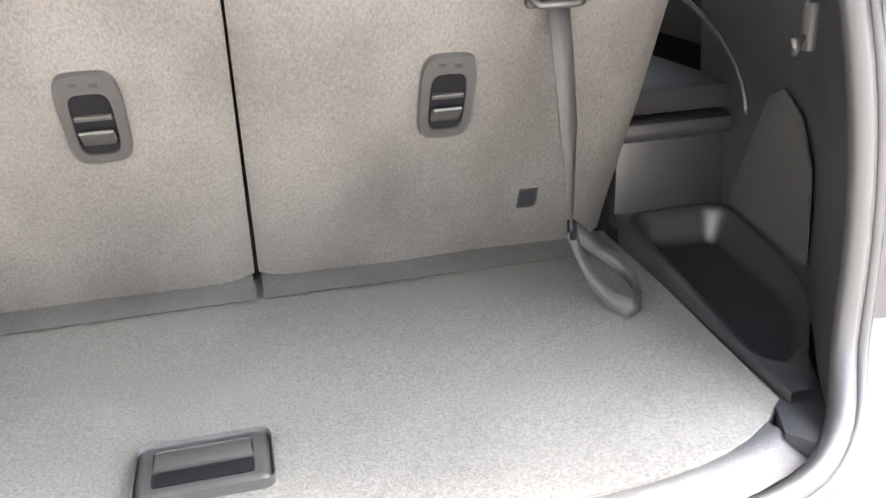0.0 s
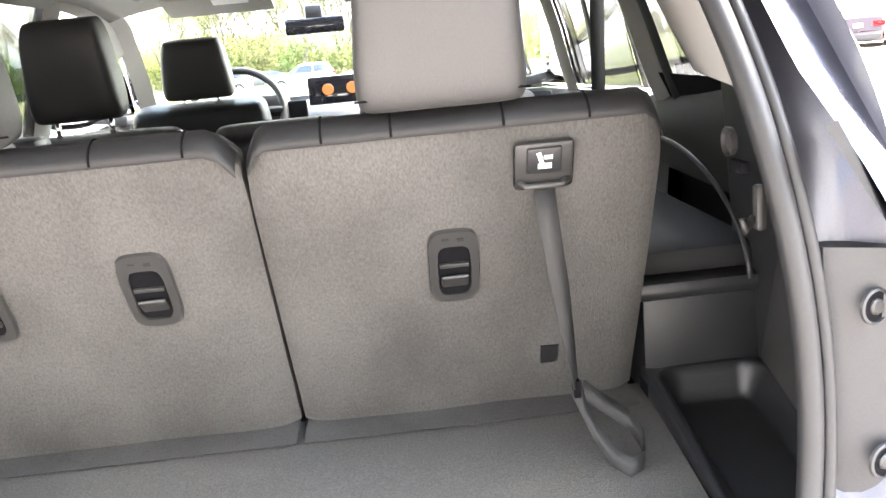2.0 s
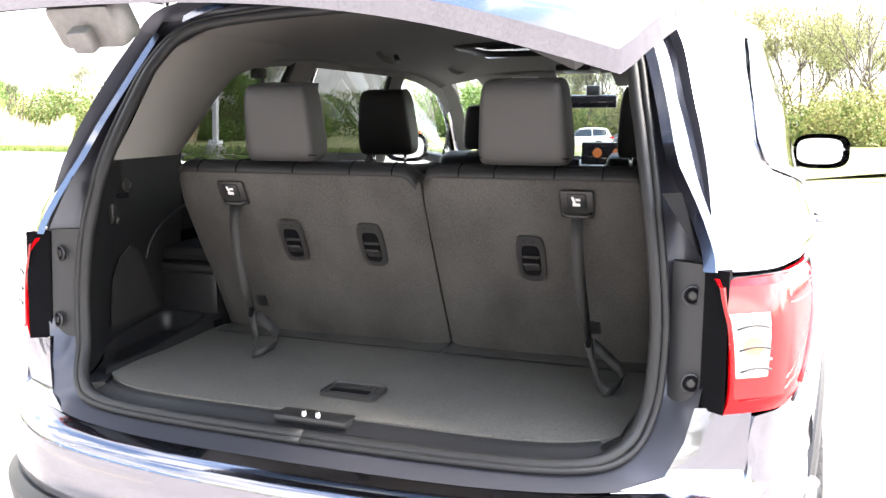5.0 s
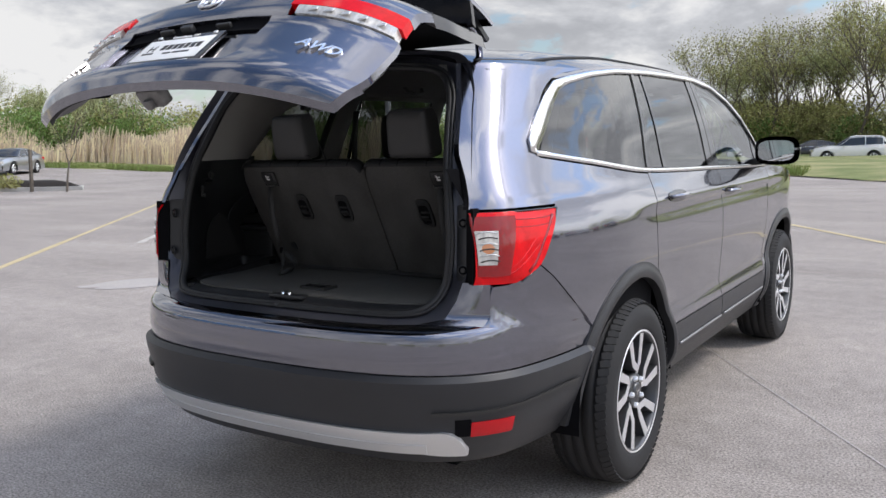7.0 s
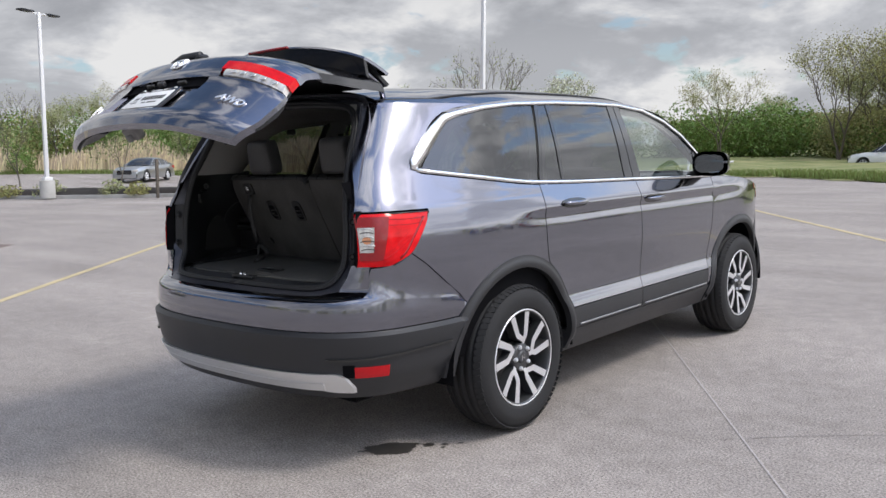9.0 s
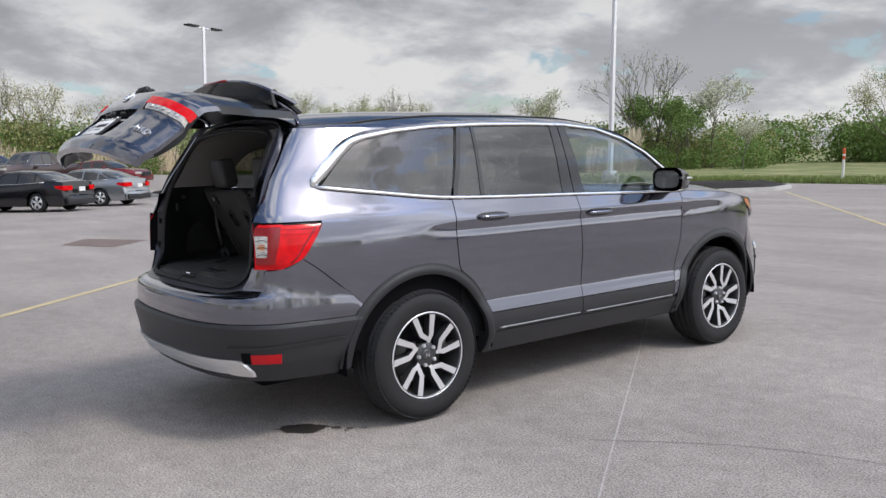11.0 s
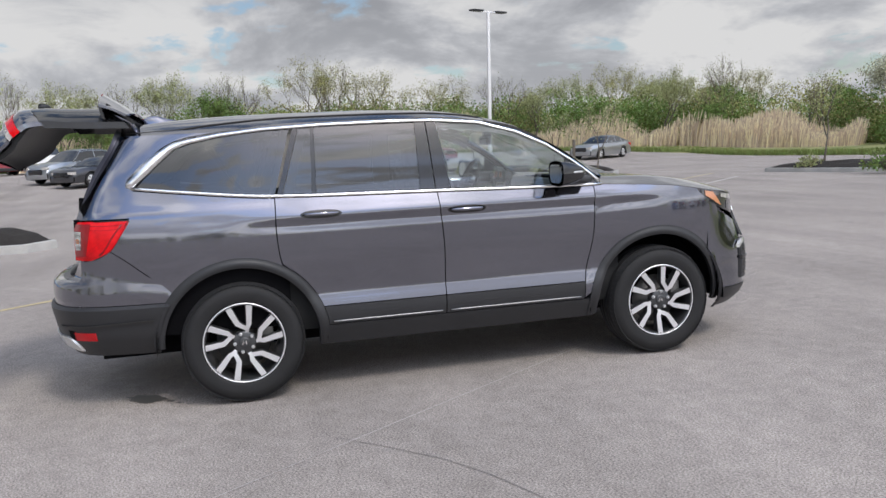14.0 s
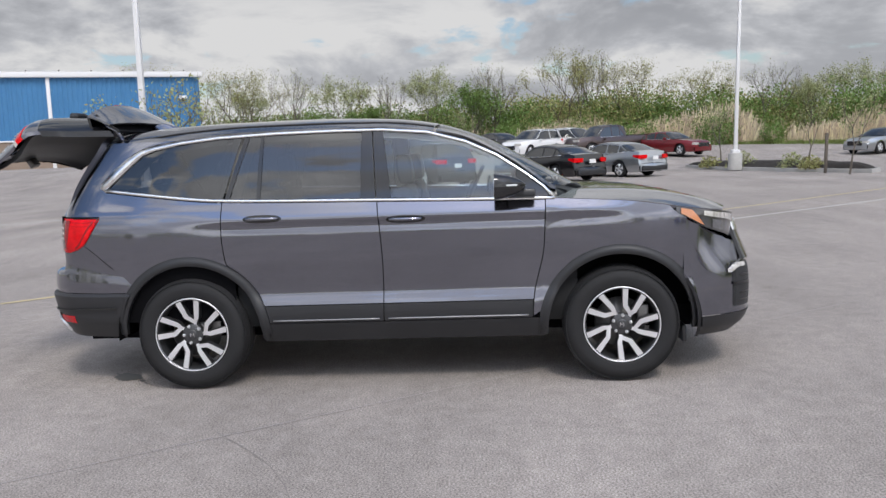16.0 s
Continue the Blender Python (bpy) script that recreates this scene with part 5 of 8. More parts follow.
    tipy = lambda s: -0.895 + 0.09 * abs(s) ** 2.2
    topz = lambda s, v: 1.728 - 0.035 * abs(s) ** 3 - 0.062 * v - 0.02 * v * v

    def upper(u, v):
        s = 2 * u - 1
        return Vector((s * 0.645, lerp(-0.665, tipy(s), v), topz(s, v)))

    def under(u, v):
        s = 2 * u - 1
        return Vector((s * 0.645, lerp(tipy(s), -0.775 + 0.04 * s * s, v), lerp(topz(s, 1) - 0.014, topz(s, 1) - 0.045, v)))

    grid(bm, upper, 40, 8, flip=True)
    rim(bm, (0, 0.004, -0.014))
    part("spoiler_top", bm, PAINT, sp, "dark grey roof spoiler")
    bm = bmesh.new()
    grid(bm, under, 40, 6, flip=True)
    rim(bm, (0, 0.02, 0.01))
    part("spoiler_underside", bm, GLOSS_BLACK, sp)
    part("high_brake_lamp", new_box((0, tipy(0) - 0.001, topz(0, 1) - 0.010), (0.30, 0.012, 0.014), bevel=0.003), DARK_RED, sp, "dark red high brake lamp")
    # wiper
    w = empty("rear_wiper")
    w.parent = gate
    p0, p1 = at(0.02, 1.285, 0.022), at(-0.62, 1.305, 0.026)
    bm = bmesh.new()
    lathe(bm, [(0, 0.030), (0.012, 0.030), (0.02, 0.02), (0.02, 0)], 20, "z")
    bmesh.ops.transform(bm, matrix=Matrix.Translation(p0 + Vector((0, 0.02, 0))) @ Matrix.Rotation(radians(60), 4, "X"), verts=bm.verts)
    part("wiper_pivot", bm, CLADDING, w)
    bm = bmesh.new()
    tube(bm, [p0, p0.lerp(p1, 0.35) + Vector((0, -0.012, 0.008)), p0.lerp(p1, 0.6)], [0.020, 0.014, 0.008], 8)
    part("wiper_arm", bm, CLADDING, w)
    bm = bmesh.new()
    band(bm, [p0.lerp(p1, t) + Vector((0, 0.006, -0.012 + 0.015 * t)) for t in np.linspace(0.1, 1, 8)], (0, 0, 0.007), 0.010)
    part("wiper_blade", bm, RUBBER, w)
    # lining
    bm = bmesh.new()

    def lining(u, v):
        s = 2 * u - 1
        z = lerp(0.80, 1.275, v)
        p = at(s * 0.93, z, -0.055 - 0.035 * math.sin(math.pi * v))
        return p

    grid(bm, lining, 24, 14, flip=True)
    rim(bm, (0, -0.03, 0))
    part("tailgate_lining", bm, TRIM, gate, "black plastic tailgate lining")
    bm = bmesh.new()
    grid(bm, lambda u, v: Vector(((2 * u - 1) * 0.60, lerp(-0.60, -0.79, v), lerp(1.685, 1.625, v))), 20, 3)
    rim(bm, (0, 0, 0.02))
    part("upper_lining", bm, TRIM, gate)
    bm = bmesh.new()
    box(bm, (0, cy(0.80) + 0.075, 0.80), (0.10, 0.06, 0.045), bevel=0.01)
    box(bm, (0.0, cy(0.80) + 0.085, 0.775), (0.03, 0.03, 0.03), bevel=0.004)
    part("latch", bm, STEEL, gate, "steel tailgate latch")
    part("pull_pocket", new_box((-0.24, cy(0.80) + 0.045, 0.792), (0.13, 0.03, 0.03), bevel=0.008), INNER_BLACK, gate)
    for sg in (1, -1):
        bm = bmesh.new()
        tube(bm, [(sg * 0.56, -0.55, 1.665), (sg * 0.575, -0.62, 1.675), (sg * 0.58, -0.74, 1.62)], 0.014, 8)
        part("hinge_arm", bm, PAINT, gate)


GATE_OPEN = 54.0
tailgate()


# == the SUV's inside ==
def loop_point(pts, t):
    n = len(pts) - 1
    k = t * n
    i = min(int(k), n - 1)
    f = k - i
    p0, p1, p2, p3 = (Vector(pts[max(min(j, n), 0)]) for j in (i - 1, i, i + 1, i + 2))
    return 0.5 * ((2 * p1) + (p2 - p0) * f + (2 * p0 - 5 * p1 + 4 * p2 - p3) * f * f + (3 * p1 - p0 - 3 * p2 + p3) * f**3)


OPEN_IN = [(0, -1.005, 0.824), (0.30, -1.000, 0.824), (0.50, -0.980, 0.828), (0.585, -0.940, 0.852), (0.622, -0.890, 0.92), (0.632, -0.872, 1.05), (0.622, -0.858, 1.18), (0.600, -0.825, 1.32), (0.572, -0.765, 1.45), (0.540, -0.705, 1.56), (0.46, -0.665, 1.635), (0.25, -0.655, 1.66), (0, -0.655, 1.668)]
OPEN_OUT = [(0, -1.090, 0.806), (0.33, -1.078, 0.806), (0.56, -1.030, 0.808), (0.665, -0.965, 0.825), (0.705, -0.922, 0.92), (0.722, -0.900, 1.05), (0.722, -0.892, 1.18), (0.705, -0.850, 1.33), (0.670, -0.780, 1.47), (0.632, -0.705, 1.59), (0.55, -0.665, 1.690), (0.28, -0.665, 1.712), (0, -0.665, 1.718)]


def gate_frame():
    fr = empty("tailgate_opening")
    fr.parent = suv
    for sg in (1, -1):
        flip = Vector((sg, 1, 1))
        bm = bmesh.new()

        def fn(u, v):
            a, b = loop_point(OPEN_IN, u), loop_point(OPEN_OUT, u)
            p = a.lerp(b, v)
            p.y += 0.035 * math.sin(math.pi * v) * ease(0.28, 0.40, u)
            return p * flip

        grid(bm, fn, 60, 6, flip=sg < 0)
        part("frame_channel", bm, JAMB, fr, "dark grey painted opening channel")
        for r, off in ((0.013, 0.0), (0.007, 0.017)):
            bm = bmesh.new()
            pts = []
            for i in range(61):
                a, b = loop_point(OPEN_IN, i / 60), loop_point(OPEN_OUT, i / 60)
                pts.append((a.lerp(b, off / max((b - a).length, 0.03)) + Vector((0, -0.010, 0.004 if i < 20 else 0))) * flip)
            tube(bm, pts, r, 8)
            part("rubber_seal", bm, SEAL, fr, "black rubber door seal")
        # lamp mount with its two screws
        bm = bmesh.new()
        grid(bm, lambda u, v: Vector((sg * lerp(0.654, 0.713, u), lerp(-0.874, -0.903, u) + lerp(-0.004, 0.012, v), lerp(0.925, 1.180, v))), 4, 8, flip=sg < 0)
        rim(bm, (0, 0.03, 0))
        part("lamp_mount", bm, CLADDING, fr, "black plastic lamp mount")
        bm = bmesh.new()
        cap = [(0.565, -0.950), (0.605, -0.915), (0.634, -0.862), (0.664, -0.800), (0.586, -0.800), (0.572, -0.872), (0.548, -0.928)]
        extruded(bm, [(sg * x, y, 0.853) for x, y in cap], (0, 0, -0.04))
        bmesh.ops.recalc_face_normals(bm, faces=bm.faces)
        part("corner_cap", bm, TRIM, fr, "black plastic corner of the sill plate", smooth=False)
        for x, y, z in ((0.690, -0.878, 1.126), (0.694, -0.892, 0.975), (0.672, -0.905, 0.852)):
            bm = bmesh.new()
            lathe(bm, [(0, 0.018), (0.003, 0.0175), (0.004, 0.015), (0.0015, 0.0145), (0.0015, 0.0)], 24, "z")
            bmesh.ops.transform(bm, matrix=Matrix.Translation((sg * x, y - 0.010, z)) @ Matrix.Rotation(radians(90), 4, "X") @ Matrix.Rotation(sg * radians(18), 4, "Y"), verts=bm.verts)
            part("screw_cup", bm, CLADDING, fr)
            # black disc painted for the shade a deeper cup would hold
            bm = bmesh.new()
            lathe(bm, [(0.0022, 0.0146), (0.0022, 0.0)], 20, "z")
            bmesh.ops.transform(bm, matrix=Matrix.Translation((sg * x, y - 0.010, z)) @ Matrix.Rotation(radians(90), 4, "X") @ Matrix.Rotation(sg * radians(18), 4, "Y"), verts=bm.verts)
            part("cup_shade", bm, INNER_BLACK, fr)
            bm = bmesh.new()
            lathe(bm, [(0, 0.008), (0.004, 0.008), (0.006, 0.006), (0.006, 0.0)], 12, "z")
            bmesh.ops.transform(bm, matrix=Matrix.Translation((sg * x, y - 0.010, z)) @ Matrix.Rotation(radians(90), 4, "X") @ Matrix.Rotation(sg * radians(18), 4, "Y"), verts=bm.verts)
            part("screw", bm, TRIM_GREY, fr)
    # scuff plate and striker
    bm = bmesh.new()
    grid(bm, lambda u, v: Vector(((2 * u - 1) * lerp(0.56, 0.54, v), lerp(-1.000, -0.945, v) + 0.05 * abs(2 * u - 1) ** 6, lerp(0.836, 0.852, ease(0, 0.7, v)))), 32, 5)
    rim(bm, (0, 0, -0.03))
    part("scuff_plate", bm, TRIM, fr, "black plastic sill plate")
    bm = bmesh.new()
    for sx in (-0.018, 0.018):
        tube(bm, [(sx, -0.985, 0.835), (sx * 0.8, -0.987, 0.868)], 0.005, 8)
    part("striker", bm, CHROME, fr, "bright steel striker")
    part("striker_cover", new_box((0, -0.972, 0.850), (0.16, 0.05, 0.016), bevel=0.006), TRIM, fr)


def cargo():
    c = empty("cargo_area")
    c.parent = suv
    bm = bmesh.new()

    def floor_z(u, v):
        s = 2 * u - 1
        yb = -0.962 + 0.085 * abs(s) ** 7
        return Vector((s * lerp(0.575, 0.605, v), lerp(yb, -0.395, v), 0.860 - 0.004 * (1 - v) + 0.0035 * noise.noise((s * 3, v * 3, 1))))

    grid(bm, floor_z, 36, 20)
    rim(bm, (0, 0, -0.03))
    part("cargo_floor", bm, CARPET, c, "grey carpeted cargo floor panel")
    h = empty("floor_handle")
    h.parent = c
    bm = bmesh.new()
    box(bm, (0.012, -0.825, 0.860), (0.125, 0.085, 0.012), bevel=0.012, seg=3)
    part("handle_frame", bm, TRIM_GREY, h, "grey plastic floor handle")
    part("handle_grip", new_box((0.012, -0.815, 0.8665), (0.090, 0.028, 0.006), bevel=0.005), TRIM_GREY, h)
    part("handle_pocket", new_box((0.012, -0.842, 0.8655), (0.09, 0.022, 0.003), bevel=0.003), INNER_BLACK, h)
    for sg in (1, -1):
        # tray moulded beside the floor
        bm = bmesh.new()
        yf = pc((-0.90, 0.60), (-0.85, 0.628), (-0.80, 0.665), (-0.665, 0.755), (-0.45, 0.782), (-0.38, 0.785))

        def tray(u, v):
            y = lerp(-0.885, -0.375, v)
            xi, xo = 0.583 + 0.02 * v, yf(y)
            w = xo - xi
            # rounded basin inside a flat rim that rises towards the wheel housing
            a, b = abs(u - 0.53) * w - (0.43 * w - 0.040), abs(y + 0.636) - (0.200 - 0.040)
            edge = math.hypot(max(a, 0), max(b, 0)) + min(max(a, b), 0) - 0.040
            top = 0.866 + 0.030 * ease(0.20, 0.95, v)
            z = lerp(top, 0.843, ease(0.0, 0.022, -edge)) + 0.0025 * math.exp(-((edge - 0.004) / 0.005) ** 2)
            return Vector((sg * (xi + w * max(u - 0.02, 0) / 0.98), y, 0.850 if u == 0 else z))

        grid(bm, tray, 50, 90, flip=sg > 0)
        part("side_tray", bm, TRIM, c, "black moulded side tray")
        # lower side trim behind the wheel housing
        bm = bmesh.new()

        def wall(u, v):
            y = lerp(-0.865, -0.355, u)
            z = lerp(0.862, 1.345, v)
            x = pc((-0.88, 0.608), (-0.80, 0.665), (-0.72, 0.722), (-0.66, 0.752), (-0.45, 0.780), (-0.36, 0.785))(y) - 0.03 * v * ease(-0.9, -0.6, y) + 0.016 * math.exp(-((z - 1.0) / 0.09) ** 2 - ((y + 0.62) / 0.07) ** 2)
            y += 0.055 * v * (1 - u)
            o = loop_point(OPEN_IN, lerp(0.27, 0.60, v))
            k = (1 - u) ** 5
            return Vector((sg * lerp(x, o.x - 0.004, k), lerp(y, o.y - 0.004, k), lerp(z, lerp(0.862, 1.345, v), k)))

        grid(bm, wall, 30, 24, flip=sg > 0)
        part("side_trim", bm, TRIM, c, "black grained side trim")
        bm = bmesh.new()
        grid(bm, lambda u, v: on_side(sg, lerp(-0.90, 0.30, u), lerp(0.45, 1.30, v), -0.035), 16, 8, flip=sg > 0)
        part("inner_skin", bm, INNER_BLACK, c)
        # felt-lined flat patch
        bm = bmesh.new()
        pat = [(-0.71, 0.913), (-0.46, 0.908), (-0.56, 1.085), (-0.60, 1.102), (-0.648, 1.078), (-0.69, 1.025)]
        pts = [(sg * (pc((-0.88, 0.608), (-0.80, 0.665), (-0.72, 0.722), (-0.66, 0.752), (-0.45, 0.780), (-0.36, 0.785))(y) - 0.03 * (z - 0.862) / 0.483 * ease(-0.9, -0.6, y) - 0.004), y, z) for y, z in pat]
        extruded(bm, pts, (-sg * 0.003, 0, 0))
        bmesh.ops.recalc_face_normals(bm, faces=bm.faces)
        part("felt_patch", bm, TRIM_GREY, c, "grey felt side patch", smooth=False)
        # wheel housing box with the stepped armrest
        bm = bmesh.new()
        box(bm, (sg * 0.70, -0.01, 0.93), (0.20, 0.84, 0.19), bevel=0.02)
        part("wheel_housing", bm, TRIM, c)
        bm = bmesh.new()
        box(bm, (sg * 0.69, -0.04, 1.022), (0.205, 0.83, 0.030), bevel=0.012)
        part("armrest_step", bm, TRIM, c)
        bm = bmesh.new()
        box(bm, (sg * 0.695, -0.025, 1.060), (0.19, 0.82, 0.040), bevel=0.014)
        part("armrest", bm, TRIM_MATTE, c, "black side armrest")
        bm = bmesh.new()
        box(bm, (sg * 0.69, 0.16, 1.082), (0.12, 0.15, 0.02), bevel=0.02)
        part("cup_holder", bm, INNER_BLACK, c)
        # recess outline and tie-down on the trim
        bm = bmesh.new()
        arc = [(sg * 0.700, -0.23 - 0.36 * math.sin(a), 1.06 + 0.16 * math.cos(a)) for a in np.linspace(0.05, 1.5, 14)]
        tube(bm, arc, 0.0035, 6)
        part("trim_crease", bm, TRIM, c)
        bm = bmesh.new()
        box(bm, (sg * 0.624, -0.790, 1.209), (0.012, 0.016, 0.048), bevel=0.005)
        tube(bm, [(sg * 0.618, -0.790, 1.200), (sg * 0.606, -0.795, 1.186), (sg * 0.604, -0.797, 1.200)], 0.004, 6)
        part("bag_hook", bm, TRIM_GREY, c, "grey folding bag hook")
        bm = bmesh.new()
        lathe(bm, [(0, 0.016), (0.006, 0.015), (0.006, 0.009), (0.002, 0.008), (0.002, 0)], 16, "x")
        bmesh.ops.translate(bm, vec=(sg * 0.612 - (0.006 if sg > 0 else 0), -0.753, 1.274), verts=bm.verts)
        part("trim_clip", bm, TRIM_GREY, c)
        part("trim_slot", new_box((sg * 0.613, -0.767, 1.250), (0.01, 0.035, 0.012), bevel=0.003), INNER_BLACK, c)
        # window ledge, pillar linings and header
        bm = bmesh.new()
        grid(bm, lambda u, v: on_side(sg, lerp(-0.60, 1.26, u), lerp(1.10, BELT(lerp(-0.6, 1.26, u)) - 0.002, v), -lerp(0.10, 0.030, v ** 3)), 24, 8, flip=sg > 0)
        part("window_ledge", bm, TRIM_MATTE, c)
        bm = bmesh.new()

        def dpillar(u, v):
            z = lerp(1.335, 1.655, v)
            a = loop_point(OPEN_IN, 0.60 + 0.22 * v)
            e = pc((1.335, -0.440), (1.42, -0.36), (1.545, -0.235), (1.60, -0.05), (1.655, 0.15))(z)
            b = on_side(1, e, min(z, 1.655), -0.04)
            c = on_side(1, e - 0.035, min(z, 1.655), -0.15)
            a = Vector((a.x - 0.006, a.y - 0.004, z))
            p = a.lerp(c, u / 0.8) if u <= 0.8 else c.lerp(b, (u - 0.8) / 0.2)
            return Vector((sg * p.x, p.y, p.z))

        grid(bm, dpillar, 10, 14, flip=sg > 0)
        part("rear_pillar_lining", bm, HEADLINER, c, "pale grey rear pillar lining")
        bm = bmesh.new()
        grid(bm, lambda u, v: on_side(sg, lerp(-0.32, 2.0, u), DLO_TOP(lerp(-0.32, 2.0, u)) - 0.055 + 0.09 * v, -lerp(0.035, 0.085, v)), 36, 4, flip=sg > 0)
        part("roof_side_lining", bm, HEADLINER, c)
        for (y0, y1, w) in ((0.275, 0.41, 0.075), (1.26, 1.24, 0.07)):
            bm = bmesh.new()
            grid(bm, lambda u, v: on_side(sg, lerp(y0, y1, v) + (2 * u - 1) * w, lerp(1.22, 1.68, v), -0.026 - 0.02 * math.sin(math.pi * u)), 6, 10, flip=sg > 0)
            part("pillar_lining", bm, HEADLINER, c)
        bm = bmesh.new()
        grid(bm, lambda u, v: on_side(sg, lerp(0.165, 0.300, v) + (2 * u - 1) * 0.026, lerp(1.22, 1.67, v), -0.030 - 0.012 * math.sin(math.pi * u)), 4, 10, flip=sg > 0)
        part("door_seal", bm, SEAL, c)
        # door linings
        bm = bmesh.new()
        grid(bm, lambda u, v: on_side(sg, lerp(0.30, 2.55, u), lerp(0.40, BELT(lerp(0.3, 2.5, u)) - 0.004, v), -0.075 + 0.045 * v ** 6), 20, 12, flip=sg > 0)
        part("door_lining", bm, TRIM_MATTE, c, "black door lining")
        bm = bmesh.new()
        grid(bm, lambda u, v: roof_point(sg * lerp(0.90, 0.985, u), lerp(1.55, 2.44, v), DLO_TOP(lerp(1.55, 2.44, v)) + 0.01) + Vector((-sg * 0.02, -0.01, -0.035)), 4, 14, flip=sg > 0)
        part("screen_pillar_lining", bm, HEADLINER, c)
        # belt hanging from the roof edge
        bm = bmesh.new()
        band(bm, [(sg * 0.640, -0.11, 1.56), (sg * 0.658, -0.02, 1.41), (sg * 0.680, 0.09, 1.26), (sg * 0.690, 0.14, 1.09)], (sg * 0.016, 0.012, 0.004), 0.002)
        part("rear_seat_belt", bm, WEBBING, c, "black seat belt webbing")
        bm = bmesh.new()
        band(bm, [(sg * 0.700, 0.34, 1.56), (sg * 0.735, 0.36, 1.40), (sg * 0.76, 0.38, 1.20)], (0, 0.023, 0.002), 0.002)
        part("middle_seat_belt", bm, WEBBING, c, "black seat belt webbing")
        part("belt_anchor", new_box((sg * 0.645, -0.115, 1.568), (0.03, 0.05, 0.03), bevel=0.006), TRIM, c)
        for y in (0.69, 1.46):
            bm = bmesh.new()
            zc = 1.682
            tube(bm, [(sg * 0.585, y - 0.085, zc + 0.012), (sg * 0.560, y - 0.07, zc - 0.022), (sg * 0.555, y, zc - 0.030), (sg * 0.560, y + 0.07, zc - 0.022), (sg * 0.585, y + 0.085, zc + 0.012)], 0.010, 8)
            part("grab_handle", bm, GRAB_PLASTIC, c, "grey roof grab handle")
    part("cabin_floor", new_box((0, 1.35, 0.43), (1.5, 2.5, 0.06)), CARPET, c)
    part("seat_riser", new_box((0, 0.02, 0.62), (1.16, 0.72, 0.40), bevel=0.03), LEATHER, c)
    # roof lining with the sunroof well
    bm = bmesh.new()

    def lining(x, y):
        ze = max(DLO_TOP(max(y, -0.2)), 1.60)
        xe = side_x(y, ze) - 0.06
        s = min(abs(x) / xe, 1)
        return Vector((math.copysign(min(abs(x), xe), x), y, lerp(ROOF_C(y), ze, s ** 3.6) - 0.052 + 0.014 * s ** 4))

    xs = list(np.linspace(-0.80, -0.36, 8)) + list(np.linspace(-0.30, 0.30, 7)) + list(np.linspace(0.36, 0.80, 8))
    ys = list(np.linspace(-0.655, 0.82, 20)) + list(np.linspace(0.95, 1.30, 5)) + list(np.linspace(1.38, 1.68, 5))
    vs = [[bm.verts.new(lining(x, y)) for y in ys] for x in xs]
    for i in range(len(xs) - 1):
        for j in range(len(ys) - 1):
            cx, cyy = (xs[i] + xs[i + 1]) / 2, (ys[j] + ys[j + 1]) / 2
            if abs(cx) < 0.36 and 0.82 < cyy < 1.30:
                continue
            bm.faces.new((vs[i][j], vs[i][j + 1], vs[i + 1][j + 1], vs[i + 1][j]))
    part("roof_lining", bm, HEADLINER, c, "pale grey roof lining")
    bm = bmesh.new()
    ring = [(0.37 * math.copysign(abs(math.cos(a)) ** 0.3, math.cos(a)), 1.06 + 0.245 * math.copysign(abs(math.sin(a)) ** 0.3, math.sin(a)), 1.722) for a in np.linspace(0, 2 * math.pi, 49)]
    tube(bm, ring, 0.014, 8, caps=False)
    part("sunroof_rim", bm, TRIM, c)
    part("sunroof_panel", new_box((0, 1.06, 1.748), (0.74, 0.50, 0.008)), SCREEN, c, "dark glass sunroof panel")
    for sx in (-0.33, 0.33):
        v = part("sun_visor", new_box((sx, 1.70, 1.632), (0.40, 0.17, 0.022), Matrix.Rotation(radians(-18), 4, "X"), bevel=0.009), HEADLINER, c, "pale grey sun visor")
        part("visor_label", new_box((sx + 0.05, 1.660, 1.634), (0.13, 0.05, 0.002), Matrix.Rotation(radians(-18), 4, "X")), WHITE_PRINT, v)
    part("inside_mirror", new_box((0.0, 1.90, 1.53), (0.24, 0.03, 0.065), bevel=0.012), GLOSS_BLACK, c, "black inside mirror")
    part("mirror_stalk", new_box((0.0, 1.92, 1.58), (0.07, 0.06, 0.06), bevel=0.012), TRIM, c)
    part("roof_console", new_box((0.0, 1.52, 1.665), (0.16, 0.26, 0.03), bevel=0.012), TRIM_GREY, c)


def cushion(name, w, h, t, mat, m, parent, top=1.0, belly=0.012, label="", n=5):
    """A padded slab, w wide, h high and t thick, standing on its lower edge, narrower by top above."""
    bm = bmesh.new()

    def fn(u, v):
        a = 2 * math.pi * u
        e = 0.30
        v = (1 - math.cos(math.pi * v)) / 2
        k = max(0.0, 1 - abs(2 * v - 1) ** n) ** (1 / n)
        ww = w / 2 * lerp(1, top, v) * (0.80 + 0.20 * k)
        tt = (t / 2 + belly * k) * (0.45 + 0.55 * k)
        c, s = math.cos(a), math.sin(a)
        return Vector((ww * math.copysign(abs(c) ** e, c), tt * math.copysign(abs(s) ** (e * 1.4), s), v * h))

    grid(bm, fn, 48, 22)
    bmesh.ops.remove_doubles(bm, verts=bm.verts, dist=0.0001)
    bmesh.ops.holes_fill(bm, edges=[e for e in bm.edges if e.is_boundary])
    bmesh.ops.recalc_face_normals(bm, faces=bm.faces)
    ob = part(name, bm, mat, parent, label, sharp=50)
    ob.matrix_basis = m
    return ob


def headrest(parent, m, w, h, t, mat, label):
    hr = cushion("headrest", w, h, t, mat, m, parent, 0.86, 0.006, label, 4)
    return hr


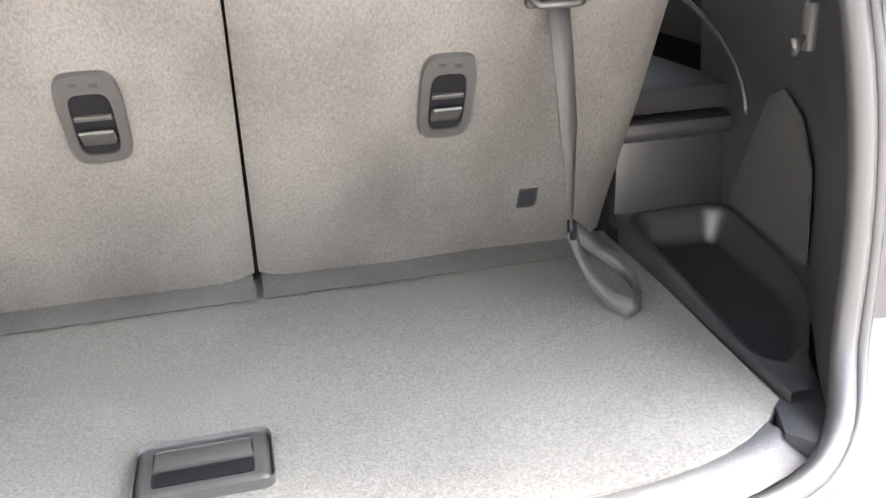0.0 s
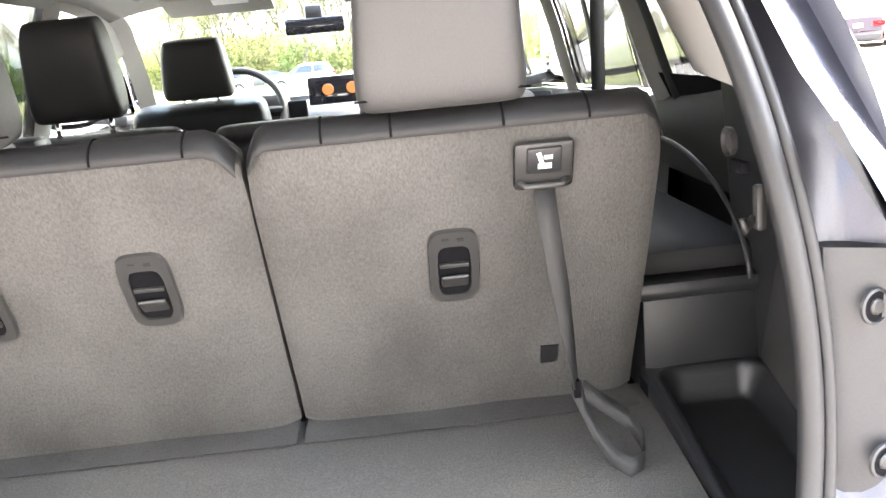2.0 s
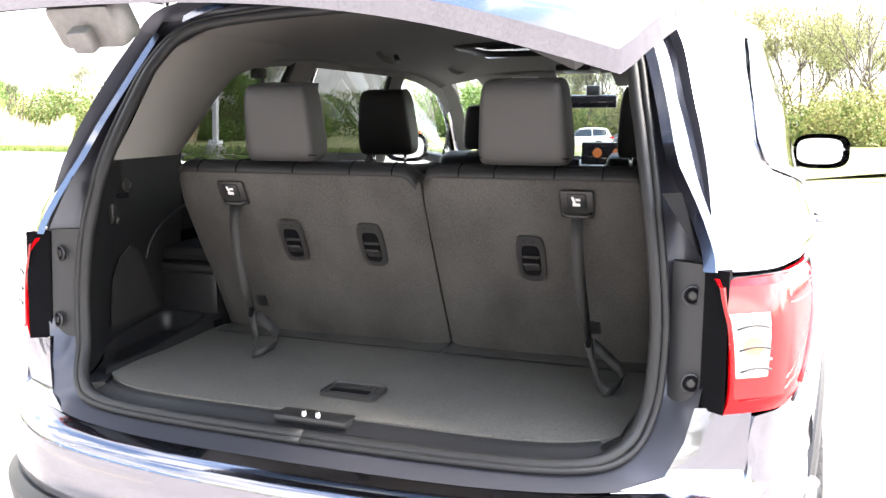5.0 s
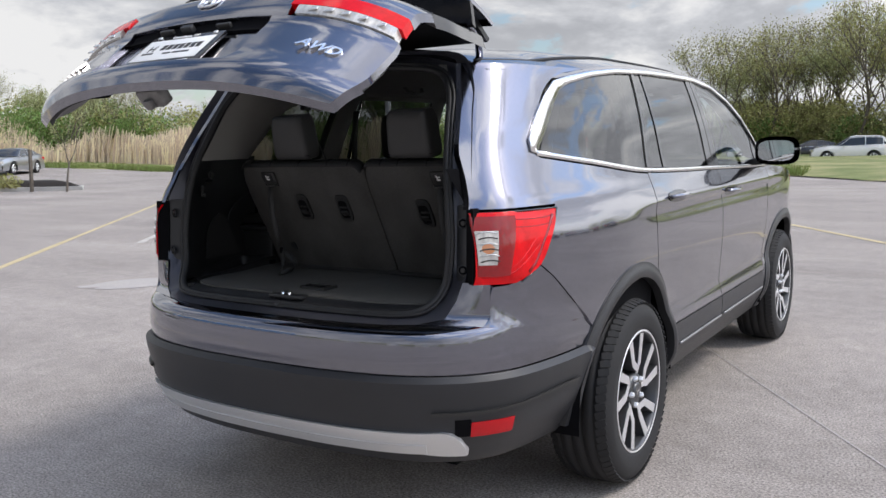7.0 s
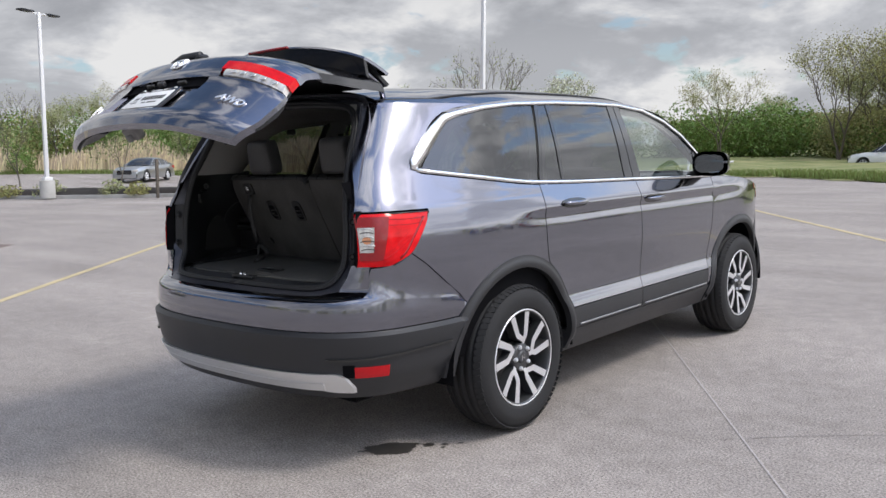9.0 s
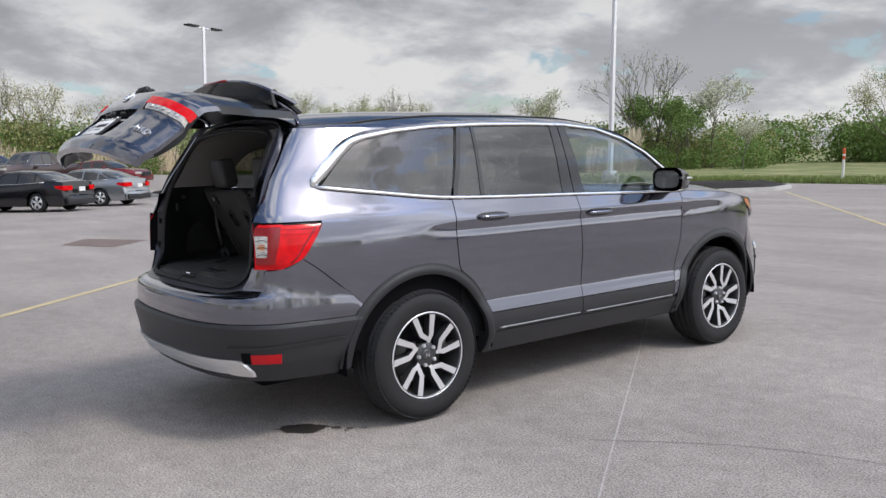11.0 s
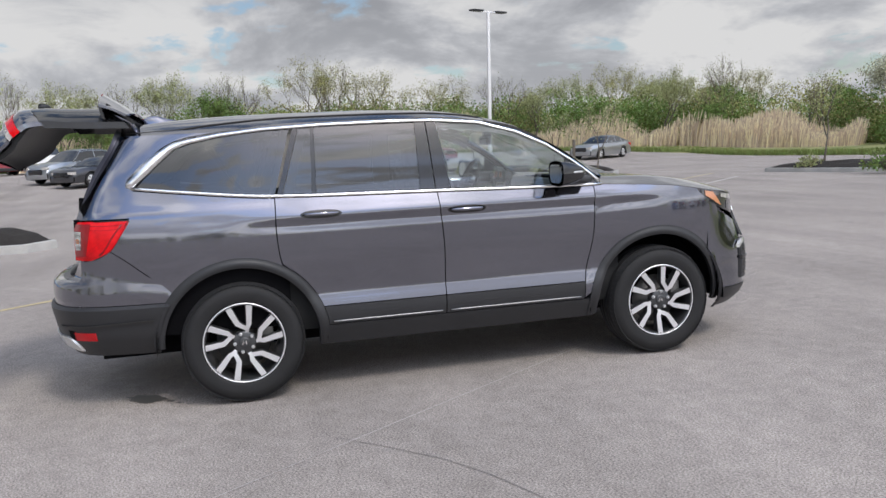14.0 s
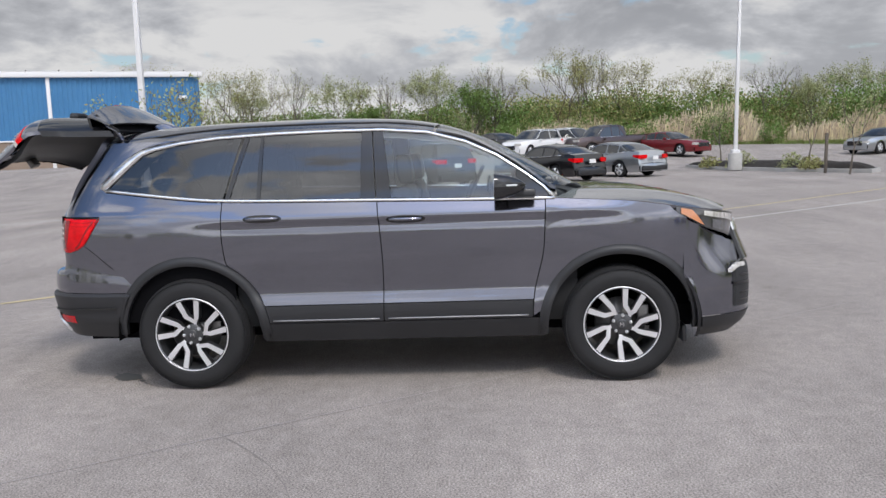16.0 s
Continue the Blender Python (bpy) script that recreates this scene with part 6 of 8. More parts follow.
LEAN = math.degrees(math.atan2(0.215, 0.42))


def third_row():
    """Seatbacks that lean rearwards, seen from behind."""
    lean = Matrix.Rotation(radians(LEAN), 4, "X")
    for x0, x1, name in ((-0.572, 0.081, "wide"), (0.084, 0.584, "narrow")):
        seat = empty("third_row_seat")
        seat.parent = suv
        w = x1 - x0
        xc = (x0 + x1) / 2
        base = Matrix.Translation((xc, -0.425, 0.868)) @ lean
        tagged(seat, "charcoal carpeted third-row seatback with grey plastic latches")
        # carpet back: a slab with rounded corners
        bm = bmesh.new()
        H = 0.490

        def back(u, v):
            s = 2 * u - 1
            top = H - 0.035 * max((abs(s) - 0.90) / 0.10, 0) ** 2
            wx = w / 2 * (1 - 0.005 * (1 - v) - 0.03 * max(v - 0.9, 0) ** 1 * 3)
            edge = 0.013 * (abs(s) ** 14) + 0.012 * v ** 16
            return base @ Vector((s * wx, 0.0 + edge + 0.004 * noise.noise((s * 2, v * 3, x0)), v * top))

        grid(bm, back, 36, 26)
        rim(bm, base.to_3x3() @ Vector((0, 0.035, 0)))
        part("carpet_back", bm, SEAT_CARPET, seat, "charcoal felt seat back")
        bm = bmesh.new()
        grid(bm, lambda u, v: base @ Vector(((2 * u - 1) * w / 2 * 0.985, lerp(-0.002, 0.03, v), lerp(0.002, -0.012, v))) + Vector((0, lerp(-0.055, 0, v), lerp(-0.004, 0, v))), 16, 3)
        rim(bm, (0, 0.002, -0.0015))
        part("floor_flap", bm, SEAT_CARPET, seat)
        # leather roll over the top edge
        bm = bmesh.new()

        def roll(u, v):
            s = 2 * u - 1
            a = lerp(radians(-8), radians(180), v)
            r = 0.048 * (1 - 0.10 * abs(s) ** 8)
            return base @ Vector((s * w / 2 * 0.982, 0.029 - 0.025 * math.cos(a), H - 0.004 - 0.034 * max((abs(s) - 0.90) / 0.10, 0) ** 2 + r * 0.30 * math.sin(a)))

        grid(bm, roll, 40, 12)
        part("leather_top", bm, LEATHER, seat, "black leather seat top")
        for s in ((-0.62, -0.30, 0.22, 0.62) if name == "narrow" else (-0.75, -0.42, 0.05, 0.5, 0.82)):
            bm = bmesh.new()
            tube(bm, [base @ Vector((s * w / 2, 0.029 - 0.025 * math.cos(a), H - 0.0035 + 0.0144 * math.sin(a))) for a in np.linspace(0.05, 3.0, 9)], 0.0016, 5)
            part("seam", bm, INNER_BLACK, seat)
        bm = bmesh.new()
        box(bm, (0, 0.065, H / 2 - 0.02), (w * 0.97, 0.07, H - 0.03), bevel=0.02)
        bmesh.ops.transform(bm, matrix=base, verts=bm.verts)
        part("seat_pad", bm, LEATHER, seat)

        def on_back(x, z, out=0.0):
            v = (z - 0.868) / math.cos(radians(LEAN))
            return Matrix.Translation((x, -0.425, 0.868)) @ lean @ Matrix.Translation((0, -out, v))

        # release latches: a rounded plate with an open slot
        for lx, lz in (((-0.276, 1.135), (-0.064, 1.135)) if name == "wide" else ((0.322, 1.123),)):
            m = on_back(lx, lz)
            lat = empty("release_latch")
            lat.parent = seat
            bm = bmesh.new()
            pts = [(0.0335 * math.copysign(abs(math.cos(a)) ** 0.45, math.cos(a)), 0.0, 0.061 * math.copysign(abs(math.sin(a)) ** 0.45, math.sin(a))) for a in np.linspace(0, 2 * math.pi, 41)]
            inn = [(p[0] * 0.60, 0, p[2] * 0.68 - 0.006) for p in pts]
            ring = []
            for k, (a, b) in enumerate(zip(pts, inn)):
                ring.append([bm.verts.new(m @ Vector((a[0], 0.0, a[2]))), bm.verts.new(m @ Vector((a[0] * 0.95, -0.006, a[2] * 0.97))), bm.verts.new(m @ Vector((b[0] * 1.08, -0.006, b[2]))), bm.verts.new(m @ Vector((b[0], 0.004, b[2])))])
            for r0, r1 in zip(ring, ring[1:]):
                for j in range(3):
                    bm.faces.new((r0[j], r1[j], r1[j + 1], r0[j + 1]))
            bmesh.ops.recalc_face_normals(bm, faces=bm.faces)
            part("latch_frame", bm, TRIM_GREY, lat, "grey plastic latch frame")
            bm = bmesh.new()
            box(bm, (0, -0.0015, -0.006), (0.042, 0.003, 0.084))
            bmesh.ops.transform(bm, matrix=m, verts=bm.verts)
            part("latch_pocket", bm, INNER_BLACK, lat)
            bm = bmesh.new()
            box(bm, (0, -0.004, -0.026), (0.036, 0.006, 0.036), Matrix.Rotation(radians(25), 4, "X"), bevel=0.003)
            box(bm, (0, -0.005, 0.004), (0.038, 0.005, 0.006), bevel=0.001)
            bmesh.ops.transform(bm, matrix=m, verts=bm.verts)
            part("latch_lever", bm, TRIM_GREY, lat)
            bm = bmesh.new()
            box(bm, (-0.010, -0.0063, 0.048), (0.009, 0.0006, 0.003))
            box(bm, (0.009, -0.0063, 0.046), (0.009, 0.0006, 0.005))
            bmesh.ops.transform(bm, matrix=m, verts=bm.verts)
            part("latch_print", bm, SEAL, lat)
        sx = -0.428 if name == "wide" else 0.452
        bm = bmesh.new()
        box(bm, (0, -0.001, 0), (0.026, 0.003, 0.034))
        bmesh.ops.transform(bm, matrix=on_back(sx, 0.955), verts=bm.verts)
        part("anchor_flap", bm, TRIM, seat, "small black anchor flap")
        # strap guide and pull strap
        gx = -0.405 if name == "wide" else 0.435
        m = on_back(gx, 1.252)
        gd = empty("strap_guide")
        gd.parent = seat
        bm = bmesh.new()
        box(bm, (0, -0.002, 0), (0.072, 0.008, 0.066), bevel=0.006)
        bmesh.ops.transform(bm, matrix=m, verts=bm.verts)
        part("guide_plate", bm, TRIM_GREY, gd, "grey strap guide plate")
        bm = bmesh.new()
        box(bm, (0, -0.007, 0.010), (0.042, 0.006, 0.036), bevel=0.003)
        bmesh.ops.transform(bm, matrix=m, verts=bm.verts)
        part("guide_badge", bm, TRIM, gd)
        bm = bmesh.new()
        box(bm, (0.0, -0.0105, 0.004), (0.016, 0.001, 0.007))
        box(bm, (-0.005, -0.0105, 0.014), (0.005, 0.001, 0.018), Matrix.Rotation(-0.3, 4, "Y"))
        box(bm, (0.004, -0.0105, 0.016), (0.010, 0.001, 0.005))
        bmesh.ops.transform(bm, matrix=m, verts=bm.verts)
        part("guide_symbol", bm, WHITE_PRINT, gd, "white seat symbol")
        bm = bmesh.new()
        tube(bm, [m @ Vector((-0.030, -0.004, -0.020)), m @ Vector((-0.022, -0.012, -0.024)), m @ Vector((0.022, -0.012, -0.024)), m @ Vector((0.030, -0.004, -0.020))], 0.0045, 6)
        part("guide_bar", bm, TRIM_GREY, gd)
        p = m @ Vector((0, -0.010, -0.026))
        lx = 1 if name == "narrow" else -1
        path = [p, p + Vector((0.002, -0.010, -0.05)), p + Vector((0.010, -0.010, -0.13)), p + Vector((0.020, 0.004, -0.21)), p + Vector((0.027, 0.016, -0.268))]
        last = path[-1]
        loop = [last + Vector(d) for d in ((0.008, -0.004, -0.03), (0.020, -0.016, -0.062), (0.034, -0.046, -0.082), (0.050, -0.068, -0.086), (0.068, -0.060, -0.082), (0.078, -0.020, -0.074), (0.068, 0.010, -0.058), (0.040, 0.016, -0.036), (0.010, 0.008, -0.008))]
        bm = bmesh.new()
        tw = [Vector((0.0125 * math.cos(a), 0.0125 * math.sin(a) * 0.9, 0)) for a in (0, 0.05, 0.35, 0.9, 1.25)]
        band(bm, path, tw, 0.0022)
        part("pull_strap", bm, WEBBING, gd, "black webbing pull strap")
        bm = bmesh.new()
        band(bm, [last] + loop, [Vector((0.008, 0.006, 0.006))] + [Vector((0.003, 0.006, 0.010))] * len(loop), 0.0022)
        part("strap_loop", bm, WEBBING, gd, "black webbing strap loop")
        bm = bmesh.new()
        box(bm, last + Vector((0, -0.002, -0.002)), (0.010, 0.012, 0.024), bevel=0.002)
        part("strap_stitch", bm, INNER_BLACK, gd)
        hx, hw = (-0.259, 0.187) if name == "wide" else (0.322, 0.204)
        hm = Matrix.Translation((hx, -0.608, 1.335)) @ Matrix.Rotation(radians(9), 4, "X")
        headrest(seat, hm, hw, 0.176, 0.092, HEADREST_VINYL, "grey-black vinyl headrest")
        bm = bmesh.new()
        tube(bm, [(hx - 0.10, -0.652, 1.346), (hx + 0.10, -0.652, 1.346)], 0.0014, 5)
        part("headrest_seam", bm, INNER_BLACK, seat)
        for s in (-1, 1):
            bm = bmesh.new()
            tube(bm, [(hx + s * 0.062, -0.60, 1.290), (hx + s * 0.062, -0.605, 1.345)], 0.0065, 8)
            part("headrest_post", bm, CHROME, seat)


def plain_seat(name, x, y, w, z_top, hz, mat, label, hr_w=0.21, hr_h=0.22):
    """A seat in the rows ahead: back, cushion and headrest."""
    seat = empty(name)
    seat.parent = suv
    tagged(seat, label)
    cushion("backrest", w, z_top - 0.62, 0.15, LEATHER, Matrix.Translation((x, y + 0.10, 0.62)) @ Matrix.Rotation(radians(12), 4, "X"), seat, 0.92, 0.02)
    part("cushion", new_box((x, y + 0.38, 0.64), (w, 0.52, 0.16), bevel=0.05), LEATHER, seat)
    if hz:
        cushion("headrest", hr_w, hr_h, 0.10, mat, Matrix.Translation((x, y, hz - hr_h / 2)) @ Matrix.Rotation(radians(8), 4, "X"), seat, 0.80, 0.008, "black leather headrest", 3.2)
        for s in (-1, 1):
            bm = bmesh.new()
            tube(bm, [(x + s * 0.06, y + 0.0, z_top - 0.03), (x + s * 0.06, y, hz - hr_h / 2 + 0.02)], 0.006, 8)
            part("headrest_post", bm, CHROME, seat)
    return seat


def cabin():
    for x in (-0.43, 0.43):
        s = plain_seat("second_row_seat", x + (0.035 if x > 0 else 0.0), 0.37, 0.50, 1.285, 1.425, HEADREST_LEATHER, "black leather second-row seat with a headrest")
        sg = 1 if x > 0 else -1
        bm = bmesh.new()
        box(bm, (x + sg * 0.13, 0.30, 1.265), (0.13, 0.10, 0.05), bevel=0.02)
        part("shoulder_cap", bm, TRIM, s)
        bm = bmesh.new()
        lathe(bm, [(0, 0.020), (0.006, 0.018), (0.007, 0.0)], 20, "z")
        bmesh.ops.transform(bm, matrix=Matrix.Translation((x + sg * 0.13, 0.252, 1.270)) @ Matrix.Rotation(radians(80), 4, "X"), verts=bm.verts)
        part("slide_button", bm, SILVER, s, "round silver slide button")
    plain_seat("second_row_middle", 0.0, 0.36, 0.32, 1.275, 0, LEATHER, "black leather middle seat back")
    for x in (-0.385, 0.385):
        # front headrests take the lighter vinyl: windscreen light put into the colour
        plain_seat("front_seat", x, 1.42, 0.50, 1.30, 1.405, HEADREST_VINYL, "black leather front seat with a headrest", 0.25, 0.20)
    d = empty("dashboard")
    d.parent = suv
    bm = bmesh.new()
    prof = [(2.03, 0.75), (2.00, 1.08), (2.04, 1.18), (2.16, 1.225), (2.40, 1.220), (2.56, 1.175), (2.60, 0.75)]
    a = [bm.verts.new((-0.74, y, z)) for y, z in prof]
    b = [bm.verts.new((0.74, y, z)) for y, z in prof]
    for i in range(len(prof) - 1):
        bm.faces.new((a[i], a[i + 1], b[i + 1], b[i]))
    bm.faces.new(a[::-1])
    bm.faces.new(b)
    part("dash_body", bm, TRIM, d, "black dashboard")
    part("display", new_box((0.06, 1.985, 1.270), (0.255, 0.02, 0.115), Matrix.Rotation(radians(-8), 4, "X"), bevel=0.006), SCREEN, d, "lit infotainment display")
    glow = bpy.data.materials.new("display_glow")
    glow.use_nodes = True
    p = glow.node_tree.nodes["Principled BSDF"]
    p.inputs["Base Color"].default_value = (0.1, 0.03, 0.01, 1)
    p.inputs["Emission Color"].default_value, p.inputs["Emission Strength"].default_value = (1.0, 0.32, 0.08, 1), 0.035
    for sx in (0.015, 0.115):
        bm = bmesh.new()
        lathe(bm, [(0, 0.024), (0.002, 0.022), (0.002, 0.0)], 20, "z")
        bmesh.ops.transform(bm, matrix=Matrix.Translation((sx, 1.9735, 1.273)) @ Matrix.Rotation(radians(82), 4, "X"), verts=bm.verts)
        part("display_dial", bm, glow, d)
    bm = bmesh.new()
    ring = [(0.185 * math.cos(a), 0.185 * math.sin(a), 0) for a in np.linspace(0, 2 * math.pi, 41)]
    tube(bm, ring, 0.015, 10, caps=False)
    for ang in (0, 180, 270):
        c, s = math.cos(radians(ang)), math.sin(radians(ang))
        tube(bm, [(0, 0, 0.01), (0.18 * c, 0.18 * s, 0)], 0.018, 8)
    box(bm, (0, 0, 0.015), (0.13, 0.12, 0.05), bevel=0.02)
    bmesh.ops.transform(bm, matrix=Matrix.Translation((-0.345, 1.86, 1.215)) @ Matrix.Rotation(radians(65), 4, "X"), verts=bm.verts)
    part("steering_wheel", bm, LEATHER, d, "black leather steering wheel")
    part("instrument_hood", new_box((-0.345, 2.08, 1.235), (0.36, 0.20, 0.09), bevel=0.03), TRIM, d)
    for sx in (-0.17, 0.17):
        part("air_vent", new_box((sx + 0.05, 1.998, 1.20), (0.08, 0.02, 0.08), bevel=0.008), INNER_BLACK, d)


gate_frame()
cargo()
third_row()
cabin()


# == the lot's islands, posts and signs ==
UP = Vector((0.026, 0.019, 1)).normalized()


def upright(x, y, z=None):
    q = Vector((0, 0, 1)).rotation_difference(UP).to_matrix().to_4x4()
    return Matrix.Translation((x, y, rise(x, y) if z is None else z)) @ q


def island(outline):
    """A kerbed bed of mulch."""
    isl = empty("planting_island")
    tagged(isl, "concrete-kerbed island filled with dark mulch", kind="structure")
    ring = [poly_at([Vector((x, y, 0)) for x, y in outline + outline[:1]], k / 60) for k in range(60)]
    c = sum(ring, Vector()) / 60
    bm = bmesh.new()
    rows = []
    for p in ring:
        d = (c - p).normalized()
        z = rise(p.x, p.y)
        rows.append([bm.verts.new((q.x, q.y, z + h)) for q, h in ((p, 0.0), (p + d * 0.02, 0.14), (p + d * 0.15, 0.15), (p + d * 0.16, 0.08))])
    for i in range(60):
        a, b = rows[i], rows[(i + 1) % 60]
        for j in range(3):
            bm.faces.new((a[j], b[j], b[j + 1], a[j + 1]))
    bmesh.ops.recalc_face_normals(bm, faces=bm.faces)
    part("kerb", bm, CONCRETE, isl)
    bm = bmesh.new()
    rings = []
    for k, h in ((0.14, 0.12), (0.6, 0.26), (1.2, 0.34)):
        rings.append([bm.verts.new((q.x, q.y, rise(q.x, q.y) + h + 0.05 * noise.noise((q.x * 2, q.y * 2, 0)))) for q in (p + (c - p).normalized() * min(k, (c - p).length * 0.8) for p in ring)])
    for a, b in zip(rings, rings[1:]):
        for i in range(60):
            bm.faces.new((a[i], a[(i + 1) % 60], b[(i + 1) % 60], b[i]))
    bm.faces.new(rings[-1])
    bmesh.ops.recalc_face_normals(bm, faces=bm.faces)
    part("mulch", bm, MULCH, isl)
    return isl


def lamp_post(x, y, h, turn):
    post = empty("lamp_post", upright(x, y, rise(x, y) + 0.05))
    tagged(post, "white twin-head lamp post on a concrete base", "lamp post", "lot lamp posts")
    bm = bmesh.new()
    lathe(bm, [(0, 0.30), (0.70, 0.30), (0.74, 0.27), (0.74, 0.0)], 24, "z")
    part("concrete_base", bm, CONCRETE, post, "round concrete base")
    part("base_plate", new_box((0, 0, 0.80), (0.34, 0.34, 0.14), bevel=0.02), WHITE_METAL, post)
    bm = bmesh.new()
    vs = box(bm, (0, 0, 0.8 + (h - 0.8) / 2), (0.15, 0.15, h - 0.8), bevel=0.01)
    for v in vs:
        if v.co.z > h / 2:
            v.co.x *= 0.75
            v.co.y *= 0.75
    part("pole", bm, WHITE_METAL, post, "white square pole")
    for s in (-1, 1):
        bm = bmesh.new()
        rot = Matrix.Rotation(turn, 4, "Z")
        box(bm, rot @ Vector((s * 0.30, 0, h - 0.05)), (0.34, 0.06, 0.06), rot, bevel=0.01)
        part("arm", bm, WHITE_METAL, post)
        bm = bmesh.new()
        box(bm, rot @ Vector((s * 0.72, 0, h - 0.02)), (0.62, 0.36, 0.075), rot, bevel=0.02)
        part("lamp_head", bm, CLADDING, post, "flat dark lamp head")
    return post


island([(-25.4, 15.6), (-26.4, 16.4), (-31.5, 17.0), (-36.5, 13.8), (-37.0, 11.4), (-33.0, 12.2), (-28.8, 13.8)])
island([(-20.6, 19.2), (-17.2, 20.0), (-14.0, 22.4), (-12.2, 26.0), (-12.9, 28.4), (-15.2, 27.0), (-18.2, 23.5)])
island([(-9.9, -3.3), (-10.6, -2.9), (-14.4, -5.0), (-18.6, -8.0), (-18.2, -9.4), (-13.6, -7.6), (-10.0, -5.0)])
lamp_post(-31.7, 12.45, 7.45, 2.0)
lamp_post(-15.35, 20.5, 7.9, 2.3)
lamp_post(-15.7, -7.2, 7.9, 2.0)

post = empty("marker_post", upright(-14.0, 34.5))
tagged(post, "white plastic marker post with an orange band", "marker post")
bm = bmesh.new()
lathe(bm, [(0, 0.055), (1.0, 0.055)], 16, "z")
part("shaft", bm, WHITE_METAL, post)
bm = bmesh.new()
lathe(bm, [(1.0, 0.060), (1.42, 0.060), (1.50, 0.04), (1.52, 0.0)], 16, "z")
part("orange_cap", bm, material("orange_plastic", (0.65, 0.10, 0.03), 0.5, grain=0.1, scale=20), post, "orange cap")
bm = bmesh.new()
lathe(bm, [(1.15, 0.062), (1.24, 0.062)], 16, "z")
part("white_band", bm, WHITE_PRINT, post)
stake = empty("tree_stake", upright(-26.6, 14.4))
tagged(stake, "grey wooden stake in the mulch", "stake")
bm = bmesh.new()
box(bm, (0, 0, 0.75), (0.10, 0.10, 1.5), bevel=0.01)
part("shaft", bm, BARK, stake)


# == building ==
def building():
    b = empty("shop_building")
    tagged(b, "blue metal and tan block building with white trim", "building")
    m = Matrix.Translation((-65.6, -23.0, rise(-65.6, -23) - 0.6)) @ Matrix.Rotation(math.atan2(-32 + 23.0, -50.2 + 65.6) + 0.0 - math.radians(33), 4, "Z")
    b.matrix_world = m
    L, D, H, hb = 44.0, 26.0, 8.2, 2.75
    part("block_wall", new_box((L / 2, -D / 2, hb / 2), (L, D, hb)), TAN_BLOCK, b, "tan block lower wall")
    bm = bmesh.new()
    n = 120
    pts = []
    for k in range(n * 4 + 1):
        x = L * k / (n * 4)
        pts.append((x, 0.02 + (0.06 if k % 4 in (1, 2) else 0.0)))
    lo = [bm.verts.new((x, y, hb + 0.12)) for x, y in pts]
    hi = [bm.verts.new((x, y, H - 0.4)) for x, y in pts]
    for i in range(len(pts) - 1):
        bm.faces.new((lo[i + 1], lo[i], hi[i], hi[i + 1]))
    part("front_siding", bm, BLUE_METAL, b, "ribbed blue metal siding", smooth=False)
    part("upper_wall", new_box((L / 2, -D / 2, (hb + H) / 2), (L - 0.04, D - 0.1, H - hb - 0.3)), BLUE_METAL, b)
    part("base_flashing", new_box((L / 2, 0.02, hb + 0.06), (L + 0.1, 0.16, 0.12), bevel=0.02), WHITE_METAL, b)
    part("eave", new_box((L / 2, -D / 2 + 0.1, H - 0.22), (L + 0.5, D + 0.7, 0.42), bevel=0.04), WHITE_METAL, b, "white eave gutter")
    bm = bmesh.new()
    ridge = [(-0.3, 0.45, H), (L + 0.3, 0.45, H), (L + 0.3, -D / 2, H + 1.0), (-0.3, -D / 2, H + 1.0)]
    extruded(bm, ridge, (0, 0, 0.05))
    part("roof", bm, WHITE_METAL, b, smooth=False)
    for k in range(1, 9):
        x = 11.7 + (k - 1) * 9.6
        if x > L:
            break
        part("downspout", new_box((x, 0.16, H / 2 - 0.1), (0.28, 0.16, H - 0.4), bevel=0.03), WHITE_METAL, b, "white downspout")
        part("spout_foot", new_box((x, 0.26, 0.25), (0.5, 0.4, 0.3), bevel=0.05), WHITE_METAL, b)
    for k in range(18):
        part("roof_clip", new_box((1.2 + k * 2.4, 0.2, H + 0.08), (0.10, 0.10, 0.16)), CLADDING, b)
    part("wall_light", new_box((1.4, 0.15, H - 2.1), (0.7, 0.25, 0.28), bevel=0.08), WHITE_METAL, b, "white wall light")
    return b


building()


# == parked vehicles ==
def car_paint(name, color, metal=0.5):
    return material(name, color, 0.3, metal, grain=0.04, scale=400, coat=1.0)


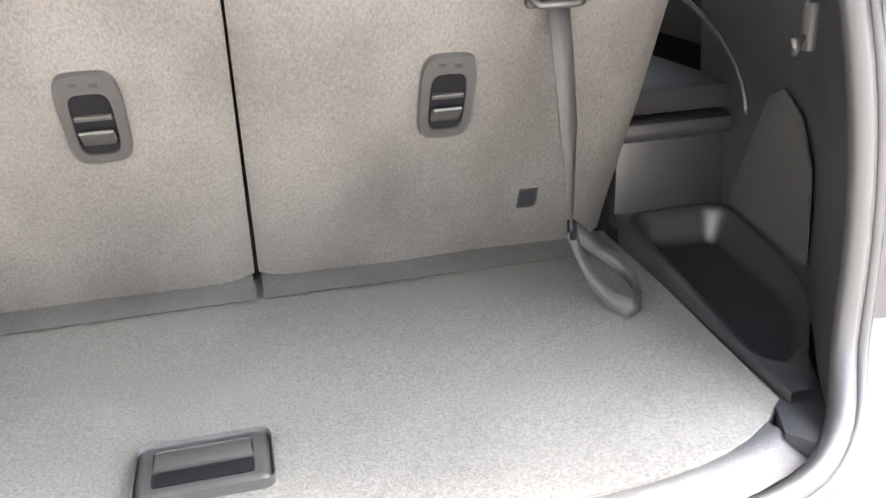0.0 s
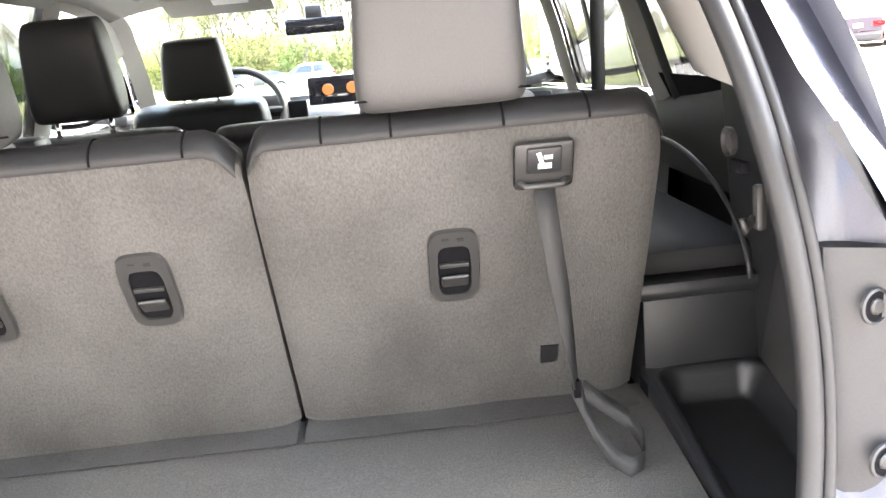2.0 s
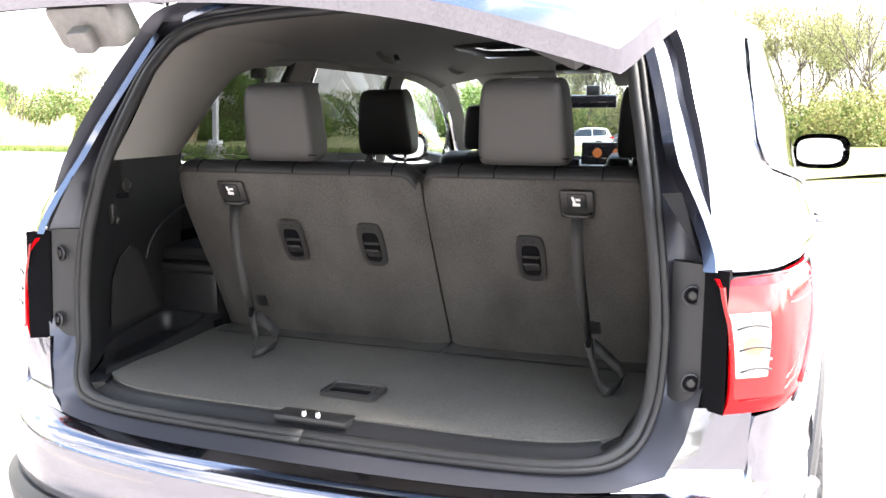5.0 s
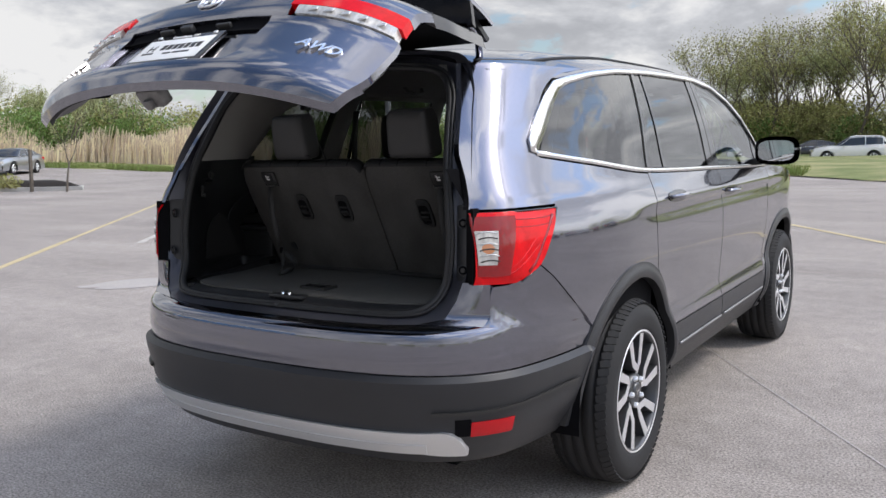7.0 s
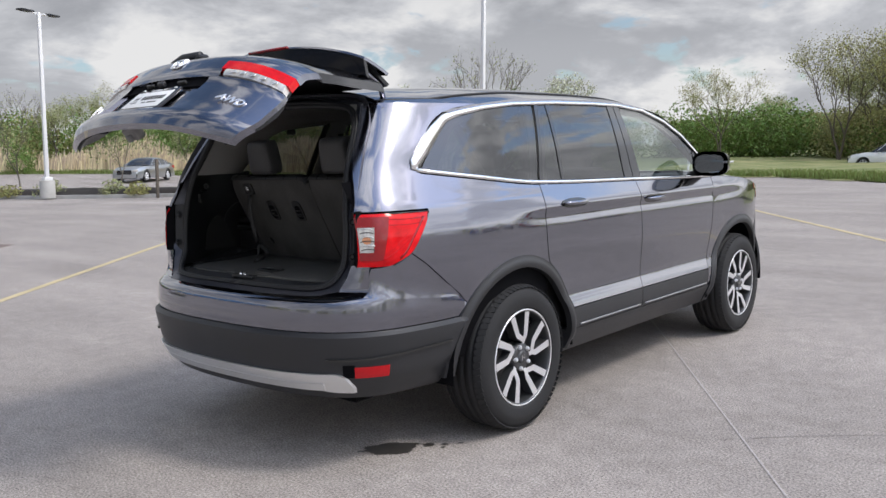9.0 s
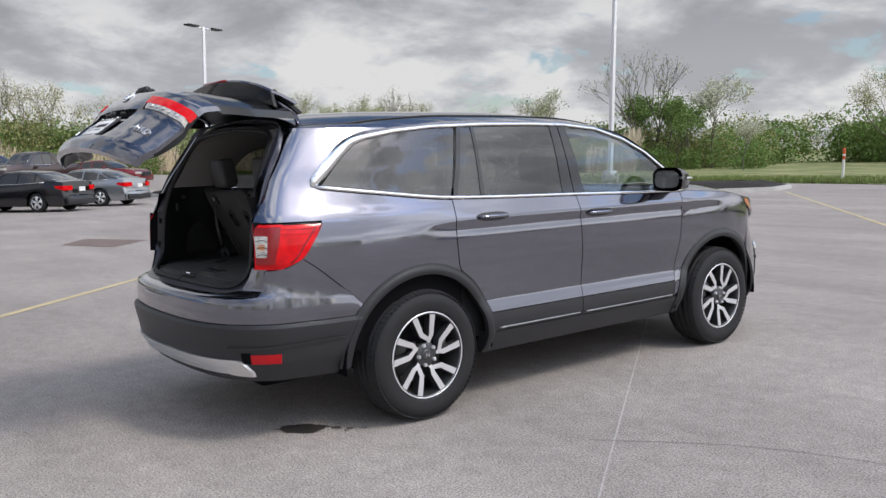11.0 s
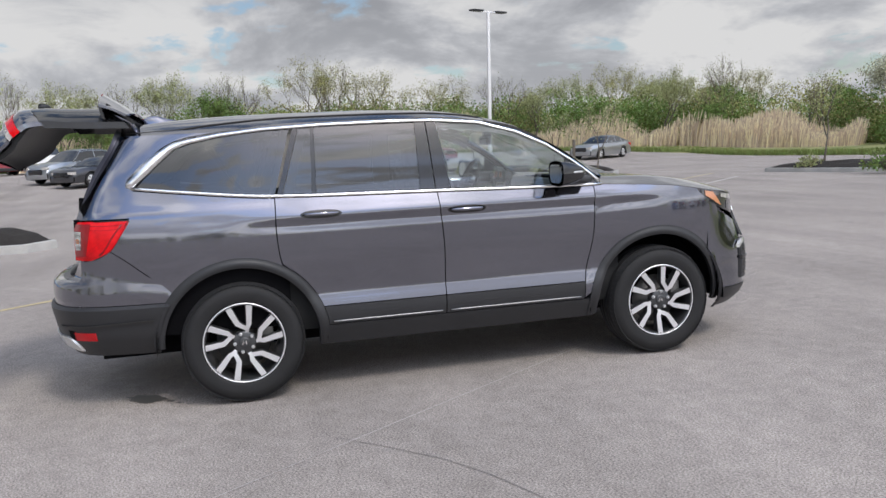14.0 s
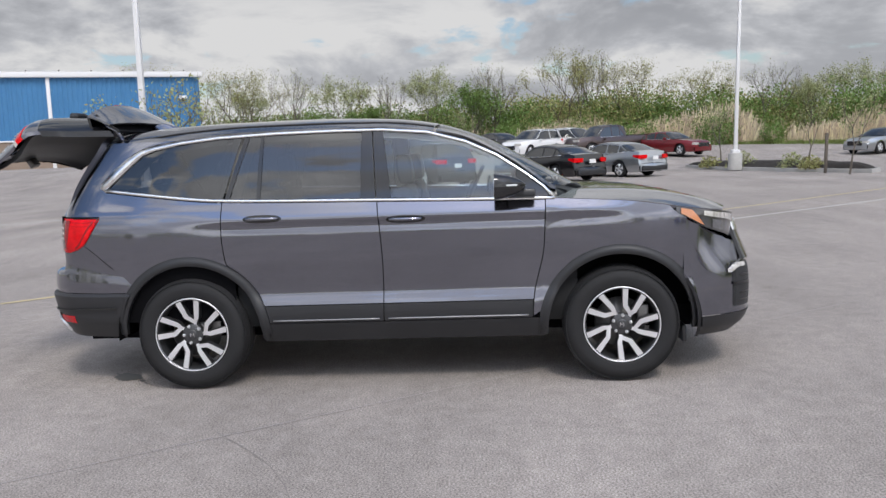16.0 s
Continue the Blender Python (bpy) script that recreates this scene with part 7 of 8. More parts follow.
SHAPES = {
    "sedan": dict(L=4.85, W=0.92, wb=2.80, ro=1.05, r=0.335,
                  body=[(-1.08, 0.55), (-1.05, 0.90), (-0.98, 1.02), (-0.6, 1.06), (0, 1.03), (0.9, 0.98), (1.9, 0.96), (2.6, 0.94), (3.2, 0.88), (3.6, 0.78), (3.76, 0.62)],
                  cabin=[(-0.72, 1.04, 1.05), (-0.35, 1.02, 1.20), (0.10, 1.0, 1.36), (0.55, 0.98, 1.43), (1.0, 0.97, 1.45), (1.4, 0.96, 1.42), (1.8, 0.95, 1.28), (2.3, 0.94, 1.0)]),
    "suv": dict(L=4.75, W=0.93, wb=2.72, ro=0.98, r=0.36,
                body=[(-0.98, 0.60), (-0.96, 1.02), (-0.90, 1.13), (0, 1.12), (0.9, 1.08), (1.9, 1.06), (2.4, 1.07), (3.0, 1.0), (3.5, 0.88), (3.64, 0.66)],
                cabin=[(-0.92, 1.10, 1.13), (-0.78, 1.09, 1.42), (-0.55, 1.08, 1.64), (0.0, 1.07, 1.70), (0.8, 1.06, 1.71), (1.35, 1.05, 1.66), (1.8, 1.04, 1.42), (2.3, 1.03, 1.10)]),
    "pickup": dict(L=5.6, W=0.98, wb=3.45, ro=1.15, r=0.40,
                   body=[(-1.15, 0.65), (-1.14, 1.15), (-1.0, 1.20), (0.9, 1.20), (1.2, 1.20), (2.4, 1.18), (3.3, 1.20), (4.0, 1.16), (4.3, 1.05), (4.42, 0.75)],
                   cabin=[(0.95, 1.16, 1.19), (1.05, 1.16, 1.76), (1.4, 1.15, 1.88), (2.0, 1.15, 1.90), (2.5, 1.14, 1.82), (2.85, 1.14, 1.52), (3.15, 1.13, 1.19)]),
    "van": dict(L=5.5, W=0.98, wb=3.4, ro=1.15, r=0.37,
                body=[(-1.17, 0.55), (-1.15, 1.15), (-1.12, 1.22), (1.0, 1.22), (2.4, 1.20), (3.2, 1.18), (3.7, 1.05), (4.2, 0.92), (4.32, 0.66)],
                cabin=[(-1.13, 1.20, 1.22), (-1.08, 1.20, 1.86), (-0.9, 1.19, 2.02), (0.5, 1.19, 2.06), (1.8, 1.18, 2.05), (2.4, 1.17, 1.92), (2.9, 1.16, 1.56), (3.4, 1.15, 1.20)]),
}


def vehicle(kind, paint, m, label, glass_from=0):
    """A parked vehicle; y ahead, origin on the ground below the rear axle."""
    S = SHAPES[kind]
    W, r = S["W"], S["r"]
    car = empty("parked_" + ("car" if kind == "sedan" else kind))
    tagged(car, label, "van" if kind == "van" else "pickup" if kind == "pickup" else "car", "vehicles parked on the lot")
    car.matrix_world = m
    y0, y1 = S["body"][0][0], S["body"][-1][0]

    def taper(y):
        return W * (1 - 0.16 * ease(0.55, 1.0, (y - 1.4) / (y1 - 1.4)) ** 1.5 - 0.10 * ease(0.6, 1.0, (1.2 - y) / (1.2 - y0)))

    top = pc(*S["body"])
    bm = bmesh.new()
    ys = sorted(set([round(v, 3) for v in np.linspace(y0, y1, 30)]))
    arches = (0.0, S["wb"])
    # side walls with round wheel openings, then the deck above
    for sg in (1, -1):
        def wall(u, v):
            y = lerp(y0, y1, u)
            lo = 0.22
            for cy in arches:
                d = abs(y - cy)
                if d < r + 0.07:
                    lo = max(lo, r + math.sqrt((r + 0.07) ** 2 - d * d))
            hi = top(y)
            z = lerp(min(lo, hi - 0.02), hi, v)
            bulge = 0.05 * math.sin(math.pi * min(max((z - 0.2) / (hi - 0.2), 0), 1)) - 0.05 * ease(0.75, 1, (z - 0.2) / max(hi - 0.2, 0.1))
            return Vector((sg * (taper(y) - 0.05 + bulge), y, z))
        grid(bm, wall, 64, 8, flip=sg < 0)
    grid(bm, lambda u, v: Vector(((2 * u - 1) * (taper(lerp(y0, y1, v)) - 0.10), lerp(y0, y1, v), top(lerp(y0, y1, v)) + 0.03 * (1 - (2 * u - 1) ** 2))), 8, 40)
    for yy, s in ((y0, -1), (y1, 1)):
        grid(bm, lambda u, v: Vector(((2 * u - 1) * (taper(yy) - 0.06), yy + s * 0.10 * (1 - (2 * u - 1) ** 2) * (0.4 + 0.6 * math.sin(math.pi * v)), lerp(0.24, top(yy) if s < 0 else top(yy), v))), 10, 8, flip=s > 0)
    bmesh.ops.remove_doubles(bm, verts=bm.verts, dist=0.001)
    part("body", bm, paint, car)
    part("underside", new_box((0, (y0 + y1) / 2, 0.33), (W * 1.5, (y1 - y0) * 0.9, 0.25)), INNER_BLACK, car)
    # cabin: glass body with painted roof and pillars
    cab = S["cabin"]
    zb, zt = pc(*[(c[0], c[1]) for c in cab]), pc(*[(c[0], c[2]) for c in cab])
    c0, c1 = cab[0][0], cab[-1][0]
    hmax = max(c[2] for c in cab)

    def shell(s, y, out=0.0):
        b, t = zb(y), zt(y)
        wb_, wt = taper(y) - 0.09, taper(y) - 0.09 - 0.20 * (t - b) / (hmax - 1.0) * 0.9
        a = abs(s)
        if a > 0.5:
            k = (1 - a) / 0.5
            x, z = lerp(wb_, wt, k), lerp(b, t - 0.05 * (t > b + 0.1), k)
        else:
            k = a / 0.5
            x, z = wt * k, t - 0.05 * (t > b + 0.1) * k ** 3
        return Vector((math.copysign(x + out * (a > 0.5), s), y, z + out))

    bm = bmesh.new()
    grid(bm, lambda u, v: shell(2 * u - 1, lerp(c0, c1, v)), 24, 40)
    gl = part("window_glass", bm, DARK_GLASS, car, "dark window glass")
    roof0 = next(c[0] for c in cab if c[2] > hmax - 0.12)
    roof1 = [c[0] for c in cab if c[2] > hmax - 0.12][-1]
    bm = bmesh.new()
    grid(bm, lambda u, v: shell((2 * u - 1) * 0.56, lerp(roof0 - 0.05, roof1 + 0.05, v), 0.012), 12, 16)
    rim(bm, (0, 0, -0.01))
    part("roof", bm, paint, car)
    for sg in (1, -1):
        for a, b, w in ((c0 + 0.05, roof0, 0.10 if kind == "sedan" else 0.2), (c1 - 0.05, roof1, 0.06), (lerp(roof0, roof1, 0.55), lerp(roof0, roof1, 0.55), 0.05), (lerp(roof0, roof1, 0.0) + 0.02, roof0, 0.05)):
            bm = bmesh.new()
            grid(bm, lambda u, v: shell(sg * lerp(0.98, 0.50, v), lerp(a, b, v) + (u - 0.5) * w, 0.010), 2, 8, flip=sg < 0)
            rim(bm, (-sg * 0.012, 0, 0))
            part("pillar", bm, paint, car)
        bm = bmesh.new()
        tube(bm, [Vector((sg * (taper(y) - 0.07), y, zb(y) + 0.01)) for y in np.linspace(c0 + 0.4, c1 - 0.3, 10)], 0.012, 5)
        part("window_trim", bm, CHROME, car)
        bm = bmesh.new()
        box(bm, (sg * (W + 0.06), c1 - 0.55, 1.02), (0.20, 0.10, 0.13), bevel=0.03)
        part("door_mirror", bm, paint, car)
        zl = top(y0 + 0.05) - 0.13
        bm = bmesh.new()
        grid(bm, lambda u, v: Vector((sg * lerp(taper(y0) * 0.55, taper(y0 + 0.05) - 0.02, u), y0 - 0.075 + 0.12 * u ** 3, zl + lerp(-0.08, 0.08, v))), 8, 3, flip=sg > 0)
        rim(bm, (0, 0.04, 0))
        part("tail_lamp", bm, RED_LENS, car, "red tail lamp")
        bm = bmesh.new()
        grid(bm, lambda u, v: Vector((sg * (taper(y0 + 0.02 + 0.30 * u) + 0.008), y0 + 0.02 + 0.30 * u, zl + lerp(-0.08 + 0.09 * u, 0.08, v))), 6, 3, flip=sg < 0)
        rim(bm, (-sg * 0.03, 0, 0))
        part("tail_lamp_side", bm, RED_LENS, car)
        zf = top(y1 - 0.2) - 0.12
        bm = bmesh.new()
        grid(bm, lambda u, v: Vector((sg * lerp(taper(y1) * 0.55, taper(y1 - 0.05), u), y1 + 0.085 - 0.16 * u ** 2, zf + lerp(-0.07, 0.06, v))), 8, 3, flip=sg < 0)
        rim(bm, (0, -0.05, 0))
        part("head_lamp", bm, CLEAR_LENS, car, "clear head lamp")
    part("rear_plate", new_box((0, y0 - 0.11, 0.78 if kind == "sedan" else 0.82), (0.30, 0.02, 0.15)), PLATE_WHITE, car)
    part("rear_valance", new_box((0, y0 - 0.05, 0.36), (W * 1.55, 0.10, 0.20), bevel=0.04), CLADDING, car)
    part("front_grille", new_box((0, y1 + 0.075, 0.60), (W * 1.0, 0.05, 0.26), bevel=0.03), GLOSS_BLACK, car)
    for cy in arches:
        for sg in (1, -1):
            w = empty("wheel")
            w.parent = car
            bm = bmesh.new()
            lathe(bm, [(-0.10, r * 0.66), (-0.11, r * 0.85), (-0.08, r), (0.08, r), (0.11, r * 0.85), (0.10, r * 0.66), (0.05, r * 0.62)], 32)
            bmesh.ops.translate(bm, vec=(sg * (W - 0.14), cy, r), verts=bm.verts)
            part("tyre", bm, RUBBER, w)
            bm = bmesh.new()
            for k in range(5):
                a = 2 * math.pi * k / 5 + 0.3
                for d in (-0.16, 0.16):
                    tube(bm, [(sg * (W - 0.05), cy + 0.03 * math.cos(a), r + 0.03 * math.sin(a)), (sg * (W - 0.045), cy + r * 0.64 * math.cos(a + d), r + r * 0.64 * math.sin(a + d))], [0.03, 0.022], 5)
            part("spokes", bm, ALLOY, w)
            bm = bmesh.new()
            lathe(bm, [(0.0, r * 0.66), (0.0, 0.0)], 24)
            bmesh.ops.translate(bm, vec=(sg * (W - 0.12), cy, r), verts=bm.verts)
            part("rim_barrel", bm, ALLOY_DARK, w)
            bm = bmesh.new()
            ring = [(sg * (W - 0.045), cy + r * 0.655 * math.cos(a), r + r * 0.655 * math.sin(a)) for a in np.linspace(0, 2 * math.pi, 25)]
            tube(bm, ring, 0.012, 5, caps=False)
            part("rim_edge", bm, ALLOY, w)
    if kind == "pickup":
        part("bed_well", new_box((0, -0.1, 1.19), (1.5, 1.9, 0.10)), INNER_BLACK, car)
    return car


DARK_GLASS = material("dark_car_glass", (0.02, 0.022, 0.025), 0.05, coat=1.0)
BLACK_CAR = car_paint("black_car_paint", (0.012, 0.012, 0.014))
SILVER_CAR = car_paint("silver_car_paint", (0.42, 0.44, 0.46), 0.8)
RED_CAR = car_paint("dark_red_car_paint", (0.22, 0.012, 0.018))
WHITE_CAR = car_paint("white_car_paint", (0.78, 0.78, 0.78), 0.0)
DARK_CAR = car_paint("dark_grey_car_paint", (0.055, 0.055, 0.062))
BLUE_CAR = car_paint("blue_car_paint", (0.03, 0.12, 0.42))
MAROON = car_paint("brown_black_car_paint", (0.05, 0.028, 0.026))


def facing(x, y, hx, hy, kind):
    """Stands a vehicle with its middle at x, y, heading along hx, hy."""
    S = SHAPES[kind]
    mid = (S["body"][0][0] + S["body"][-1][0]) / 2
    a = math.atan2(-hx, hy)
    return Matrix.Translation((x, y, rise(x, y))) @ Matrix.Rotation(a, 4, "Z") @ Matrix.Translation((0, -mid, 0))


for kind, paint, x, y, hx, hy, label in (
    ("suv", BLACK_CAR, -27.6, -0.6, -0.86, -0.50, "black SUV parked on the lot"),
    ("sedan", BLACK_CAR, -28.6, 4.2, -0.80, -0.60, "black sedan with red tail lamps parked on the lot"),
    ("sedan", SILVER_CAR, -30.9, 7.0, -0.80, -0.60, "silver sedan with red tail lamps parked on the lot"),
    ("sedan", RED_CAR, -46.2, 12.6, 0.80, 0.60, "dark red sedan parked on the lot"),
    ("pickup", MAROON, -47.0, 9.0, 0.45, -0.89, "dark brown pickup truck parked on the lot"),
    ("suv", WHITE_CAR, -47.5, 4.3, 0.78, -0.62, "white SUV parked on the lot"),
    ("suv", WHITE_CAR, -49.0, 7.2, 0.75, 0.66, "white SUV parked on the lot"),
    ("sedan", DARK_CAR, -50.5, 2.4, 0.80, 0.60, "dark grey sedan parked on the lot"),
    ("suv", SILVER_CAR, -42.5, -7.2, 0.78, -0.62, "silver SUV parked on the lot"),
    ("sedan", DARK_CAR, -40.0, -5.6, 0.80, -0.60, "dark grey sedan parked on the lot"),
    ("suv", SILVER_CAR, -41.4, -3.4, 0.80, -0.60, "silver SUV parked on the lot"),
    ("suv", DARK_CAR, -40.6, -1.4, 0.80, -0.60, "dark grey SUV parked on the lot"),
    ("van", WHITE_CAR, -34.6, -10.9, -0.85, -0.53, "white panel van with two rear windows"),
    ("suv", RED_CAR, -52.0, -13.2, -0.80, -0.60, "dark red SUV parked on the lot"),
    ("suv", WHITE_CAR, -52.6, -11.0, -0.80, -0.60, "white SUV parked on the lot"),
    ("sedan", SILVER_CAR, -44.6, 24.3, 0.55, -0.84, "silver sedan parked at the grass edge"),
    ("suv", WHITE_CAR, -5.6, 58.0, -0.98, -0.20, "white SUV parked beyond the grass"),
    ("suv", WHITE_CAR, -11.6, 60.5, -0.98, -0.20, "white SUV parked beyond the grass"),
    ("sedan", DARK_CAR, -9.0, 64.0, -0.98, -0.20, "dark grey sedan parked beyond the grass"),
    ("sedan", RED_CAR, 20.9, 28.2, 0.62, 0.78, "red sedan parked in a row"),
    ("sedan", WHITE_CAR, 23.1, 26.4, 0.62, 0.78, "white sedan parked in a row"),
    ("sedan", MAROON, 25.3, 24.6, 0.62, 0.78, "dark red sedan parked in a row"),
    ("pickup", BLUE_CAR, 27.6, 22.8, 0.62, 0.78, "blue pickup truck parked in a row"),
    ("sedan", MAROON, 18.4, 30.0, 0.62, 0.78, "dark red sedan parked in a row"),
    ("suv", DARK_CAR, -0.4, 60.0, -0.98, -0.20, "dark grey SUV parked beyond the grass"),
):
    vehicle(kind, paint, facing(x, y, hx, hy, kind), label)


# == plants ==
LEAF_PALE = foliage("pale_spring_leaves", (0.36, 0.38, 0.18))
LEAF_GREEN = foliage("fresh_green_leaves", (0.165, 0.245, 0.062), 0.45)
LEAF_OLIVE = foliage("olive_bud_leaves", (0.34, 0.33, 0.13), 0.4)
LEAF_BLOSSOM = foliage("whitish_blossom", (0.55, 0.55, 0.42))
REED = foliage("dry_reed", (0.72, 0.60, 0.44), 0.3)
GRASS_BLADE = foliage("grass_blades", (0.175, 0.225, 0.060))


def leaves(bm, spots, size, rng):
    """A small bent leaf or bud clump at each spot."""
    for p in spots:
        a = Vector((rng.gauss(0, 1), rng.gauss(0, 1), rng.gauss(0, 1))).normalized()
        b = a.orthogonal().normalized()
        c = a.cross(b)
        s = size * rng.uniform(0.6, 1.4)
        t = rng.uniform(0, 6.28)
        u, v = (b * math.cos(t) + c * math.sin(t)) * s, (c * math.cos(t) - b * math.sin(t)) * s * 0.6
        q = [bm.verts.new(x) for x in (p - u, p + v, p + u, p - v)]
        bm.faces.new(q)


def tree(seed, h, spread, leaf, count, size, depth=4, stems=1, label=""):
    """Trunk and limbs that fork, with leaves round the twigs."""
    rng = random.Random(seed)
    t = empty("tree")
    tagged(t, label, "tree", "trees beyond the lot")
    wood, tips = bmesh.new(), []

    def limb(p, d, length, r, level):
        pts, q = [p], p.copy()
        for k in range(3):
            d = (d + Vector((rng.gauss(0, 0.13), rng.gauss(0, 0.13), 0.06 + rng.gauss(0, 0.06)))).normalized()
            q = q + d * length / 3
            pts.append(q.copy())
            if level >= 1:
                tips.append(q.copy())
        tube(wood, pts, [r, r * 0.85, r * 0.72, r * 0.6], 6 if level < 2 else 4, caps=False)
        if level < depth:
            for k in range(rng.choice((2, 3, 3))):
                a = rng.uniform(0, 6.28)
                side = Vector((math.cos(a), math.sin(a), rng.uniform(-0.1, 0.5)))
                limb(pts[-1 if k < 2 else 2], (d * 0.9 + side * spread).normalized(), length * rng.uniform(0.62, 0.82), r * 0.58, level + 1)

    for s in range(stems):
        a = 6.28 * s / max(stems, 1)
        lean = Vector((math.cos(a), math.sin(a), 0)) * (0.18 if stems > 1 else 0.03)
        limb(Vector((0, 0, -0.1)) + lean * 0.6, (Vector((0, 0, 1)) + lean).normalized(), h * 0.34, h * 0.011 + 0.015, 0)
    part("trunk", wood, BARK, t)
    if count:
        crown = bmesh.new()
        spots = []
        for k in range(count):
            p = rng.choice(tips)
            spots.append(p + Vector((rng.gauss(0, 1), rng.gauss(0, 1), rng.gauss(0, 0.8))) * h * 0.035)
        leaves(crown, spots, size, rng)
        part("crown", crown, leaf, t, smooth=False)
    return t


def place_tree(base, x, y, s, turn, label=""):
    t = copy_thing(base, Matrix.Translation((x, y, rise(x, y) + 0.1)) @ Matrix.Rotation(turn, 4, "Z") @ Matrix.Scale(s * (0.84 if x < -40 else 1.0), 4))
    if label:
        tagged(t, label)
    return t


BARE = [tree(k, 10, 0.42, LEAF_PALE, 700, 0.07, 5, 2, "tall bare-branched tree with few buds") for k in (1, 2)]
AIRY = [tree(k, 10, 0.55, LEAF_OLIVE, 6000, 0.062, 5, 2, "airy tree with olive spring buds") for k in (3, 4)]
PALE = [tree(k, 8, 0.65, LEAF_PALE, 6500, 0.062, 5, 2, "tree with pale green spring leaves") for k in (5, 6)]
WHITE = [tree(k, 7, 0.7, LEAF_BLOSSOM, 3000, 0.08, 5, 1, "tree with whitish spring blossom") for k in (7,)]
GREEN = [tree(k, 7, 0.75, LEAF_GREEN, 9000, 0.085, 5, 3, "bushy fresh green tree") for k in (8, 9)]
SAPLING = [tree(k, 3.4, 0.5, LEAF_PALE, 420, 0.042, 4, 1, "young staked tree with small leaves") for k in (10,)]
KINDS = {"b": BARE, "a": AIRY, "p": PALE, "w": WHITE, "g": GREEN, "s": SAPLING}
RNG = random.Random(5)
for kinds, x, y, s in (
    ("b", -37.0, 50.5, 1.10), ("w", -33.0, 52.5, 1.05), ("w", -42.0, 45.0, 1.15), ("b", -46.5, 42.0, 0.75), ("p", -52.0, 33.5, 0.90),
    ("g", -38.0, 52.0, 0.95), ("g", -33.5, 49.0, 0.85), ("p", -66.0, 40.0, 0.95), ("b", -62.0, 9.0, 1.05), ("a", -60.5, 7.0, 0.90), ("a", -61.5, 12.5, 0.85),
    ("b", -62.0, 1.5, 0.95), ("g", -60.5, 0.0, 0.95), ("p", -63.0, -3.0, 1.10), ("b", -62.0, -6.5, 0.85), ("p", -61.0, -10.5, 1.0), ("g", -60.0, -8.0, 0.7),
    ("b", -62.5, -14.0, 1.0), ("a", -64.0, -19.0, 0.95), ("p", -67.0, -20.0, 1.0), ("b", -58.0, 22.0, 0.80), ("a", -59.0, 18.0, 0.70), ("p", -62.0, 30.0, 0.95),
    ("g", -56.0, 29.5, 0.65), ("b", -70.0, 36.0, 0.8), ("a", -86.0, -36.0, 1.25), ("g", -84.0, -48.0, 1.2), ("a", -24.0, 62.0, 0.75), ("p", -30.0, 90.0, 0.9), ("p", -20.0, 96.0, 0.9),
    ("w", -27.5, 48.0, 0.55), ("b", -52.0, 38.0, 0.7), ("p", -58.0, 25.0, 0.75), ("g", -50.0, 36.0, 0.6), ("g", -60.0, 15.0, 0.6)):
    place_tree(KINDS[kinds][RNG.randrange(len(KINDS[kinds]))], x, y, s * (0.82 if kinds == "b" else 0.92), RNG.uniform(0, 6.28))
# tall stand north of the lot
for k in range(24):
    x = lerp(-17.0, 9.0, k / 23) + RNG.uniform(-0.8, 0.8)
    kind = ("a", "p", "b", "p", "a", "b")[k % 6]
    place_tree(KINDS[kind][RNG.randrange(2)], x, 66 + RNG.uniform(-4, 6) - 0.25 * x, RNG.uniform(0.98, 1.28) * (0.95 if x < -12 else 1.0), RNG.uniform(0, 6.28))
for x, y, s in ((-16.3, -6.5, 0.95), (-13.9, -7.0, 0.85), (-10.6, -4.6, 0.9), (-19.4, 20.8, 1.0), (-24.8, 14.6, 0.85), (-31.2, 15.4, 0.8), (-34.5, 12.6, 0.95), (-45.0, 0.5, 1.0), (-37.5, -12.5, 1.1)):
    place_tree(SAPLING[0], x, y, s, RNG.uniform(0, 6.28))
for group in KINDS.values():
    for base in group:
        base.matrix_world = Matrix.Translation((RNG.uniform(-96, -74), RNG.uniform(45, 100), 0.8)) @ Matrix.Scale(0.9, 4)


def shrub(x, y, r, mat, label):
    rng = random.Random(int(x * 31 + y * 7))
    sh = empty("shrub", Matrix.Translation((x, y, rise(x, y) + 0.12)))
    tagged(sh, label, "shrub")
    bm = bmesh.new()
    for k in range(9):
        a = 6.28 * k / 9
        tube(bm, [(0, 0, 0), (0.5 * r * math.cos(a), 0.5 * r * math.sin(a), r * 0.8)], [0.015, 0.006], 4)
    part("stems", bm, BARK, sh)
    bm = bmesh.new()
    spots = []
    for k in range(420):
        d = Vector((rng.gauss(0, 1), rng.gauss(0, 1), abs(rng.gauss(0, 1)))).normalized() * r * rng.uniform(0.45, 1.0)
        spots.append(d)
    leaves(bm, spots, 0.055, rng)
    part("leaves", bm, mat, sh, smooth=False)


for x, y, r, mat in ((-15.6, 19.9, 0.75, LEAF_GREEN), (-14.9, 20.6, 0.75, LEAF_GREEN), (-29.5, 14.2, 0.7, LEAF_PALE), (-32.6, 13.0, 0.75, LEAF_PALE), (-28.0, 14.4, 0.55, LEAF_OLIVE), (-34.2, 12.0, 0.55, LEAF_OLIVE),
                     (-19.2, 20.0, 0.5, LEAF_PALE), (-12.0, -5.4, 0.5, LEAF_PALE), (-17.5, -8.2, 0.6, LEAF_PALE)):
    shrub(x, y, r, mat, "low leafy shrub in the mulch")


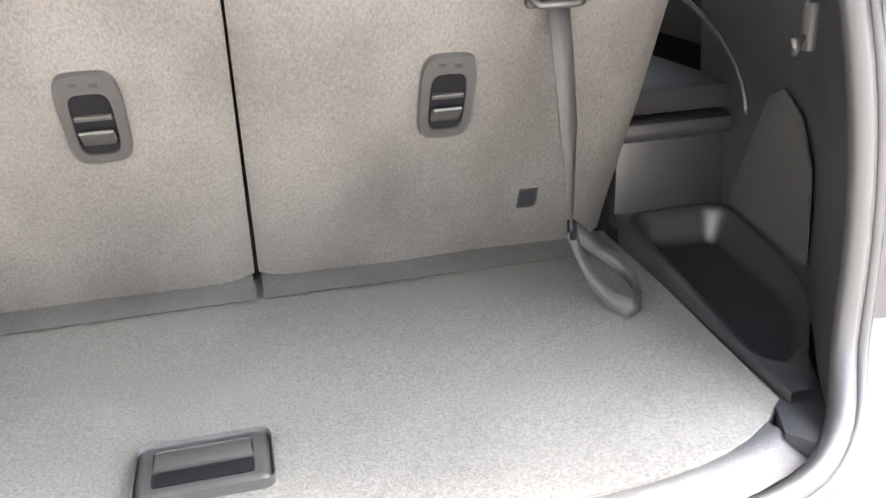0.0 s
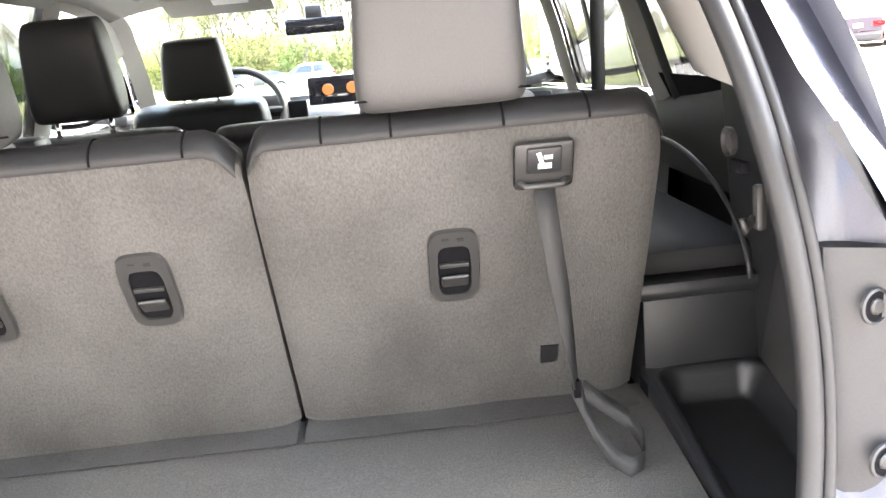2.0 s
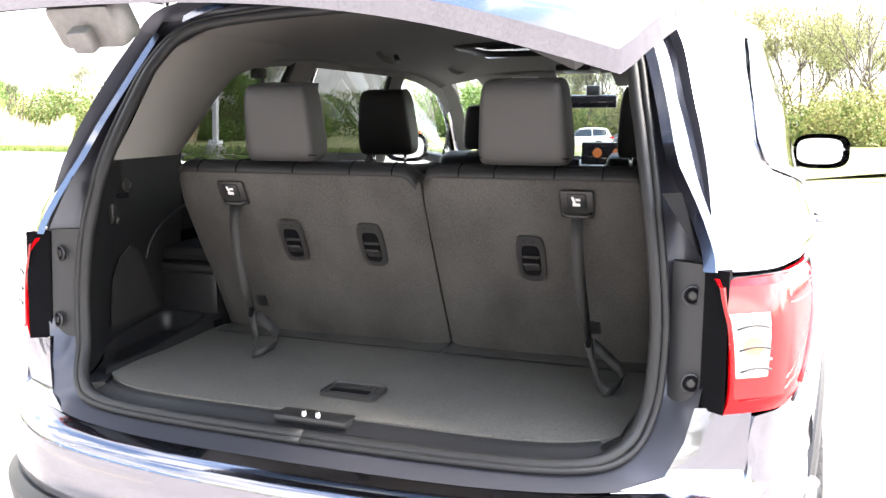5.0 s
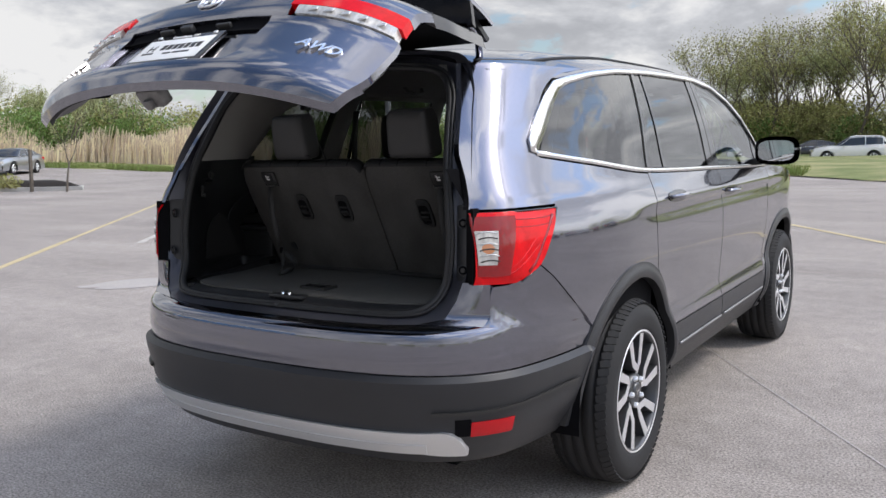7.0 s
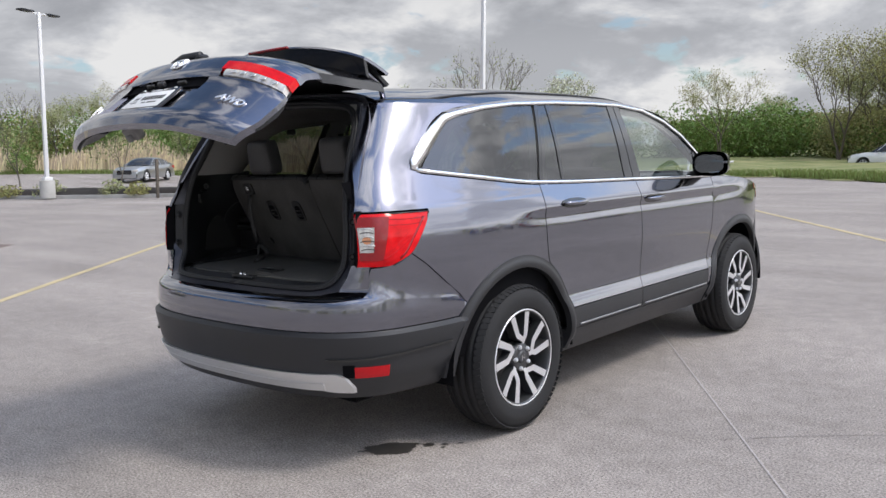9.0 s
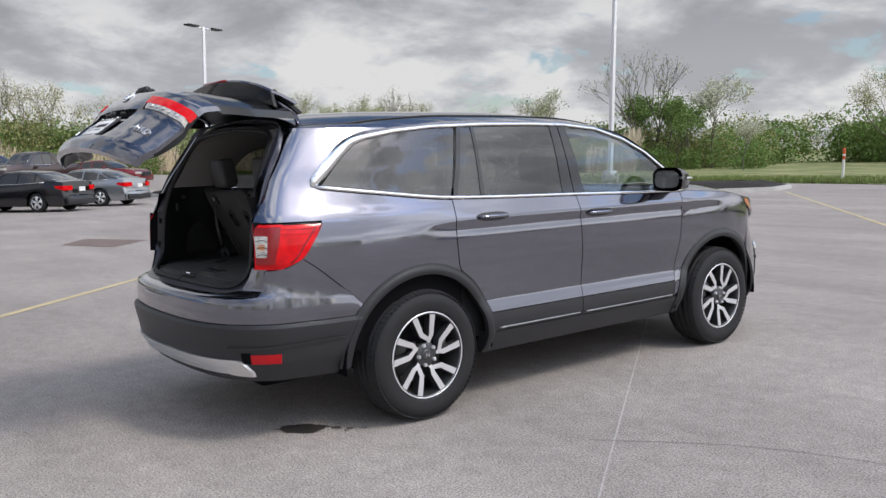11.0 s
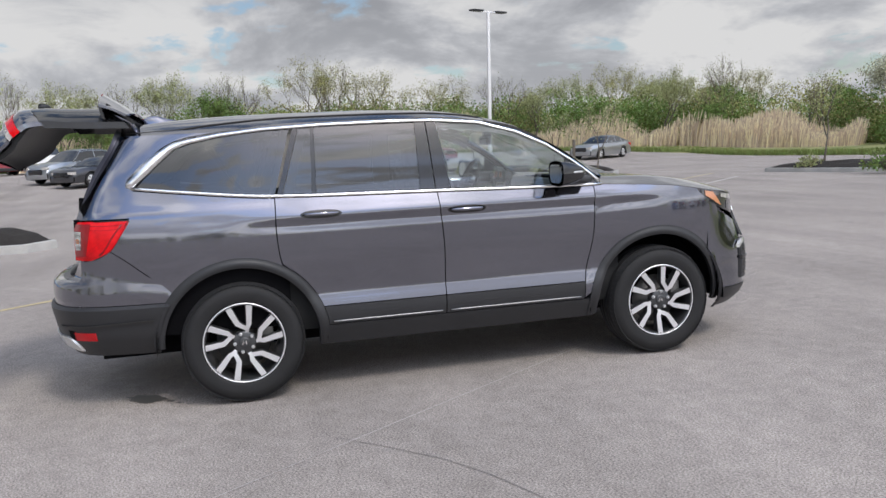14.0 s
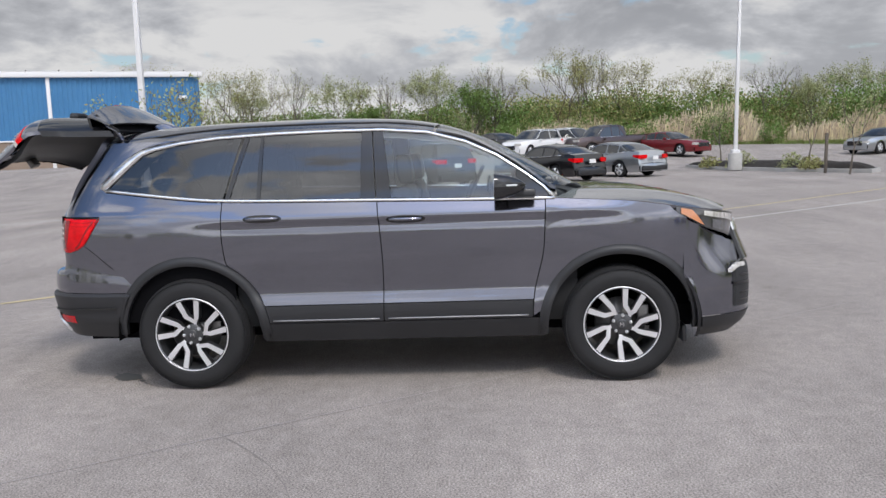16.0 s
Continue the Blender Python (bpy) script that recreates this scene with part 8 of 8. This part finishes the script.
def belt(name, line, depth, count, low, high, mat, seed, size, per, label):
    """A hedge of many leaf clumps along a line: one object."""
    rng = random.Random(seed)
    bm = bmesh.new()
    pts = [Vector((x, y, 0)) for x, y in line]
    for k in range(count):
        p = poly_at(pts, rng.random())
        d = (p - Vector((0, -5, 0))).normalized()
        p = p + d * rng.uniform(0, depth)
        h = rng.uniform(low, high)
        w = h * rng.uniform(0.42, 0.7)
        z0 = rise(p.x, p.y)
        spots = []
        for j in range(per):
            q = Vector((rng.gauss(0, 1), rng.gauss(0, 1), rng.gauss(0, 1))).normalized() * rng.uniform(0.35, 1.0) ** 0.5
            lump = 1 + 0.35 * noise.noise((q.x * 2.2 + k, q.y * 2.2, q.z * 2.2))
            spots.append(Vector((p.x + q.x * w * lump, p.y + q.y * w * lump, z0 + h * 0.48 + q.z * h * 0.52 * lump)))
        leaves(bm, spots, size, rng)
    return tagged(part(name, bm, mat, None, smooth=False, sharp=0), label, kind="stuff")


WEST = [(-66, -22), (-64, -8), (-61, 6), (-59, 18), (-56, 28), (-50, 38)]
NORTH = [(-50, 38), (-44, 44), (-38, 50), (-30, 54)]
FAR_N = [(-60, 130), (-35, 120), (-14, 105)]
RIGHT_N = [(-20, 72), (-8, 66), (4, 60), (12, 57)]
belt("hedge_woods", WEST, 6, 120, 2.9, 4.7, LEAF_GREEN, 21, 0.088, 1150, "dense green bushes along the lot's edge")
belt("hedge_woods", WEST, 8, 80, 2.6, 4.8, LEAF_OLIVE, 22, 0.085, 1000, "olive brown bushes along the lot's edge")
belt("hedge_woods", NORTH, 6, 40, 2.2, 4.0, LEAF_OLIVE, 23, 0.09, 1000, "olive brown bushes beyond the grass")
belt("hedge_woods", NORTH, 5, 30, 2.4, 4.6, LEAF_GREEN, 24, 0.09, 1100, "dense green bushes beyond the grass")
belt("hedge_woods", [(-39, 41.5), (-33, 45.5), (-28, 50)], 3, 16, 1.8, 3.4, LEAF_GREEN, 30, 0.085, 950, "green bushes beyond the grass")
belt("hedge_woods", FAR_N, 10, 50, 4.0, 6.0, LEAF_OLIVE, 25, 0.21, 1700, "far hazy line of trees")
belt("hedge_woods", [(-36, 64), (-28, 70), (-20, 75)], 4, 24, 3.4, 5.6, LEAF_GREEN, 35, 0.12, 1300, "dense green hedge beyond the field")
belt("hedge_woods", RIGHT_N, 7, 60, 3.0, 5.4, LEAF_OLIVE, 26, 0.10, 1000, "olive brown undergrowth below the tall trees")
belt("hedge_woods", RIGHT_N, 4, 26, 2.2, 4.2, LEAF_GREEN, 27, 0.10, 900, "green undergrowth below the tall trees")
belt("hedge_woods", [(-120, -40), (-100, 60), (-90, 110), (-40, 160), (60, 140), (160, 60)], 20, 110, 5, 8.5, LEAF_OLIVE, 28, 0.17, 1300, "far woods all round the lot")
belt("hedge_woods", [(160, 60), (170, -80), (60, -160), (-80, -140), (-120, -40)], 20, 120, 7, 12, LEAF_OLIVE, 29, 0.6, 220, "far woods all round the lot")


def reeds(line, depth, count, h, seed, label):
    rng = random.Random(seed)
    bm = bmesh.new()
    pts = [Vector((x, y, 0)) for x, y in line]
    for k in range(count):
        p = poly_at(pts, rng.random())
        d = (p - Vector((0, -5, 0))).normalized()
        p = p + d * rng.uniform(0, depth)
        hh = h * rng.uniform(0.5, 1.15) * (0.78 + 0.75 * noise.noise((p.x * 0.22, p.y * 0.22, 2)))
        if hh < 0.35 * h:
            continue
        lean = Vector((rng.gauss(0.05, 0.11), rng.gauss(0.10, 0.11), 1)) * hh
        side = Vector((d.y, -d.x, 0)) * rng.uniform(0.018, 0.035)
        z0 = rise(p.x, p.y)
        a = Vector((p.x, p.y, z0))
        tip = a + lean
        mid = a + lean * 0.82 + Vector((0, 0.0, 0.02))
        v = [bm.verts.new(q) for q in (a - side, a + side, mid + side, mid - side)]
        bm.faces.new(v)
        w = [bm.verts.new(q) for q in (mid - side * 0.6, mid + side * 2.0 + Vector((0, 0, 0.08)), tip + side * 1.2, tip)]
        bm.faces.new(w)
    return tagged(part("reeds", bm, REED, None, smooth=False, sharp=0), label, kind="stuff")


belt("hedge_woods", [(-60.5, -12), (-58.0, 6), (-56.0, 16), (-54.0, 26)], 2.5, 26, 1.4, 2.8, LEAF_GREEN, 34, 0.08, 700, "low green bushes before the reeds")
reeds([(-61.0, -14), (-58.5, 6), (-56.5, 16), (-54.5, 26), (-50, 34)], 4.5, 10000, 2.25, 31, "tall dry straw-coloured reeds")
reeds([(-50, 34), (-45, 37), (-40, 40)], 4.0, 4500, 2.3, 32, "tall dry straw-coloured reeds")
reeds([(-36.5, 42.5), (-33.5, 44)], 3.0, 900, 2.8, 33, "tall dry straw-coloured reeds")


def tufts(line, depth, count, h, seed):
    rng = random.Random(seed)
    bm = bmesh.new()
    pts = [Vector((x, y, 0)) for x, y in line]
    for k in range(count):
        p = poly_at(pts, rng.random())
        d = (p - Vector((0, -5, 0))).normalized()
        p = p + d * (depth * rng.random() ** 1.5)
        z0 = rise(p.x, p.y)
        side = Vector((rng.gauss(0, 1), rng.gauss(0, 1), 0)).normalized() * 0.03
        tip = Vector((p.x + rng.gauss(0, 0.06), p.y + rng.gauss(0, 0.06), z0 + h * rng.uniform(0.5, 1.4)))
        bm.faces.new([bm.verts.new(q) for q in (Vector((p.x, p.y, z0)) - side, Vector((p.x, p.y, z0)) + side, tip)])
    return tagged(part("grass_tufts", bm, GRASS_BLADE, None, smooth=False, sharp=0), "rough tufts of spring grass", kind="stuff")


tufts(GRASS_EDGE[1:10], 5, 42000, 0.24, 41)
